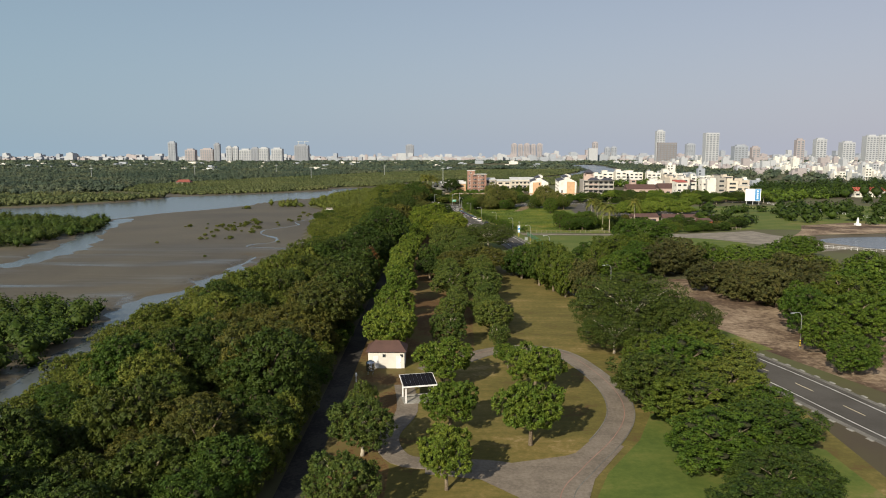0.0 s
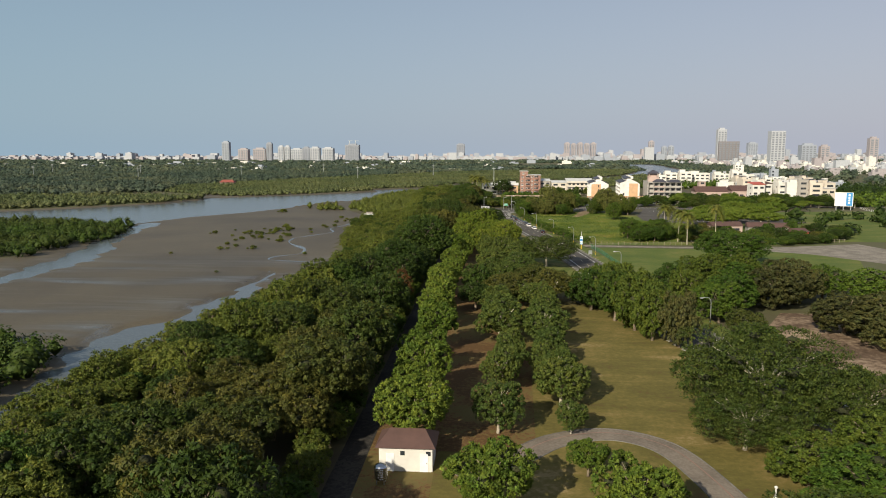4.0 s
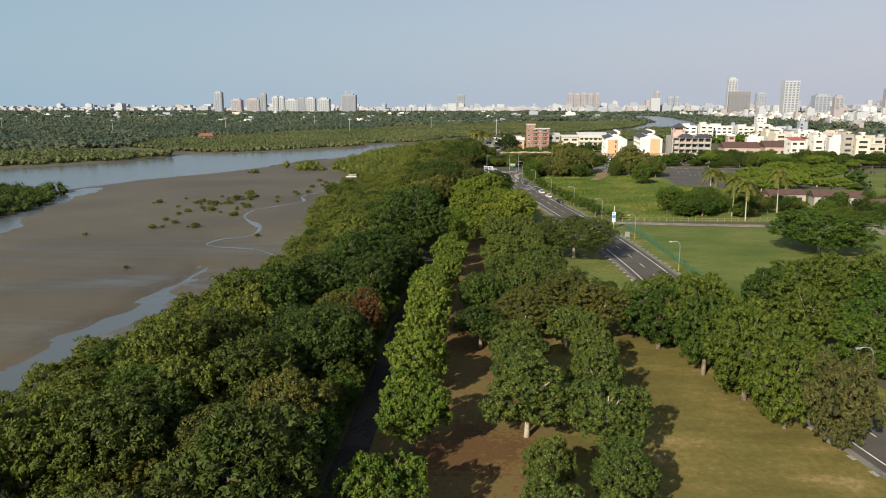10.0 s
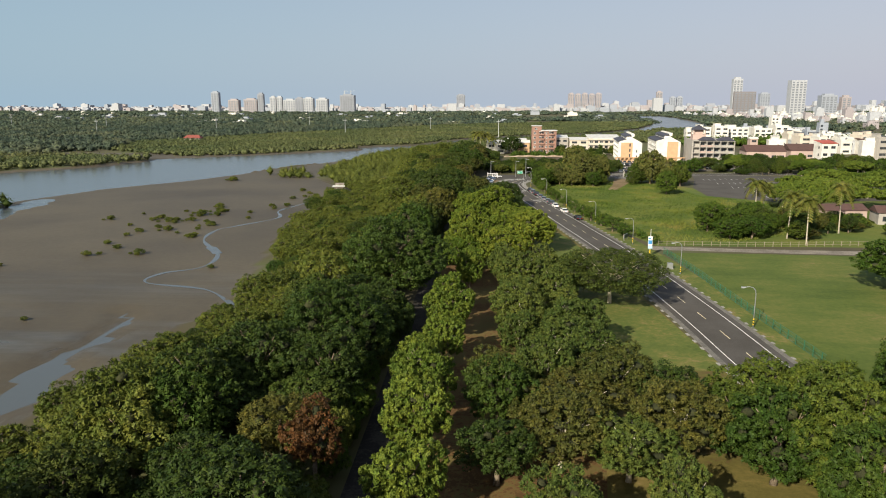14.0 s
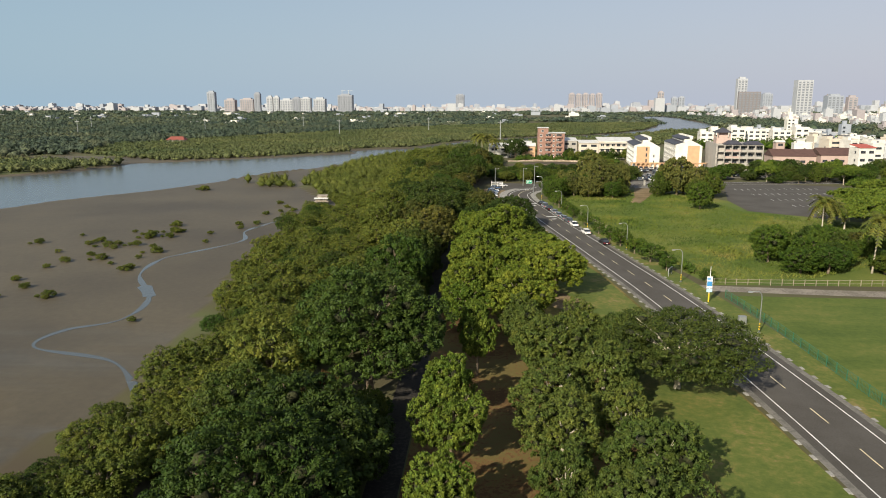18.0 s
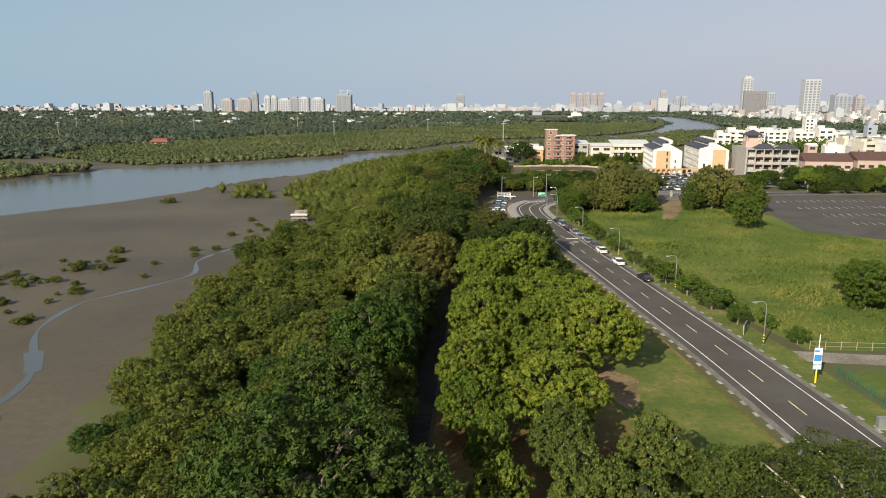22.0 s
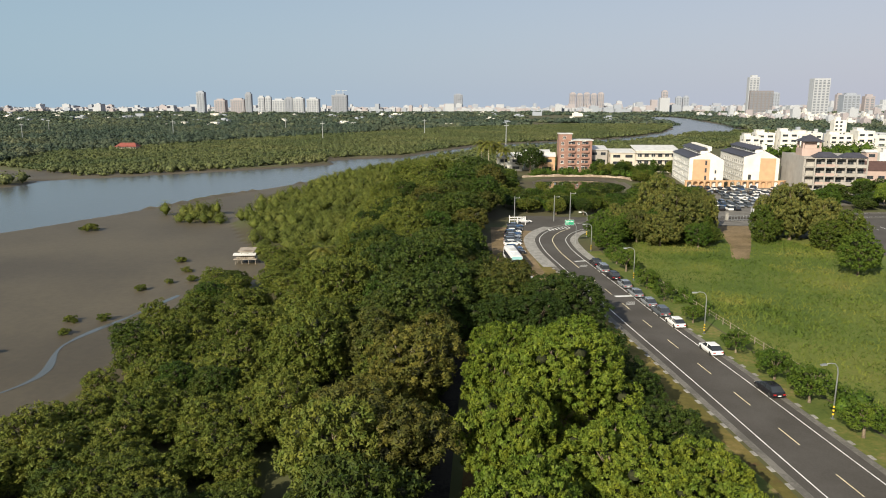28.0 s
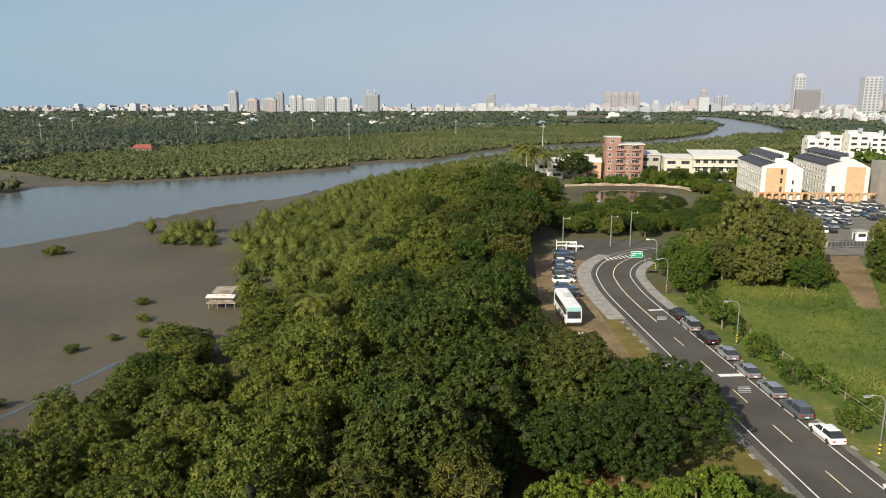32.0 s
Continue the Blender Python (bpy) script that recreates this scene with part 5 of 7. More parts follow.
    for sx in (-1, 1):
        for sy in (-h + 0.85, h - 0.85):
            wh = part("wheel", wheel, RUBBER, ob, "", pose(sx * (half - 0.1), sy, 0.32))
            if not simple:
                part("rim", rim, CHROME, wh, "bright alloy rim")
    CARS[key] = ob
    ob.matrix_basis = m
    return ob


for x, y, style, colour in ((21.9, 351.7, "sedan", "black"), (19.1, 366.2, "sedan", "white"), (17.2, 378.7, "sedan", "white"), (16.2, 384.6, "suv", "grey"), (15.4, 390.4, "sedan", "silver"), (14.3, 396.6, "sedan", "silver"), (13.5, 403.2, "sedan", "silver"), (12.3, 409.6, "suv", "black"), (11.2, 415.8, "van", "silver"), (10.5, 421.5, "suv", "black")):
    near = min(range(len(ROAD) - 1), key=lambda i: abs(ROAD[i].y - y) + (99 if ROAD[i].x > 40 else 0))
    d = ROAD[near + 1] - ROAD[near]
    build_car(style, colour, pose(x, y, 0.05, 0, 0, math.degrees(math.atan2(d.y, d.x)) - 90))
lot = [("white", "sedan"), ("blue", "sedan"), ("black", "suv"), ("white", "sedan"), ("blue", "suv"), ("silver", "sedan"), ("black", "sedan"), ("grey", "suv")]
for i, (y, dx) in enumerate(((478.0, 4.6), (470.0, 1.6), (463.6, 1.2), (460.2, 0.8), (457, 0.6), (453.6, 0.4), (450.4, 0.2), (446.8, 0.2), (443.2, 0.1), (437.6, 0.1), (432.6, 0.6), (407.0, 1.0), (403.6, 0.8))):
    c, s = lot[i % 8]
    build_car(s, c, pose(-7.4 + dx, y, 0.03, 0, 0, -82 + random.uniform(-4, 4)))


def build_bus(m):
    """A white and teal touring coach: shell, roof unit, windscreen, side windows, doors, wheels."""
    ob = thing("coach", "white touring coach with a teal front and dark windows", "bus", m)
    shell = [(-1.25, 0.42), (1.25, 0.42), (1.28, 1.6), (1.22, 3.2), (0.95, 3.45), (-0.95, 3.45), (-1.22, 3.2), (-1.28, 1.6)]
    part("shell", loft([[(x * 0.97, y0, z) for x, z in shell] for y0 in (-5.9,)] + [[(x, y0, z) for x, z in shell] for y0 in (-5.7, 5.4)] + [[(x * 0.95, 5.9, z if z < 2 else z - 0.25) for x, z in shell]]), WHITE_PAINT, ob)
    for s in (-1, 1):
        for k in range(6):
            part("side_window", Geo().box(s * 1.255 - 0.04, s * 1.255 + 0.04, -5.1 + k * 1.62, -5.1 + k * 1.62 + 1.5, 1.75, 2.85), GLASS, ob, "dark side window")
        for y in (-3.6, 3.7):
            wh = part("wheel", Geo().tube([(-0.15, 0, 0), (0.15, 0, 0)], [0.5, 0.5], 14), RUBBER, ob, "", pose(s * 1.12, y, 0.5))
            part("rim", Geo().tube([(-0.17, 0, 0), (0.17, 0, 0)], [0.28, 0.28], 10), CHROME, wh)
        part("mirror", Geo().tube([(s * 1.15, -5.9, 3.0), (s * 1.45, -6.3, 2.9), (s * 1.45, -6.3, 2.3)], [0.04, 0.05, 0.1], 6), BLACK_PAINT, ob)
        part("headlight", Geo().box(s * 0.9 - 0.22, s * 0.9 + 0.22, -5.95, -5.8, 0.75, 1.0), LAMP_GLASS, ob)
    part("windscreen", Geo().add([(-1.1, -5.93, 1.35), (1.1, -5.93, 1.35), (1.06, -5.9, 2.55), (-1.06, -5.9, 2.55)], [(0, 1, 2, 3)]), GLASS, ob, "wide dark windscreen")
    part("header_panel", Geo().box(-1.1, 1.1, -5.95, -5.75, 2.6, 3.25, 0.05), painted("teal_panel", (0.30, 0.55, 0.58), 0.4), ob, "pale teal panel over the windscreen")
    part("bumper", Geo().box(-1.22, 1.22, -6.0, -5.7, 0.35, 0.7, 0.05), BLACK_PAINT, ob, "dark bumper")
    part("roof_unit", Geo().box(-0.8, 0.8, -1.5, 1.5, 3.42, 3.62, 0.12), PALE_ROOF, ob, "air conditioning unit")
    return ob


build_bus(pose(-8.0, 420.4, 0.03, 0, 0, 7.5))
# school car park: rows of parked cars
for row, (x0, y0, n) in enumerate(((72, 566, 20), (70, 556, 21), (70, 549, 20), (76, 539, 16), (78, 532, 14), (64, 523, 7), (63, 516, 6), (62, 508, 5))):
    for k in range(n):
        if random.random() < 0.84:
            c = random.choice(("white", "white", "black", "silver", "grey", "black", "white", "grey", "blue", "silver"))
            build_car(random.choice(("sedan", "suv", "van")), c, pose(x0 + k * 2.75 + random.uniform(-0.15, 0.15), y0 + k * 0.1, 0.022, 0, 0, (0 if row % 2 else 180) + random.uniform(-3, 3)), True)


hut_s = thing("guard_hut", "small white guard hut with a flat roof at the school gate", "hut", pose(72.5, 497, 0))
part("wall", Geo().box(-1.3, 1.3, -1.3, 1.3, 0, 2.5), WHITE_PAINT, hut_s)
part("roof", Geo().box(-1.6, 1.6, -1.6, 1.6, 2.5, 2.7), KERB, hut_s, "flat concrete roof")
part("window", Geo().box(-0.9, 0.9, -1.34, -1.28, 1.1, 2.0), GLASS, hut_s)
part("door", Geo().box(-1.34, -1.28, -0.45, 0.45, 0.02, 2.0), GLASS, hut_s)
gate = thing("school_gate", "low grey sliding gate between two posts at the school yard", "gate", pose(60, 487, 0, 0, 0, 4))
for x in (0, 11.5):
    part("post", Geo().box(x - 0.4, x + 0.4, -0.4, 0.4, 0, 2.4, 0.03), KERB, gate)
for k in range(12):
    part("bar", Geo().box(0.6 + k * 0.9, 0.68 + k * 0.9, -0.04, 0.04, 0.1, 1.5), GALV, gate)
for z in (0.15, 1.45):
    part("rail", Geo().box(0.4, 11.1, -0.06, 0.06, z, z + 0.08), GALV, gate)


# ---- street furniture ----
LAMP = []


def build_lamp(m, high=6.8):
    """A curved galvanised street lamp with a yellow and black foot."""
    if LAMP:
        return copy_thing(LAMP[0], m)
    ob = thing("street_lamp", "curved grey steel street lamp with striped foot", "street lamp", m, "street lamps")
    arc = [(0, 0, 0), (0, 0, high * 0.6), (0, 0, high * 0.82), (-0.12, 0, high * 0.92), (-0.5, 0, high * 0.985), (-1.1, 0, high), (-1.7, 0, high * 0.99)]
    part("pole", Geo().tube(arc, [0.10, 0.085, 0.075, 0.07, 0.06, 0.055, 0.05], 8), GALV, ob, "", None, True)
    head = part("lamp_head", Geo().box(-2.35, -1.6, -0.14, 0.14, high * 0.975, high * 1.0, 0.04), GALV, ob)
    part("lens", Geo().box(-2.28, -1.75, -0.1, 0.1, high * 0.968, high * 0.975), LAMP_GLASS, head)
    for k in range(5):
        part("stripe", Geo().tube([(0, 0, 0.5 + k * 0.22), (0, 0, 0.5 + k * 0.22 + 0.22)], [0.115, 0.115], 8), YELLOW_PAINT if k % 2 == 0 else BLACK_PAINT, ob)
    part("base_plate", Geo().box(-0.2, 0.2, -0.2, 0.2, 0, 0.06), GALV, ob)
    LAMP.append(ob)
    return ob


for x, y in ((65.3, 124.4), (43.6, 179), (37.5, 244.5), (35.3, 281), (31.4, 313), (26.3, 344.6), (20.6, 374.6), (16.3, 408.5), (11.6, 437), (13.0, 456)):
    d = min(ROAD, key=lambda q: (q.x - x) ** 2 + (q.y - y) ** 2)
    build_lamp(pose(x, y, 0, 0, 0, math.degrees(math.atan2(y - d.y, x - d.x))))
for x, y, h in ((6.4, 481.5, 8.0), (11.3, 481.9, 9.0), (-5.9, 474.4, 8.5)):
    ob = thing("utility_pole", "tall pale concrete utility pole at the junction", "utility pole", pose(x, y, 0), "utility poles")
    part("pole", Geo().tube([(0, 0, 0), (0, 0, h)], [0.16, 0.10], 8), GALV, ob)
    part("cross_arm", Geo().box(-0.1, 1.6, -0.05, 0.05, h - 0.5, h - 0.38), GALV, ob)
    part("insulator", Geo().tube([(1.4, 0, h - 0.4), (1.4, 0, h - 0.1)], [0.06, 0.03], 6), WHITE_PAINT, ob)

sign = thing("road_sign", "green direction sign on a bent steel pole", "road sign", pose(8.0, 445.5, 0, 0, 0, 6))
part("pole", Geo().tube([(0.9, 0, 0), (0.9, 0, 4.6), (0.6, 0, 5.4), (-0.6, 0, 5.6)], [0.09, 0.08, 0.07, 0.05], 8), GALV, sign)
panel = part("panel", Geo().box(-2.0, 0.2, -0.12, -0.06, 5.1, 6.3), TEAL_PAINT, sign, "green panel")
part("border", Geo().box(-2.06, 0.26, -0.1, -0.05, 5.04, 6.36), WHITE_PAINT, sign)
for k, (a, b) in enumerate(((-1.8, -0.9), (-0.7, 0.0), (-1.8, -1.1))):
    part("text_bar", Geo().box(a, b, -0.13, -0.12, 5.85 - 0.35 * (k // 2), 6.0 - 0.35 * (k // 2)), WHITE_PAINT, panel)

banner = thing("banner_pole", "pole with a narrow pale blue banner and a yellow foot", "banner", pose(32.6, 298.4, 0))
part("pole", Geo().tube([(0, 0, 0), (0, 0, 6.6)], [0.07, 0.05], 8), WHITE_PAINT, banner)
part("foot", Geo().tube([(0, 0, 0), (0, 0, 1.6)], [0.12, 0.12], 8), YELLOW_PAINT, banner)
flag = part("flag", Geo().box(-0.55, 0.45, -0.12, -0.06, 2.6, 4.8), WHITE_PAINT, banner, "pale panel")
part("stripe", Geo().box(-0.5, 0.4, -0.13, -0.12, 3.0, 3.9), BLUE_PAINT, flag)
part("stripe", Geo().box(-0.5, 0.1, -0.13, -0.12, 4.2, 4.5), BLUE_PAINT, flag)
part("sign_box", Geo().box(-0.5, 0.5, -0.1, 0.05, 1.9, 2.5), painted("pale_blue_panel", (0.45, 0.62, 0.75), 0.5), banner)
cabinet = thing("utility_cabinet", "grey steel utility cabinet on a concrete plinth", "cabinet", pose(34.2, 285.5, 0))
part("plinth", Geo().box(-0.7, 0.7, -0.45, 0.45, 0, 0.2), KERB, cabinet)
part("body", Geo().box(-0.6, 0.6, -0.38, 0.38, 0.2, 1.35, 0.02), GALV, cabinet)
part("door", Geo().box(-0.55, -0.02, -0.41, -0.38, 0.28, 1.28), GALV, cabinet)
part("door", Geo().box(0.02, 0.55, -0.41, -0.38, 0.28, 1.28), GALV, cabinet)
board = thing("notice_board", "low roadside board with a dark picture panel", "sign board", pose(30.6, 318.5, 0, 0, 0, 62))
part("panel", Geo().box(-1.5, 1.5, -0.08, 0.08, 0.5, 1.7), GALV, board)
part("picture", Geo().box(-1.35, 1.35, -0.1, -0.08, 0.65, 1.6), painted("dark_print", (0.10, 0.14, 0.10), 0.5, 0, 0.5, 2.0), board, "faded dark picture")
for s in (-1.2, 1.2):
    part("leg", Geo().box(s - 0.06, s + 0.06, -0.06, 0.06, 0, 0.5), GALV, board)
barrier = thing("barrier", "white and red boom barrier at the parking strip", "barrier", pose(-7.4, 473.5, 0, 0, 0, 8))
for k in range(3):
    part("post", Geo().box(k * 2.4 - 0.08, k * 2.4 + 0.08, -0.08, 0.08, 0, 2.4 if k else 3.0), WHITE_PAINT, barrier)
for z in (1.5, 2.3):
    part("rail", Geo().box(-0.1, 4.9, -0.05, 0.05, z, z + 0.22), WHITE_PAINT, barrier)


def fence(name, label, line, gap, high, paint, rails, mesh=False):
    """A fence along a line: posts, rails and, if asked, thin wires."""
    ob = thing(name, label, "fence")
    total = sum((b - a).length for a, b in zip(line, line[1:]))
    post = Geo().box(-0.05, 0.05, -0.05, 0.05, 0, high).mesh("post", paint)
    n = int(total / gap)
    for k in range(n + 1):
        p, a = along(line, min(total - 0.01, k * gap))
        part("post", post, paint, ob, "", pose(p.x, p.y, 0, 0, 0, math.degrees(a)))
    for z in rails:
        part("rail", Geo().tube([(q.x, q.y, z) for q in line], [0.035] * len(line), 4), paint, ob)
    if mesh:
        g = Geo()
        for k in range(int(total / 0.3)):
            p, a = along(line, k * 0.3)
            g.box(p.x - 0.012, p.x + 0.012, p.y - 0.012, p.y + 0.012, 0.1, high - 0.05)
        tagged(part("wire_mesh", g, paint, ob, "thin green wire mesh"), kind="stuff")
    return ob


fence("wire_fence", "green mesh fence round the playing field", smooth_line([(36.6, 301.5), (38.2, 285), (39.2, 265), (40.4, 245), (41.5, 228)], 4), 2.5, 1.6, GREEN_PAINT, (0.15, 0.85, 1.55), True)
WOOD_POST = painted("weathered_post", (0.28, 0.24, 0.18), 0.9)
fence("post_fence", "weathered post and wire fence along the lane", smooth_line([(37.5, 311.5), (58, 311.6), (75, 313), (105, 317), (140, 326)], 6), 2.2, 1.3, WOOD_POST, (0.5, 1.15))
fence("post_fence", "weathered post and wire fence beside the road", smooth_line([(34, 330), (30, 352), (25, 380), (20, 410), (17, 430)], 6), 2.4, 1.1, WOOD_POST, (0.5, 1.0))
for x, y, w, h in ((29.2, 331, 6.0, 4.4), (27.4, 340, 5.2, 4.2), (25.6, 349, 5.8, 4.6), (24.2, 356, 4.6, 4.0), (30.8, 322.5, 4.2, 3.6), (22.6, 366, 4.2, 3.4), (20.4, 380, 4.0, 3.2), (18.8, 393, 4.2, 3.6), (17.6, 402, 4.4, 3.8), (16.2, 416, 5.2, 4.8), (15.4, 423, 5.0, 4.8), (36.6, 313.5, 3.4, 2.8)):
    plant("street", x, y, w, h)
for x, y, w, h in ((15.5, 437, 8.0, 6.6), (17.5, 444, 9.6, 7.4), (16.2, 451, 8.4, 7.2), (20.5, 459, 9.6, 7.6), (21, 451, 9, 7)):
    plant("hedge", x, y, w, h)


# ---- the park: path, pavilion, washroom ----
PATH = smooth_line([(11, 55), (11.6, 68), (15.5, 75.5), (21, 84), (24.4, 92), (25.4, 101), (24, 112), (21, 121), (15, 124.5), (8, 122), (2.5, 116), (-3, 111)], 1.2)
tagged(new("park_path", ribbon("park_path", PATH, -1.75, 1.75, 0.05, PAVING, 0.05)), "winding path of grey-brown paving stones", "path", "", "structure")
path_b = smooth_line([(12, 73), (6, 75.5), (0, 76.2), (-5, 77.5), (-7, 84), (-5, 93), (-6, 104)], 1.2)
tagged(new("park_path", ribbon("park_path", path_b, -1.5, 1.5, 0.056, PAVING, 0.05)), "side path of grey-brown paving stones to the pavilion", "path", "", "structure")
sheet("path_fork", [(21, 83), (19, 81.2), (14.4, 78.3), (8.2, 76.5), (2.9, 74.8), (-2, 75.6), (-2, 73.6), (4.1, 72.3), (7.9, 68.2), (9, 60), (14.2, 60), (15.2, 68.2), (16.6, 72.3), (22, 81)], 0.061, PAVING, "broad paved fork where the park paths meet", "path")
for off in (-1.85, 1.85):
    tagged(new("path_edge", ribbon("path_edge", [q for q in PATH if off > 0 or q.y > 81], off - 0.07, off + 0.07, 0.08, SHOULDER, 0.08)), "low pale stone edging of the path", "edging", "", "structure")
tagged(new("path_groove", ribbon("path_groove", PATH, 0.42, 0.54, 0.066, BRICK_WALL)), "thin reddish joint line along the path", "path", "", "structure")
tagged(new("alley", ribbon("alley", smooth_line([(-16.2, 20), (-16, 90), (-16.4, 180), (-17.2, 260), (-18.2, 340), (-17.5, 384)], 4), -1.6, 1.6, 0.03, LANE_SHADE, 0.03)), "narrow asphalt lane coloured dark for the shade of the trees", "lane", "", "structure")

pavilion = thing("pavilion", "small open pavilion with a dark sloping roof and white posts", "pavilion", Matrix.LocRotScale((-3.6, 97.6, 0), Euler((0, 0, radians(13))), (0.78, 0.85, 0.95)))
SOLAR = painted("dark_panel", (0.012, 0.012, 0.016), 0.75, 0, 0.1, 0.8, 0.05)
roof = part("roof", Geo().add([(-3.2, -2.1, 2.75), (3.2, -2.1, 2.75), (3.2, 2.1, 3.5), (-3.2, 2.1, 3.5), (-3.2, -2.1, 2.6), (3.2, -2.1, 2.6), (3.2, 2.1, 3.35), (-3.2, 2.1, 3.35)], [(0, 1, 2, 3), (7, 6, 5, 4), (4, 5, 1, 0), (5, 6, 2, 1), (6, 7, 3, 2), (7, 4, 0, 3)]), WHITE_PAINT, pavilion, "white roof edge")
for i in range(8):
    for j in range(3):
        y0, y1 = -1.95 + j * 1.3, -0.7 + j * 1.3
        zz = lambda y: 2.77 + (y + 2.1) * 0.75 / 4.2
        x0, x1 = -3.08 + i * 0.77, -2.35 + i * 0.77
        part("roof_panel", Geo().add([(x0, y0, zz(y0)), (x1, y0, zz(y0)), (x1, y1, zz(y1)), (x0, y1, zz(y1)), (x0, y0, zz(y0) + 0.03), (x1, y0, zz(y0) + 0.03), (x1, y1, zz(y1) + 0.03), (x0, y1, zz(y1) + 0.03)], [(4, 5, 6, 7), (0, 1, 5, 4), (1, 2, 6, 5), (2, 3, 7, 6), (3, 0, 4, 7)]), SOLAR, roof, "dark glossy panel" if i + j == 0 else "")
for sx in (-2.6, 2.6):
    part("post", Geo().box(sx - 0.12, sx + 0.12, -1.72, -1.48, 0, 2.68), WHITE_PAINT, pavilion)
    part("post", Geo().box(sx - 0.12, sx + 0.12, 1.48, 1.72, 0, 3.2), WHITE_PAINT, pavilion)
part("bench", Geo().box(-2.3, 2.3, 0.9, 1.4, 0.35, 0.48).box(-2.2, -2.0, 0.95, 1.35, 0, 0.35).box(2.0, 2.2, 0.95, 1.35, 0, 0.35), KERB, pavilion)
part("floor_slab", Geo().box(-3.0, 3.0, -2.0, 2.0, 0.0, 0.1), KERB, pavilion)

wc = thing("washroom", "small white washroom building with a reddish tiled roof", "building", pose(-9.4, 114.6, 0))
part("wall", Geo().box(-3.0, 3.0, -2.2, 2.2, 0, 2.9), WHITE_WALL, wc)
part("roof", Geo().add([(-3.4, -2.6, 2.85), (3.4, -2.6, 2.85), (3.4, 2.6, 2.85), (-3.4, 2.6, 2.85), (-2.0, 0, 4.2), (2.0, 0, 4.2)], [(0, 1, 5, 4), (1, 2, 5), (2, 3, 4, 5), (3, 0, 4), (3, 2, 1, 0)]), BROWN_ROOF, wc, "brown hipped roof")
for x in (-2.2, 1.6):
    d = part("door", Geo().box(x, x + 0.9, -2.24, -2.2, 0, 2.1), WHITE_PAINT, wc)
    part("handle", Geo().box(x + 0.75, x + 0.8, -2.28, -2.24, 0.95, 1.1), CHROME, d)
for x in (-0.6, 2.3):
    part("window", Geo().box(x, x + 0.5, -2.23, -2.18, 1.9, 2.4), GLASS, wc)
tank = thing("water_tank", "ribbed stainless steel water tank on legs", "water tank", pose(-11.7, 109.4, 0))
part("drum", Geo().tube([(0, 0, 0.5), (0, 0, 0.6)] + [(0, 0, 0.6 + 0.12 * k) for k in range(1, 12)] + [(0, 0, 2.1), (0, 0, 2.3)], [0.6, 0.7] + [0.7 + 0.03 * (k % 2) for k in range(1, 12)] + [0.6, 0.15], 16), CHROME, tank)
for a in range(4):
    c, s = math.cos(a * 1.571 + 0.78) * 0.55, math.sin(a * 1.571 + 0.78) * 0.55
    part("leg", Geo().box(c - 0.04, c + 0.04, s - 0.04, s + 0.04, 0, 0.52), GALV, tank)
for x, y, h in ((-12.8, 99.5, 3.4), (29.3, 108.7, 1.5)):
    ob = thing("garden_lamp", "short white garden lamp post", "garden lamp", pose(x, y, 0), "garden lamps")
    part("post", Geo().tube([(0, 0, 0), (0, 0, 0.25), (0, 0, 0.26), (0, 0, h * 0.8)], [0.2, 0.2, 0.09, 0.07], 8), WHITE_PAINT, ob)
    part("globe", Geo().tube([(0, 0, h * 0.8), (0, 0, h * 0.86), (0, 0, h * 0.95), (0, 0, h)], [0.08, 0.17, 0.17, 0.05], 10), LAMP_GLASS, ob)


# ---- palms ----
PALMS = []


def plant_palm(x, y, high, size=1.0):
    m = Matrix.LocRotScale((x, y, 0), Euler((0, 0, random.uniform(0, 6))), (size, size, high / 11.6))
    if PALMS:
        return copy_thing(PALMS[0], m)
    ob = thing("palm_tree", "tall coconut palm with a pale ringed trunk", "palm tree", group="palms")
    part("trunk", Geo().tube([(0, 0, -0.1), (0.05, 0, 1), (0.15, 0, 4), (0.3, 0.05, 8.6), (0.38, 0.05, 11.6)], [0.28, 0.2, 0.16, 0.14, 0.15], 8), PALE_BARK, ob, "", None, True)
    for k in range(24):
        a, up = k * 2.4, 1.05 - 1.5 * (k / 24)
        rng = random.Random(k)
        g, ln = Geo(), rng.uniform(3.3, 4.3)
        pts = [Vector((0.38, 0.05, 11.5)) + Vector((math.cos(a) * u * ln, math.sin(a) * u * ln, ln * (up * u - 0.85 * u * u))) for u in (0, 0.25, 0.5, 0.75, 1.0)]
        side = Vector((-math.sin(a), math.cos(a), 0))
        for i in range(4):
            for j in range(3):
                p = pts[i] + (pts[i + 1] - pts[i]) * (j / 3)
                q = pts[i] + (pts[i + 1] - pts[i]) * ((j + 0.8) / 3)
                wv = 1.15 * (1 - 0.55 * (i + j / 3) / 4) * (0.4 if i == 0 and j == 0 else 1)
                for s in (-1, 1):
                    t1 = p + side * s * wv + Vector((0, 0, -0.28 * wv)) + (q - p) * 0.9
                    g.add([p, q, t1 + (q - p) * 0.45, t1], [(0, 1, 2, 3)])
        part("frond", g, LEAF["palm"], ob)
    PALMS.append(ob)
    ob.matrix_basis = m
    return ob


for x, y, h in ((74.0, 323.5, 12.2), (75.2, 314.5, 11.2), (91.5, 332.5, 12.6), (74.6, 349, 11.8), (78, 352, 10.8), (-14, 634, 15), (-10, 638, 14), (-18, 640, 14.5), (-6, 632, 12)):
    plant_palm(x, y, h, 1.0 if y < 600 else 1.3)
for x, y in ((-46, 402), (-20, 354)):
    plant_palm(x, y, 7.0, 0.9)


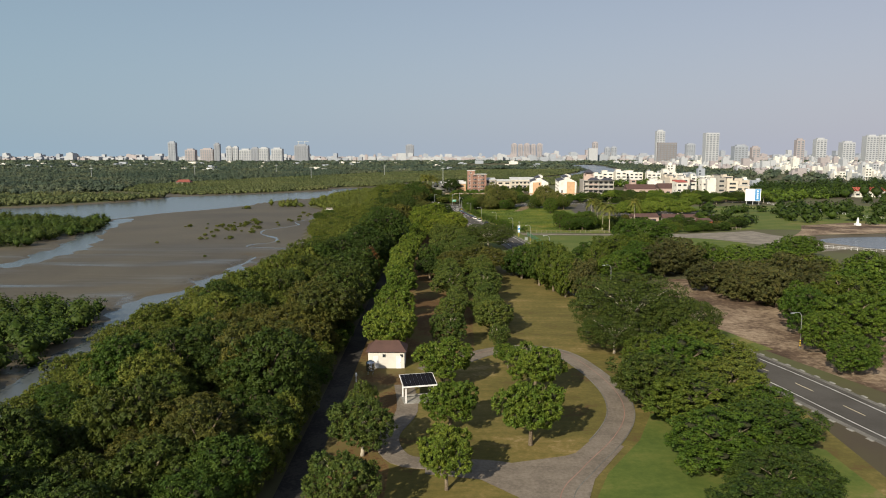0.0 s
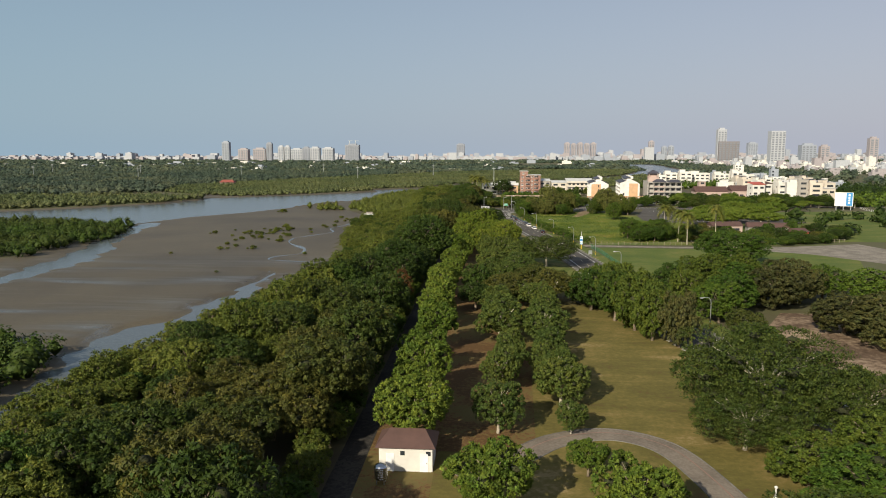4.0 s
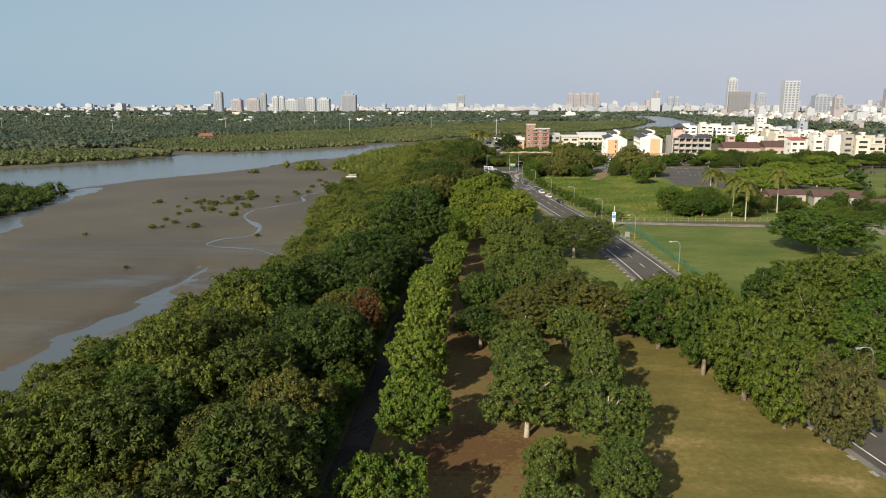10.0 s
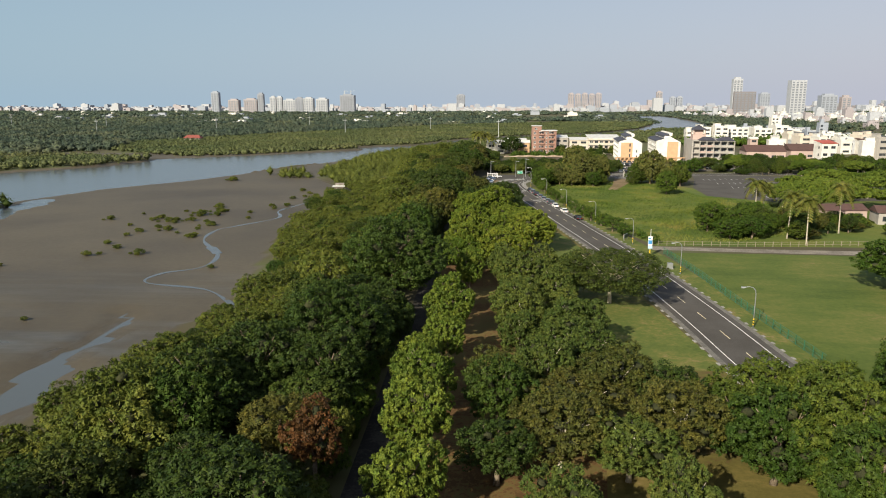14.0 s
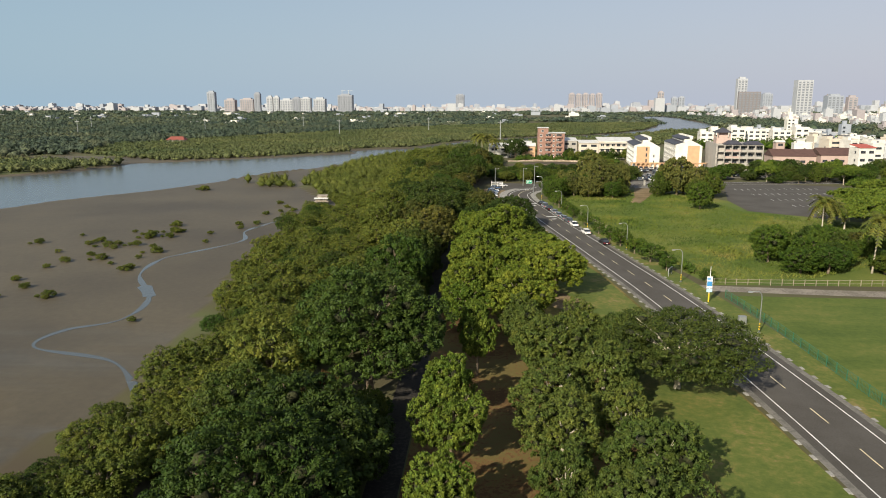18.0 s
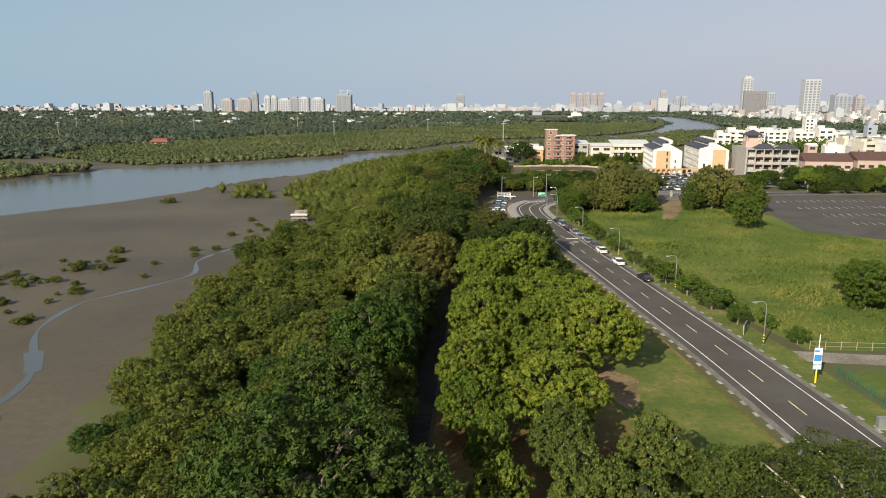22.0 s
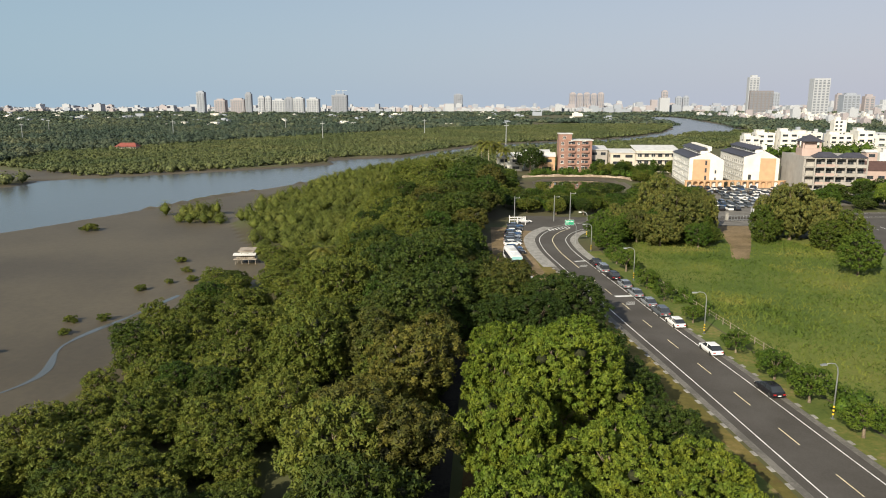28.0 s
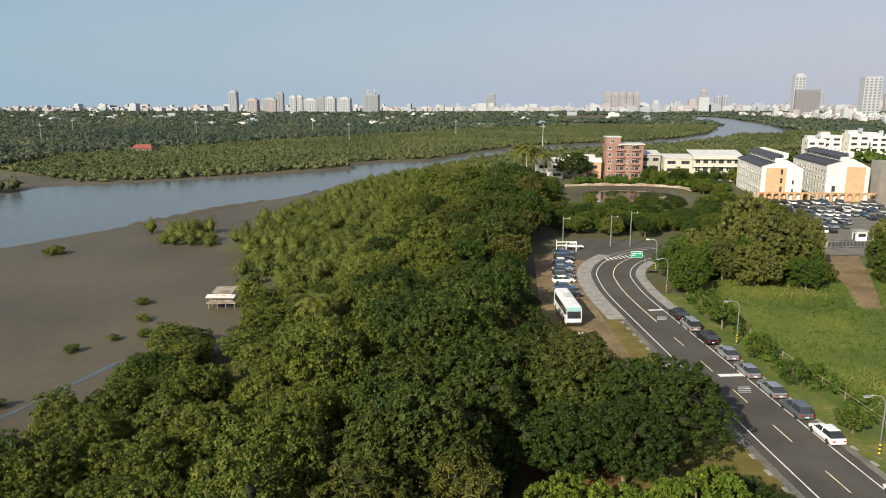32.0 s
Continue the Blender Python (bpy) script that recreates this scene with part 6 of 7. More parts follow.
# ---- mudflat: creek, bushes, stilt house ----
creek = smooth_line([(-50, 250), (-60, 262), (-74.8, 267), (-75.2, 275), (-69, 281), (-70.6, 294), (-81.5, 312), (-84, 327), (-81, 334), (-73, 350), (-77, 364), (-74, 380), (-72, 392)], 1.0)
cg = [Vector((q.x, q.y, float(height_at(np.array([q.x]), np.array([q.y]))[0]))) for q in creek]
g = Geo()
n = len(cg)
wid = [0.42 + 0.2 * math.sin(i * 0.37) + (0.9 if 60 < i < 70 else 0) for i in range(n)]
la, lb = offset_line(cg, -1), offset_line(cg, 1)
g.add([cg[i] + (la[i] - cg[i]) * wid[i] + Vector((0, 0, 0.03)) for i in range(n)] + [cg[i] + (lb[i] - cg[i]) * wid[i] + Vector((0, 0, 0.03)) for i in range(n)], [(i, n + i, n + i + 1, i + 1) for i in range(n - 1)])
tagged(new("creek", g.mesh("creek", WATER)), "thin winding trickle of water across the mud", "creek", "", "structure")
for x, y, w in ((-125, 344, 2.8), (-119.7, 354.5, 1.6), (-111, 343, 2.0), (-104, 340, 3.4), (-103.5, 343.6, 2.2), (-100.3, 356, 3.6), (-97, 362.4, 3.0), (-83, 375, 2.2), (-101.5, 291, 2.6), (-99, 300, 2.2), (-90, 294, 2.8), (-104.5, 305.4, 2.2),
                (-105.5, 317, 2.0), (-105.4, 323.5, 2.4), (-98, 326, 3.0), (-87.2, 315.4, 2.4), (-92.6, 340.5, 2.0), (-66.5, 280, 1.8), (-103, 330, 2.2), (-128.6, 460, 4.2), (-85.5, 359.4, 2.0), (-83, 241, 1.5), (-115, 279, 1.6), (-100.4, 371.5, 3.4),
                (-99.7, 353.4, 3.2), (-94.5, 354, 2.8), (-95.5, 361.2, 2.8), (-88.9, 334.7, 3.0), (-86.5, 317.4, 2.4), (-109.8, 346.7, 2.8), (-82, 347.7, 1.8), (-79.9, 368.4, 2.0), (-81, 395.4, 2.4), (-78, 401, 2.0), (-77.7, 376, 2.4), (-98, 342.8, 2.8), (-113, 333, 1.8), (-93, 321, 1.6), (-90, 328, 1.8), (-108, 361, 1.7), (-74, 403, 2.6), (-79, 411, 2.2), (-84, 420, 2.6)):
    plant("bush", x, y, w, w * 0.5, 3)
    if w > 2.1:
        plant("bush", x + w * tree_rng.uniform(-0.9, 0.9), y + tree_rng.uniform(-2, 2), w * 0.6, w * 0.3, 3)
    if w > 2.7:
        plant("bush", x - w * tree_rng.uniform(0.6, 1.1), y + tree_rng.uniform(-1.5, 1.5), w * 0.45, w * 0.2, 3)
OLD_WOOD = surface("weathered_boards", [(0.3, (0.16, 0.13, 0.10)), (0.7, (0.34, 0.30, 0.25))], 0.8, 6, 0.9, 0.5, 0.02)
hut = thing("stilt_hut", "weathered wooden fishing hut with a white cabin on stilts", "hut", Matrix.LocRotScale((-68.6, 420.5, -0.1), Euler((0, 0, 0.1)), (0.76, 0.8, 0.84)))
part("deck", Geo().box(-3.4, 3.4, -2.6, 2.6, 1.1, 1.3), OLD_WOOD, hut)
for i in range(4):
    for j in range(3):
        part("stilt", Geo().tube([(-3 + 2 * i, -2.2 + 2.2 * j, -0.6), (-3 + 2 * i, -2.2 + 2.2 * j, 1.15)], [0.1, 0.1], 6), OLD_WOOD, hut)
for i in range(9):
    part("board", Geo().box(-2.6 + i * 0.6, -2.6 + i * 0.6 + 0.5, -1.75, -1.65, 1.3, 2.6 + 0.08 * (i % 3)), OLD_WOOD, hut)
part("cabin", Geo().box(-1.7, 2.2, -1.4, 1.4, 1.3, 3.3), WHITE_WALL, hut, "white cabin")
part("roof", Geo().add([(-2.2, -1.9, 3.15), (2.7, -1.9, 3.15), (2.7, 1.9, 3.6), (-2.2, 1.9, 3.6), (-2.2, -1.9, 3.3), (2.7, -1.9, 3.3), (2.7, 1.9, 3.75), (-2.2, 1.9, 3.75)], [(4, 5, 6, 7), (3, 2, 1, 0), (0, 1, 5, 4), (1, 2, 6, 5), (2, 3, 7, 6), (3, 0, 4, 7)]), OLD_WOOD, hut, "weathered board roof")
part("lean_to", Geo().add([(-3.5, -2.7, 2.4), (3.2, -2.7, 2.4), (3.2, -1.3, 2.8), (-3.5, -1.3, 2.8), (-3.5, -2.7, 2.3), (3.2, -2.7, 2.3), (3.2, -1.3, 2.7), (-3.5, -1.3, 2.7)], [(0, 1, 2, 3), (7, 6, 5, 4), (4, 5, 1, 0), (5, 6, 2, 1), (7, 4, 0, 3)]), PALE_ROOF, hut, "pale patched lean-to roof")
part("window", Geo().box(0.0, 0.6, -1.43, -1.38, 2.1, 2.7), GLASS, hut)


# ---- painted bars and crossing on the road ----
def bar(name, x0, y0, x1, y1, wide, label):
    a = math.degrees(math.atan2(y1 - y0, x1 - x0))
    ln = math.hypot(x1 - x0, y1 - y0)
    return part(name, Geo().box(0, ln, -wide / 2, wide / 2, 0, 0.005), WHITE_LINE, road, label, pose(x0, y0, 0.048, 0, 0, a))


bar("stop_bar", 10.4, 395.6, 13.6, 396.2, 0.9, "worn white bar across the lane")
bar("stop_bar", 6.4, 425.2, 8.9, 425.9, 0.8, "worn white bar across the lane")
for k in range(7):
    bar("crossing_stripe", 4.2 + k * 1.0, 464.8 + k * 0.75, 3.6 + k * 1.0, 467.2 + k * 0.75, 0.45, "white crossing stripe")
for x, y in ((12.2, 390.2), (7.6, 419.8)):
    for k in range(4):
        bar("lane_mark", x - 0.8 + 0.12 * k, y + k * 0.55, x + 0.8 + 0.12 * k, y + 0.2 + k * 0.55, 0.14, "worn white lane marking")

BANK_SAND = surface("pale_bank", [(0.35, (0.22, 0.17, 0.12)), (0.65, (0.40, 0.33, 0.25))], 0.15, 1.2, 0.95, 0.6, 0.2)
bank_line = smooth_line([(2, 612), (10, 617), (24, 619), (38, 618), (50, 612), (54, 600)], 1.5)
g = Geo()
na = len(bank_line)
ina, outa = offset_line(bank_line, 1.5), offset_line(bank_line, -2.0)
g.add([(p.x, p.y, -0.9) for p in ina] + [(p.x, p.y, 0.9 + 0.35 * math.sin(i * 0.9) * math.sin(i * 0.37)) for i, p in enumerate(bank_line)] + [(p.x, p.y, -0.05) for p in outa], [(i, na + i, na + i + 1, i + 1) for i in range(na - 1)] + [(na + i, 2 * na + i, 2 * na + i + 1, na + i + 1) for i in range(na - 1)])
tagged(new("pond_bank", g.mesh("pond_bank", BANK_SAND)), "pale eroded earth bank along the pond", "bank", "", "structure")
POND_WATER = painted("pond_water", (0.030, 0.034, 0.022), 0.06, 0, 0.1, 0.05, 0.5)
sheet("pond", [(27 + 22 * math.cos(a * 0.3927), 585 + 30 * math.sin(a * 0.3927)) for a in range(16)], -0.80, POND_WATER, "still dark pond reflecting the houses and trees", "pond")


# ---- buildings ----
FRAME_WHITE = painted("window_frame_white", (0.70, 0.70, 0.68), 0.5)
FRAME_DARK = painted("window_frame_dark", (0.10, 0.10, 0.11), 0.5)
# cladding colours greyed and blued: the skyline's distance haze is painted in
TOWER_WALLS = {"pale": painted("hazed_cladding_pale", (0.30, 0.33, 0.38), 0.7), "white": painted("hazed_cladding_white", (0.40, 0.42, 0.45), 0.7), "grey": painted("hazed_cladding_grey", (0.25, 0.27, 0.31), 0.7), "dark": painted("tower_concrete_dark", (0.21, 0.20, 0.21), 0.8), "rose": painted("hazed_cladding_rose", (0.34, 0.31, 0.32), 0.7)}
WINDOWS = {}


def put_window(parent, x, y, z, w, h, turn=0.0, frame_paint=None, sill=True, joined=False):
    """A window set in a wall that faces -y (turned by degrees): frame with a sill, and a pane behind it."""
    paint = frame_paint or FRAME_WHITE
    key = (round(w, 2), round(h, 2), paint.name, sill, joined)
    if key not in WINDOWS:
        g = Geo()
        b = 0.09
        g.box(-w / 2, w / 2, -0.08, 0.02, 0, b).box(-w / 2, w / 2, -0.08, 0.02, h - b, h).box(-w / 2, -w / 2 + b, -0.08, 0.02, b, h - b).box(w / 2 - b, w / 2, -0.08, 0.02, b, h - b).box(-b / 2, b / 2, -0.06, 0.02, b, h - b)
        if sill:
            g.box(-w / 2 - 0.1, w / 2 + 0.1, -0.22, 0.0, -0.1, -0.002)
        if joined:
            cut = len(g.f)
            me = g.box(-w / 2 + 0.02, w / 2 - 0.02, -0.03, 0.01, 0.02, h - 0.02).mesh("window", paint)
            me.materials.append(GLASS)
            for poly in me.polygons:
                poly.material_index = 1 if poly.index >= cut else 0
        WINDOWS[key] = (me, None) if joined else (g.mesh("window", paint), Geo().box(-w / 2 + 0.02, w / 2 - 0.02, -0.03, 0.01, 0.02, h - 0.02).mesh("pane", GLASS))
    fr, gl = WINDOWS[key]
    win = part("window", fr, paint, parent, "", pose(x, y, z, 0, 0, turn))
    if gl:
        part("pane", gl, GLASS, win)
    return win


def gable_school(x, y, wide, long, eave, ridge, mirror):
    """A white school wing, its gable to the south with an orange-brown panel, dark roof and white roof lights."""
    ob = thing("school_wing", "long white school wing with an orange-brown panel on its gable end", "school building", pose(x, y, 0, 0, 0, -5.6), "school wings")
    w = wide / 2
    outline = [(-w, 0), (w, 0), (w, eave), (w * 0.15, ridge), (-w, eave + 0.6)]
    n = len(outline)
    g = Geo()
    g.add([(px, 0, pz) for px, pz in outline] + [(px, long, pz) for px, pz in outline], [tuple(range(n)), tuple(range(2 * n - 1, n - 1, -1))] + [(k, n + k, n + (k + 1) % n, (k + 1) % n) for k in range(n)])
    part("wall", g, WHITE_WALL, ob)
    part("roof_slope", Geo().add([(-w - 0.4, 0.5, eave + 0.62), (-w * 0.34, 0.5, ridge - 1.2), (-w * 0.34, long, ridge - 1.2), (-w - 0.4, long, eave + 0.62), (-w - 0.4, 0.5, eave + 0.8), (-w * 0.34, 0.5, ridge - 0.95), (-w * 0.34, long, ridge - 0.95), (-w - 0.4, long, eave + 0.8)],
                                 [(4, 5, 6, 7), (0, 1, 5, 4), (3, 0, 4, 7), (1, 2, 6, 5)]), DARK_ROOF, ob, "dark blue-grey tiled roof")
    part("clerestory", Geo().box(-w * 0.34, w * 0.2, 2.0, long, ridge - 1.6, ridge + 0.5), WHITE_WALL, ob)
    part("upper_roof", Geo().add([(-w * 0.45, 1.6, ridge + 0.3), (w * 0.05, 1.6, ridge + 1.5), (w * 0.05, long, ridge + 1.5), (-w * 0.45, long, ridge + 0.3), (-w * 0.45, 1.6, ridge + 0.5), (w * 0.05, 1.6, ridge + 1.7), (w * 0.05, long, ridge + 1.7), (-w * 0.45, long, ridge + 0.5)],
                                 [(4, 5, 6, 7), (3, 2, 1, 0), (0, 1, 5, 4), (1, 2, 6, 5), (3, 0, 4, 7)]), DARK_ROOF, ob, "dark upper roof")
    part("east_slope", Geo().add([(w * 0.1, 0.5, ridge + 0.02), (w + 0.4, 0.5, eave - 0.05), (w + 0.4, long, eave - 0.05), (w * 0.1, long, ridge + 0.02), (w * 0.1, 0.5, ridge + 0.2), (w + 0.4, 0.5, eave + 0.12), (w + 0.4, long, eave + 0.12), (w * 0.1, long, ridge + 0.2)],
                                 [(4, 5, 6, 7), (3, 2, 1, 0), (0, 1, 5, 4), (1, 2, 6, 5), (2, 3, 7, 6), (3, 0, 4, 7)]), DARK_ROOF, ob)
    for k in range(9):
        yy = 4 + k * (long - 6) / 9
        d = part("roof_light", Geo().box(w * 0.05, w * 0.36, yy, yy + 2.6, ridge + 0.3, ridge + 2.2), WHITE_WALL, ob, "white box roof light" if k == 0 else "")
        put_window(ob, -w * 0.345, yy + 1.3, ridge - 0.8, 2.2, 0.9, -90)
    x0, x1 = (-w * 0.78, w * 0.20) if not mirror else (-0.08 * w, w * 0.80)
    part("panel", Geo().box(x0, x1, -0.16, 0.02, 0.0, eave + 0.2), ORANGE_WALL, ob, "orange-brown tiled panel")
    for k in range(3):
        z = 3.2 + k * 3.2
        if not mirror:
            put_window(ob, x1 - 1.6, -0.17, z, 0.8, 1.9, 0, FRAME_DARK, False)
            put_window(ob, w * 0.55, 0.0, z - 0.4, 0.7, 1.5, 0, FRAME_DARK, False) if k < 2 else None
        elif k == 0:
            put_window(ob, -w * 0.62, 0.0, 3.4, 1.2, 2.2, 0, FRAME_DARK, False)
            put_window(ob, -w * 0.3, 0.0, 1.2, 0.8, 1.5, 0, FRAME_DARK, False)
    for k in range(12):
        for f in range(4):
            put_window(ob, -w, 2.0 + k * (long - 3) / 12, 1.2 + f * (eave - 1.2) / 4, 1.9, 1.6, -90, None, True, k > 5)
    return ob


gable_school(79.3, 576, 14.2, 46, 11.8, 15.0, False)
gable_school(102.3, 576, 14.4, 46, 12.4, 15.6, True)
arcade = thing("arcade_wall", "low orange-brown arcade wall with arched openings", "wall", pose(70.5, 574.2, 0, 0, 0, 1.0))
for k in range(16):
    x0 = k * 2.6
    part("pier", Geo().box(x0, x0 + 0.7, 0, 1.2, 0, 3.0), ORANGE_WALL, arcade)
    pts = [(x0 + 0.7, 2.0)] + [(x0 + 1.65 - 0.95 * math.cos(a), 2.0 + 0.75 * math.sin(a)) for a in (0.5, 1.05, 1.57, 2.1, 2.64)] + [(x0 + 2.6, 2.0), (x0 + 2.6, 3.0), (x0 + 0.7, 3.0)]
    n = len(pts)
    part("arch", Geo().add([(a, 0.02, b) for a, b in pts] + [(a, 1.18, b) for a, b in pts], [tuple(range(n)), tuple(range(2 * n - 1, n - 1, -1))] + [(i, n + i, n + (i + 1) % n, (i + 1) % n) for i in range(n)]), ORANGE_WALL, arcade)
part("coping", Geo().box(-0.2, 42.4, -0.15, 1.35, 3.0, 3.2), ORANGE_WALL, arcade)

# brick-tiled apartment block
flats = thing("apartment_block", "five-storey red-brown tiled apartment block with a stair tower", "apartment block", pose(22.4, 641, 0))
part("wall", Geo().box(0, 17.2, 0, 12, 0, 16.6), BRICK_WALL, flats)
part("stair_tower", Geo().box(0, 6.6, 0.3, 9, 16.6, 19.9), BRICK_WALL, flats)
part("tower_roof", Geo().box(-0.4, 7.0, -0.1, 9.4, 19.9, 20.3), PALE_ROOF, flats, "pale flat roof")
part("roof", Geo().box(6.0, 17.8, -0.6, 12.5, 16.6, 17.0), PALE_ROOF, flats, "pale flat roof edge")
for f in range(5):
    z = 1.0 + f * 3.25
    put_window(flats, 1.9, 0.0, z + 0.4, 1.5, 1.5)
    for x in (6.6, 13.6):
        bal = part("balcony", Geo().box(x - 1.9, x + 1.9, -1.1, 0.02, z - 0.35, z - 0.2).box(x - 1.9, x + 1.9, -1.1, -1.0, z - 0.2, z + 0.75), BRICK_WALL, flats)
        put_window(flats, x - 0.9, 0.0, z + 0.1, 1.5, 1.9, 0, FRAME_WHITE, False)
        put_window(flats, x + 0.9, 0.0, z + 0.1, 1.5, 1.9, 0, FRAME_DARK, False)
        if f % 2 == 0:
            part("awning", Geo().box(x - 1.7, x + 0.2, -1.3, 0.0, z + 2.1, z + 2.25), PALE_ROOF, flats, "pale awning")
    put_window(flats, 10.2, 0.0, z + 0.5, 1.1, 1.3)
    for y in (3, 8):
        put_window(flats, 17.2, y, z + 0.4, 1.4, 1.4, 90)
put_window(flats, 2.8, 0.3, 17.4, 1.6, 1.4)

# cream terrace, sheds and small houses beside it
terrace = thing("cream_terrace", "row of cream three-storey houses with pale sheet roofs", "building", pose(62, 640, 0, 0, 0, 2))
part("wall", Geo().box(0, 21.8, 0, 11, 0, 11.5), CREAM_WALL, terrace)
part("roof", Geo().add([(-0.5, -1.2, 11.5), (22.3, -1.2, 11.5), (22.3, 11.5, 13.6), (-0.5, 11.5, 13.6), (-0.5, -1.2, 11.8), (22.3, -1.2, 11.8), (22.3, 11.5, 13.9), (-0.5, 11.5, 13.9)], [(4, 5, 6, 7), (3, 2, 1, 0), (0, 1, 5, 4), (1, 2, 6, 5), (2, 3, 7, 6), (3, 0, 4, 7)]), PALE_ROOF, terrace, "pale sheet roof")
for f in range(3):
    part("ledge", Geo().box(0, 21.8, -1.3, 0.0, 3.3 + f * 3.5, 3.6 + f * 3.5), WHITE_WALL, terrace)
    part("parapet", Geo().box(0, 21.8, -1.3, -1.2, 3.6 + f * 3.5, 4.5 + f * 3.5), CREAM_WALL, terrace)
    for k in range(6):
        put_window(terrace, 2.2 + k * 3.5, 0.0, 1.0 + f * 3.5 + (0.3 if f else 0), 2.2, 1.7, 0, FRAME_DARK if k % 2 else FRAME_WHITE, False)


def small_house(x, y, w, d, h, wall, roof, style, turn=0.0, label="", simple=False):
    """A house: walls, roof or parapet, windows, a door, and a tank or stair hut on flat roofs."""
    key = (w, d, h, wall.name, roof.name, style)
    m = pose(x, y, 0, 0, 0, turn)
    if key in HOUSES:
        return copy_thing(HOUSES[key], m)
    ob = thing("house", label or f"{['two', 'three', 'four', 'five', 'six'][min(4, max(0, int(h / 3.2) - 2))]}-storey town house with {wall.name.replace('_', ' ')} walls", "house", None, "town houses")
    part("wall", Geo().box(-w / 2, w / 2, 0, d, 0, h), wall, ob)
    if style == "gable":
        part("roof", Geo().add([(-w / 2 - 0.4, -0.4, h - 0.1), (w / 2 + 0.4, -0.4, h - 0.1), (w / 2 + 0.4, d + 0.4, h - 0.1), (-w / 2 - 0.4, d + 0.4, h - 0.1), (-w / 2 - 0.4, d / 2, h + d * 0.22), (w / 2 + 0.4, d / 2, h + d * 0.22)], [(0, 1, 5, 4), (2, 3, 4, 5), (1, 2, 5), (3, 0, 4), (3, 2, 1, 0)]), roof, ob)
    elif style == "shed":
        part("roof", Geo().add([(-w / 2 - 0.3, -0.5, h), (w / 2 + 0.3, -0.5, h), (w / 2 + 0.3, d + 0.3, h + 1.4), (-w / 2 - 0.3, d + 0.3, h + 1.4), (-w / 2 - 0.3, -0.5, h + 0.2), (w / 2 + 0.3, -0.5, h + 0.2), (w / 2 + 0.3, d + 0.3, h + 1.6), (-w / 2 - 0.3, d + 0.3, h + 1.6)], [(4, 5, 6, 7), (3, 2, 1, 0), (0, 1, 5, 4), (1, 2, 6, 5), (2, 3, 7, 6), (3, 0, 4, 7)]), roof, ob)
    else:
        g = Geo().box(-w / 2 - 0.1, w / 2 + 0.1, -0.1, 0.15, h, h + 0.9).box(-w / 2 - 0.1, w / 2 + 0.1, d - 0.15, d + 0.1, h, h + 0.9).box(-w / 2 - 0.1, -w / 2 + 0.15, 0.15, d - 0.15, h, h + 0.9).box(w / 2 - 0.15, w / 2 + 0.1, 0.15, d - 0.15, h, h + 0.9)
        part("parapet", g, wall, ob)
        hut_ = part("stair_hut", Geo().box(-w / 2 + 0.6, -w / 2 + w * 0.5, d * 0.35, d * 0.85, h, h + 2.8), wall, ob)
        part("hut_roof", Geo().box(-w / 2 + 0.3, -w / 2 + w * 0.5 + 0.3, d * 0.35 - 0.4, d * 0.85 + 0.3, h + 2.8, h + 3.0), roof, hut_)
        part("tank", Geo().tube([(w * 0.28, d * 0.6, h), (w * 0.28, d * 0.6, h + 1.6), (w * 0.28, d * 0.6, h + 1.9)], [0.6, 0.6, 0.2], 8), CHROME, ob)
    floors, cols = max(1, int(h / 3.2)), max(1, int(w / 4.4))
    for f in range(floors):
        for k in range(cols):
            wx, wz = -w / 2 + (k + 0.5) * w / cols, f * h / floors + h / floors * 0.28
            put_window(ob, wx, 0.0, wz, round(w / cols * 0.58, 1), 1.5, 0, FRAME_DARK, False)
    for f in range(1, min(3, floors)):
        put_window(ob, -w / 2, d * 0.35, f * h / floors + 1.0, 1.2, 1.4, -90, FRAME_DARK, False)
    HOUSES[key] = ob
    ob.matrix_basis = m
    return ob


HOUSES = {}
small_house(55.5, 640, 12.6, 10, 10.4, CREAM_WALL, PALE_ROOF, "shed", 0, "cream house with a pale lean-to roof")
small_house(44, 646, 9, 14, 11.5, GREY_WALL, PALE_ROOF, "shed", 0, "grey metal-roofed workshop beside the flats")
small_house(16.6, 644, 8.6, 9, 8.0, ORANGE_WALL, PALE_ROOF, "gable", 0, "small orange house with a pale roof")
small_house(12, 654, 14, 8, 9.0, WHITE_WALL, PALE_ROOF, "shed", 0, "white house with a pale sheet roof")
small_house(-3, 646, 13, 10, 7.6, WHITE_WALL, PALE_ROOF, "gable", 3, "white house with a pale arched roof by the palms")
small_house(36, 664, 14, 8, 10, RED_ROOF, RED_ROOF, "shed", 0, "red sheet-metal workshop behind the flats")

# concrete teaching block under construction, with a pavilion tower
block = thing("teaching_block", "bare grey concrete teaching block with a small pavilion tower", "school building", pose(111.3, 556, 0, 0, 0, -5))
part("core", Geo().box(0.2, 23, 2.2, 28, 0, 14.6), GREY_WALL, block)
for f in range(5):
    part("slab", Geo().box(0, 23.4, -0.3, 28.2, f * 3.5 + 0.0, f * 3.5 + 0.35), GREY_WALL, block)
    if f < 4:
        part("rail_wall", Geo().box(4.6, 12.4, -0.25, -0.1, f * 3.5 + 0.35, f * 3.5 + 1.35), PINK_WALL, block)
        part("rail_wall", Geo().box(13.2, 23.2, -0.25, -0.1, f * 3.5 + 0.35, f * 3.5 + 1.35), GREY_WALL, block)
        for k in range(5):
            put_window(block, 6.0 + k * 4.0, 2.2, f * 3.5 + 1.2, 2.2, 1.5, 0, FRAME_DARK, False)
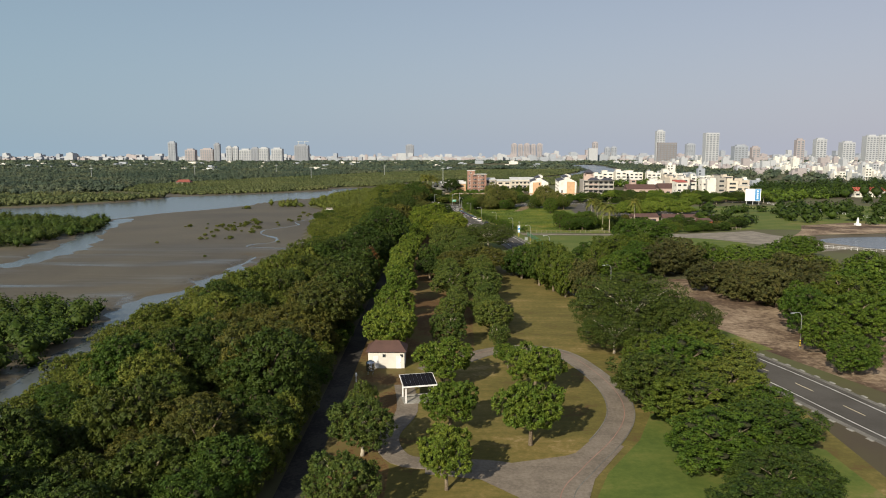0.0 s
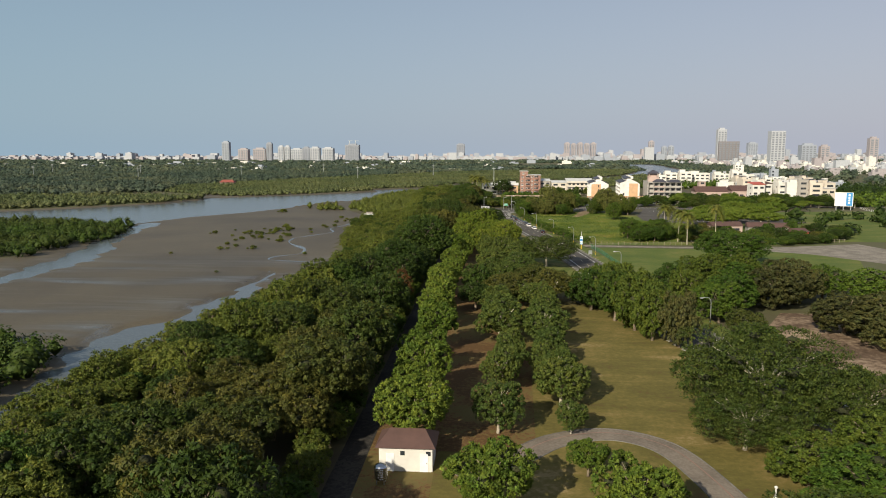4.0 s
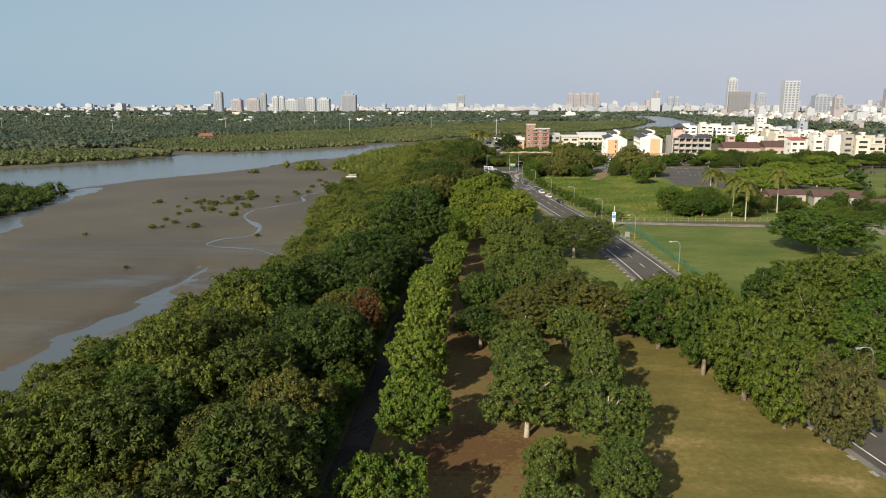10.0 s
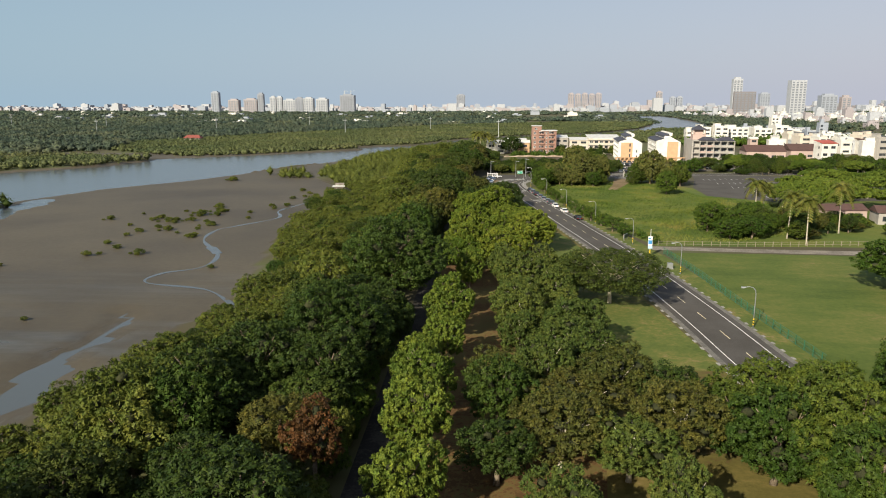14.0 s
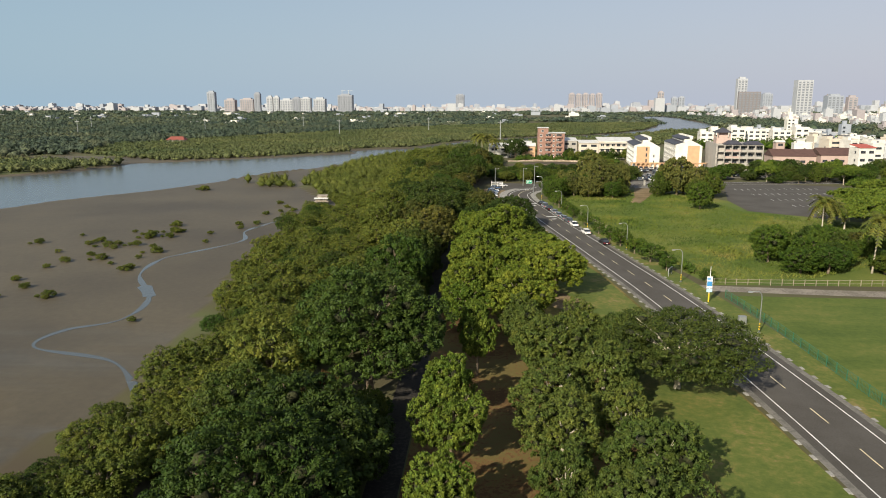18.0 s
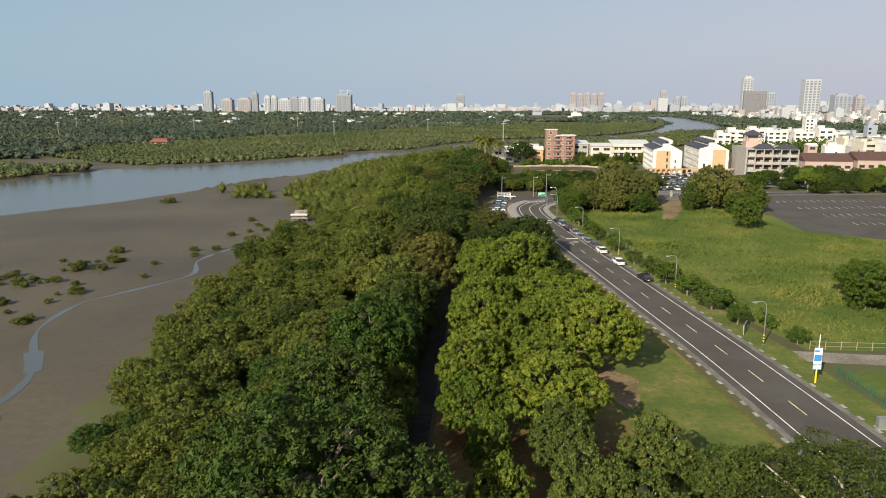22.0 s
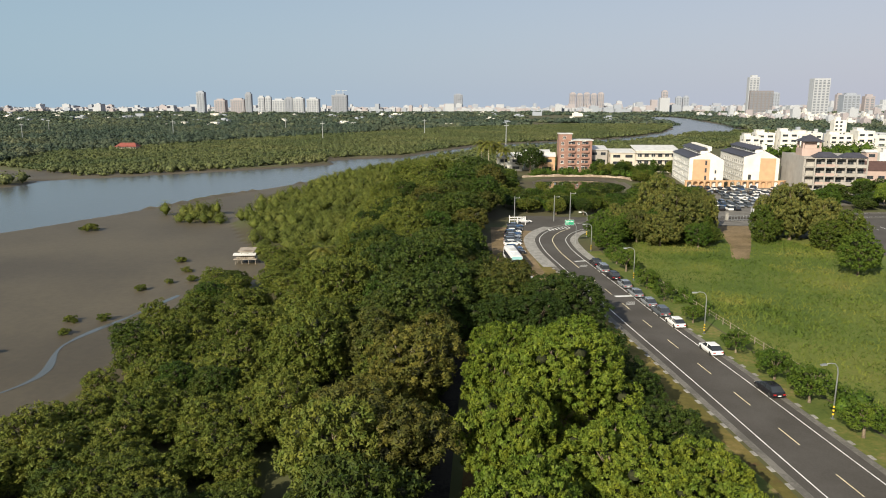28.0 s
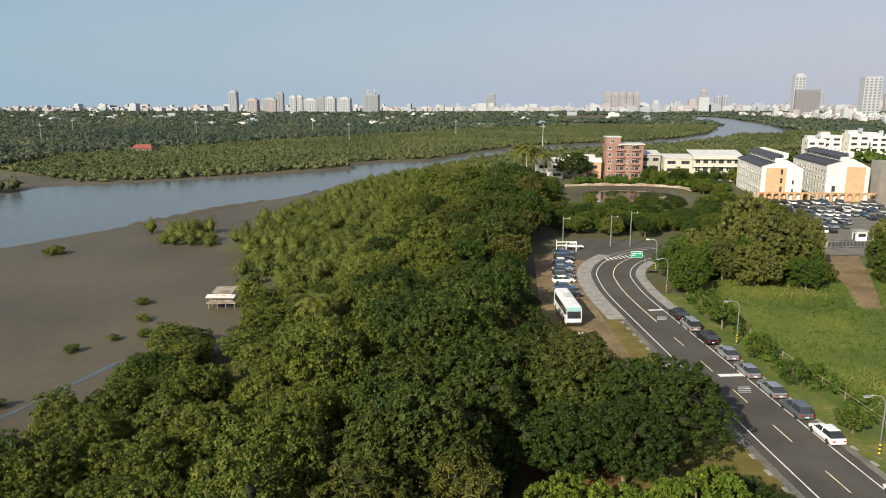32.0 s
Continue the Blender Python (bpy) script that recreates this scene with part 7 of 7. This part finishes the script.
for k in range(7):
    part("column", Geo().box(k * 3.85, k * 3.85 + 0.5, -0.3, 0.2, 0, 14.2), GREY_WALL, block)
part("end_wall", Geo().box(-0.2, 0.1, 0, 28, 0, 14.9), GREY_WALL, block)
part("hip_roof", Geo().add([(3.5, -0.8, 14.5), (13, -0.8, 14.5), (13, 6, 14.5), (3.5, 6, 14.5), (6, 2.6, 16.6), (10.5, 2.6, 16.6)], [(0, 1, 5, 4), (1, 2, 5), (2, 3, 4, 5), (3, 0, 4)]), DARK_ROOF, block)
part("hip_roof", Geo().add([(13.6, -0.8, 14.5), (23.4, -0.8, 14.5), (23.4, 6, 14.5), (13.6, 6, 14.5), (16, 2.6, 16.4), (21, 2.6, 16.4)], [(0, 1, 5, 4), (1, 2, 5), (2, 3, 4, 5), (3, 0, 4)]), DARK_ROOF, block)
part("tower", Geo().box(1.2, 8.6, 7.5, 15, 14.5, 17.6), PINK_WALL, block)
for cx in (1.4, 7.8):
    for cy in (7.7, 14.2):
        part("tower_post", Geo().box(cx, cx + 0.6, cy, cy + 0.6, 17.6, 20.4), PINK_WALL, block)
part("tower_room", Geo().box(2.6, 7.2, 9, 13.6, 17.6, 20.4), PINK_WALL, block)
part("tower_roof", Geo().add([(0.4, 6.7, 20.4), (9.4, 6.7, 20.4), (9.4, 15.8, 20.4), (0.4, 15.8, 20.4), (4.9, 11.2, 23.2)], [(0, 1, 4), (1, 2, 4), (2, 3, 4), (3, 0, 4), (3, 2, 1, 0)]), DARK_ROOF, block, "dark pyramid roof")
# low pink school hall with a brown roof, and its neighbours
small_house(170, 600, 24, 17, 5.4, PINK_WALL, BROWN_ROOF, "gable", -4, "low pink school hall with a brown roof")
small_house(199, 604, 24, 18, 5.8, PINK_WALL, BROWN_ROOF, "gable", -2, "long pink school hall with a brown tiled roof")
small_house(166, 612, 5, 5, 13, PINK_WALL, WHITE_WALL, "gable", 0, "slim pink clock tower with a white cap")
for x, y, w, d, h in ((176, 795, 11, 12, 11.4), (188, 802, 13, 12, 13.6), (201, 792, 12, 14, 15.0), (218, 802, 20, 14, 13.4), (239, 796, 15, 12, 12.8), (253, 790, 11, 14, 15.6), (267, 802, 13, 12, 12.0)):
    small_house(x, y, w, d, h, WHITE_WALL, WHITE_WALL, "flat", -4, "white flat-roofed school block behind trees")
# town houses of the estate
rnd = random.Random(91)
walls = [WHITE_WALL, WHITE_WALL, CREAM_WALL, WHITE_WALL, TOWER_WALLS["white"], PINK_WALL]
forms = []
for k in range(12):
    forms.append((rnd.choice((5.5, 6.5, 8, 8.5)), rnd.choice((8, 10, 12)), rnd.choice((7.2, 9.6, 9.6, 12.8)), walls[k % 6], (PALE_ROOF, BROWN_ROOF, DARK_ROOF, PALE_ROOF, PALE_ROOF, PALE_ROOF)[k % 6], ("flat", "shed", "gable", "flat", "flat", "shed")[(k * 5) % 6]))
for x, y in scatter([(205, 580), (240, 552), (330, 552), (440, 600), (440, 680), (330, 690), (226, 690), (186, 660), (214, 625)], 14.5, 92, 0.3):
    if noise.noise(Vector((x * 0.012, y * 0.012, 9))) < 0.30 and x < 0.44 * y:
        w, d, h, wall, rf, st = rnd.choice(forms)
        small_house(x, y, w, d, h, wall, rf, st, rnd.choice((-8, 0, 5, 84, 12)))
small_house(192, 563, 9, 9, 12.6, WHITE_WALL, RED_ROOF, "shed", 6, "tall white house with a small red roof")
small_house(228, 574, 7, 9, 15, GREY_WALL, GREY_WALL, "flat", 8, "narrow bare concrete house")
small_house(244, 570, 11, 9, 9.6, CREAM_WALL, PALE_ROOF, "shed", 8, "cream house with a pale roof")
small_house(103, 353, 13, 7, 3.6, PINK_WALL, BROWN_ROOF, "gable", 6, "low hut with a mossy brown roof")
small_house(118, 347, 16, 8, 3.6, GREY_WALL, BROWN_ROOF, "gable", -10, "low hut with a brown roof under the trees")
small_house(126, 332, 6, 6, 3.4, RED_ROOF, BROWN_ROOF, "gable", 20, "small red hut with a pale gable")
small_house(350, 574, 26, 13, 5.2, WHITE_WALL, RED_ROOF, "gable", 4, "long white hall with a red sheet roof")
sheet("sand_bank", [(150, 298), (166, 322), (178, 346), (210, 360), (252, 334), (226, 318), (196, 311), (170, 306)], 0.030, SAND, "bare sandy bank beside the pond", "bare ground")
statue = new("statue", Geo().box(-1.2, 1.2, -1.2, 1.2, 0, 1.0, 0.1).tube([(0, 0, 1.0), (0, 0, 1.8), (0, 0, 2.8), (0, 0, 3.4), (0, 0, 3.9)], [0.8, 0.6, 0.5, 0.3, 0.25], 10).mesh("statue", WHITE_PAINT))
statue.matrix_basis = pose(206, 346, 0.03)
tagged(statue, "small white statue on a square plinth on the sand", "statue")
fence("balustrade", "pale balustrade along the road beside the park", smooth_line([(232, 500), (226, 455), (235, 417), (238, 368), (262, 330)], 8), 3.0, 1.2, WHITE_PAINT, (0.25, 1.1))
fence("balustrade", "pale railing along the edge of the pond", smooth_line([(143, 262), (152, 254), (166, 247), (186, 246)], 4), 2.0, 1.2, WHITE_PAINT, (0.5, 1.1))
bill = thing("billboard", "large white billboard with a blue panel", "billboard", pose(217, 490, 0, 0, 0, -18))
part("panel", Geo().box(-5, 5, 0, 0.6, 2.5, 11), WHITE_PAINT, bill)
part("blue_field", Geo().box(1.2, 4.6, -0.05, 0.0, 2.8, 10.8), BLUE_PAINT, bill, "blue printed field")
for k in range(4):
    part("text_bar", Geo().box(2.4, 3.4, -0.08, -0.05, 4 + k * 1.6, 5.1 + k * 1.6), WHITE_PAINT, bill)
for s in (-4, 0, 4):
    part("post", Geo().box(s - 0.2, s + 0.2, 0.1, 0.5, 0, 2.5), GALV, bill)
# farm with a red roof beyond the river
barn = thing("red_roofed_farm", "low farm building with a bright red roof beyond the river", "farm building", Matrix.LocRotScale((-300, 790, 0), Euler((0, 0, 0.07)), (0.62, 0.8, 0.85)))
part("wall", Geo().box(0, 24, 0, 10, 0, 4.5), CREAM_WALL, barn)
part("roof", Geo().add([(-1.5, -1.5, 4.3), (25.5, -1.5, 4.3), (25.5, 11.5, 4.3), (-1.5, 11.5, 4.3), (3, 5, 7.6), (21, 5, 7.6)], [(0, 1, 5, 4), (1, 2, 5), (2, 3, 4, 5), (3, 0, 4)]), painted("dull_red_roof", (0.26, 0.075, 0.055), 0.7), barn, "dull red roof")

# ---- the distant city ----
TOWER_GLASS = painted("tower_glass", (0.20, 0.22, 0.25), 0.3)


def tower(x, y, wide, high, wall, deep=None, crown=True, label=""):
    """A distant tower: shell with vertical bays, window bands between them, and a crown."""
    deep = deep or min(30, wide * 0.7)
    ob = thing("tower_block", label or f"distant {wall} high-rise apartment tower", "tower", pose(x, y, 0), "skyline towers")
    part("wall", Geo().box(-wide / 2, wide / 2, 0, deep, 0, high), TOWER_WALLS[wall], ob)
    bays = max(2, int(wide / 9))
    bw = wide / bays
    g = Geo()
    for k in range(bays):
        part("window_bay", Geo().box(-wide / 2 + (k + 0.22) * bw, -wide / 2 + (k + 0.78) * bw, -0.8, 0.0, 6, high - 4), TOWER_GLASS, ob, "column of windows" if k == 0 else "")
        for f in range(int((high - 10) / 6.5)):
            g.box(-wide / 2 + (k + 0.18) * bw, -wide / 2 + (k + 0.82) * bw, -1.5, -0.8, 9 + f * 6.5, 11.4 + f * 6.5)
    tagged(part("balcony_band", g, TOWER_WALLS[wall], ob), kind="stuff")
    if crown:
        part("crown", Geo().box(-wide * 0.3, wide * 0.3, deep * 0.2, deep * 0.8, high, high + 5), TOWER_WALLS[wall], ob)
    return ob


for x, w, h, c in ((-1133, 31, 82, "pale"), (-1058, 42, 52, "rose"), (-988, 54, 54, "rose"), (-945, 24, 76, "grey"), (-895, 24, 63, "white"), (-868, 22, 63, "white"), (-828, 49, 52, "white"), (-787, 32, 58, "grey"), (-750, 39, 58, "white"), (-695, 46, 56, "white")):
    tower(x, 2950, w, h, c)
cranes = tower(-592, 2950, 58, 70, "grey", label="grey concrete tower under construction with cranes")
for k in (-12, 14):
    crane = part("crane_mast", Geo().box(k - 0.8, k + 0.8, 8, 9.6, 70, 88), GALV, cranes, "thin tower crane")
    part("crane_jib", Geo().box(k - 5, k + 16, 8.2, 9.4, 86, 87), GALV, crane)
tower(-198, 4200, 48, 87, "grey")
for k in range(5):
    tower(404 + k * 36, 4000, 30, 90 - 4 * (k % 2), "rose")
tower(776, 3600, 26, 92, "rose")
tower(840, 3600, 26, 66, "pale"), tower(872, 3600, 26, 68, "pale")
tower(708, 2300, 27, 108, "white", label="tall pale stepped tower")
tower(727, 2290, 62, 71, "dark", crown=False, label="broad dark scaffolded tower under construction")
tower(799, 2097, 39, 97, "white", crown=False, label="tall white slab tower with vertical bays")
tower(1264, 3600, 44, 84, "pale"), tower(1362, 3200, 25, 72, "rose")
for x, w, h, c in ((1232, 34, 82, "white"), (1322, 40, 72, "white"), (1398, 40, 92, "white"), (1440, 40, 92, "white"), (1164, 26, 80, "rose"), (972, 44, 60, "pale"), (1020, 26, 56, "rose"), (1530, 40, 70, "pale"), (1600, 40, 84, "rose"), (1480, 30, 66, "grey")):
    tower(x, 2300, w, h, c)


def city(name, label, x0, x1, y0, y1, count, low, high, seed, materials, size, panes=False):
    """Rows of small far houses as one mass for each wall colour."""
    rng = np.random.default_rng(seed)
    glass = Geo()
    for k, mat in enumerate(materials):
        g = Geo()
        for i in range(count // len(materials)):
            x, y = rng.uniform(x0, x1), rng.uniform(y0, y1)
            if -0.02 * y < x - 330 < 200 and y < 2400:
                continue
            w, d, h = rng.uniform(*size), rng.uniform(*size), rng.uniform(low, high) * (2.0 if rng.random() < 0.07 else 1)
            g.box(x, x + w, y, y + d, 0, h)
            if rng.random() < 0.5:
                g.box(x + w * 0.2, x + w * 0.6, y + d * 0.3, y + d * 0.7, h, h + 3)
            if panes:
                for f in range(int(h / 3.4)):
                    for q in range(int(w / 4)):
                        glass.box(x + q * 4 + 1, x + q * 4 + 3, y - 0.12, y + 0.05, 1.2 + f * 3.4, 2.8 + f * 3.4)
        tagged(new(name, g.mesh(name, mat)), label, "city", "", "stuff")
    if panes:
        tagged(new(name + "_panes", glass.mesh(name + "_panes", GLASS)), "dark windows of " + label, "windows", "", "stuff")


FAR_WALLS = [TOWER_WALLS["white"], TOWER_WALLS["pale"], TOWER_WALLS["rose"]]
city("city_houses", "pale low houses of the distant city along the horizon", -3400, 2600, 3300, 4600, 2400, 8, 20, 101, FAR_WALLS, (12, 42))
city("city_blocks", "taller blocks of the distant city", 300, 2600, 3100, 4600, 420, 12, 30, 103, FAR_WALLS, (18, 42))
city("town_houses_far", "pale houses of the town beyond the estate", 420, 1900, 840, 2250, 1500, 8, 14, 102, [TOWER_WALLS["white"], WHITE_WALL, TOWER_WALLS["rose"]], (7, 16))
city("estate_houses", "white and cream houses of the estate", 285, 760, 700, 1000, 560, 7, 12, 105, [WHITE_WALL, TOWER_WALLS["white"], WHITE_WALL, TOWER_WALLS["pale"]], (6, 12), True)
city("farm_sheds", "scattered pale sheds among the far fields", -1900, 300, 1250, 3000, 110, 4, 6, 104, [WHITE_WALL, TOWER_WALLS["pale"]], (10, 34))
for k, (x, y) in enumerate([(-900 + 90 * i, 900 + 60 * ((i * 7) % 5)) for i in range(11)]):
    py = thing("pylon", "thin pale power pole among the far trees", "power pole", pose(x, y, 0), "power poles")
    part("pole", Geo().tube([(0, 0, 0), (0, 0, 19)], [0.45, 0.25], 6), GALV, py)
    part("cross_arm", Geo().box(-2.2, 2.2, -0.2, 0.2, 16.5, 17), GALV, py)
# bay lines of the empty car park
lines = thing("bay_lines", "white bay lines on the asphalt", "road marking", kind="structure")
for r in range(5):
    for k in range(14):
        part("bay_line", Geo().box(0, 0.14, 0, 5.0, 0, 0.006), WHITE_LINE, lines, "", pose(101 + k * 2.7 - r * 1.5, 408 + r * 16 + k * 0.4, 0.018, 0, 0, -6))

spots = scatter([(150, 745), (290, 745), (290, 775), (150, 770)], 9, 111)
clumps("school_trees", "trees in front of the white school", spots, 6, 8.5, 40, 1.4, LEAF["wood_green"], 112, "trees")
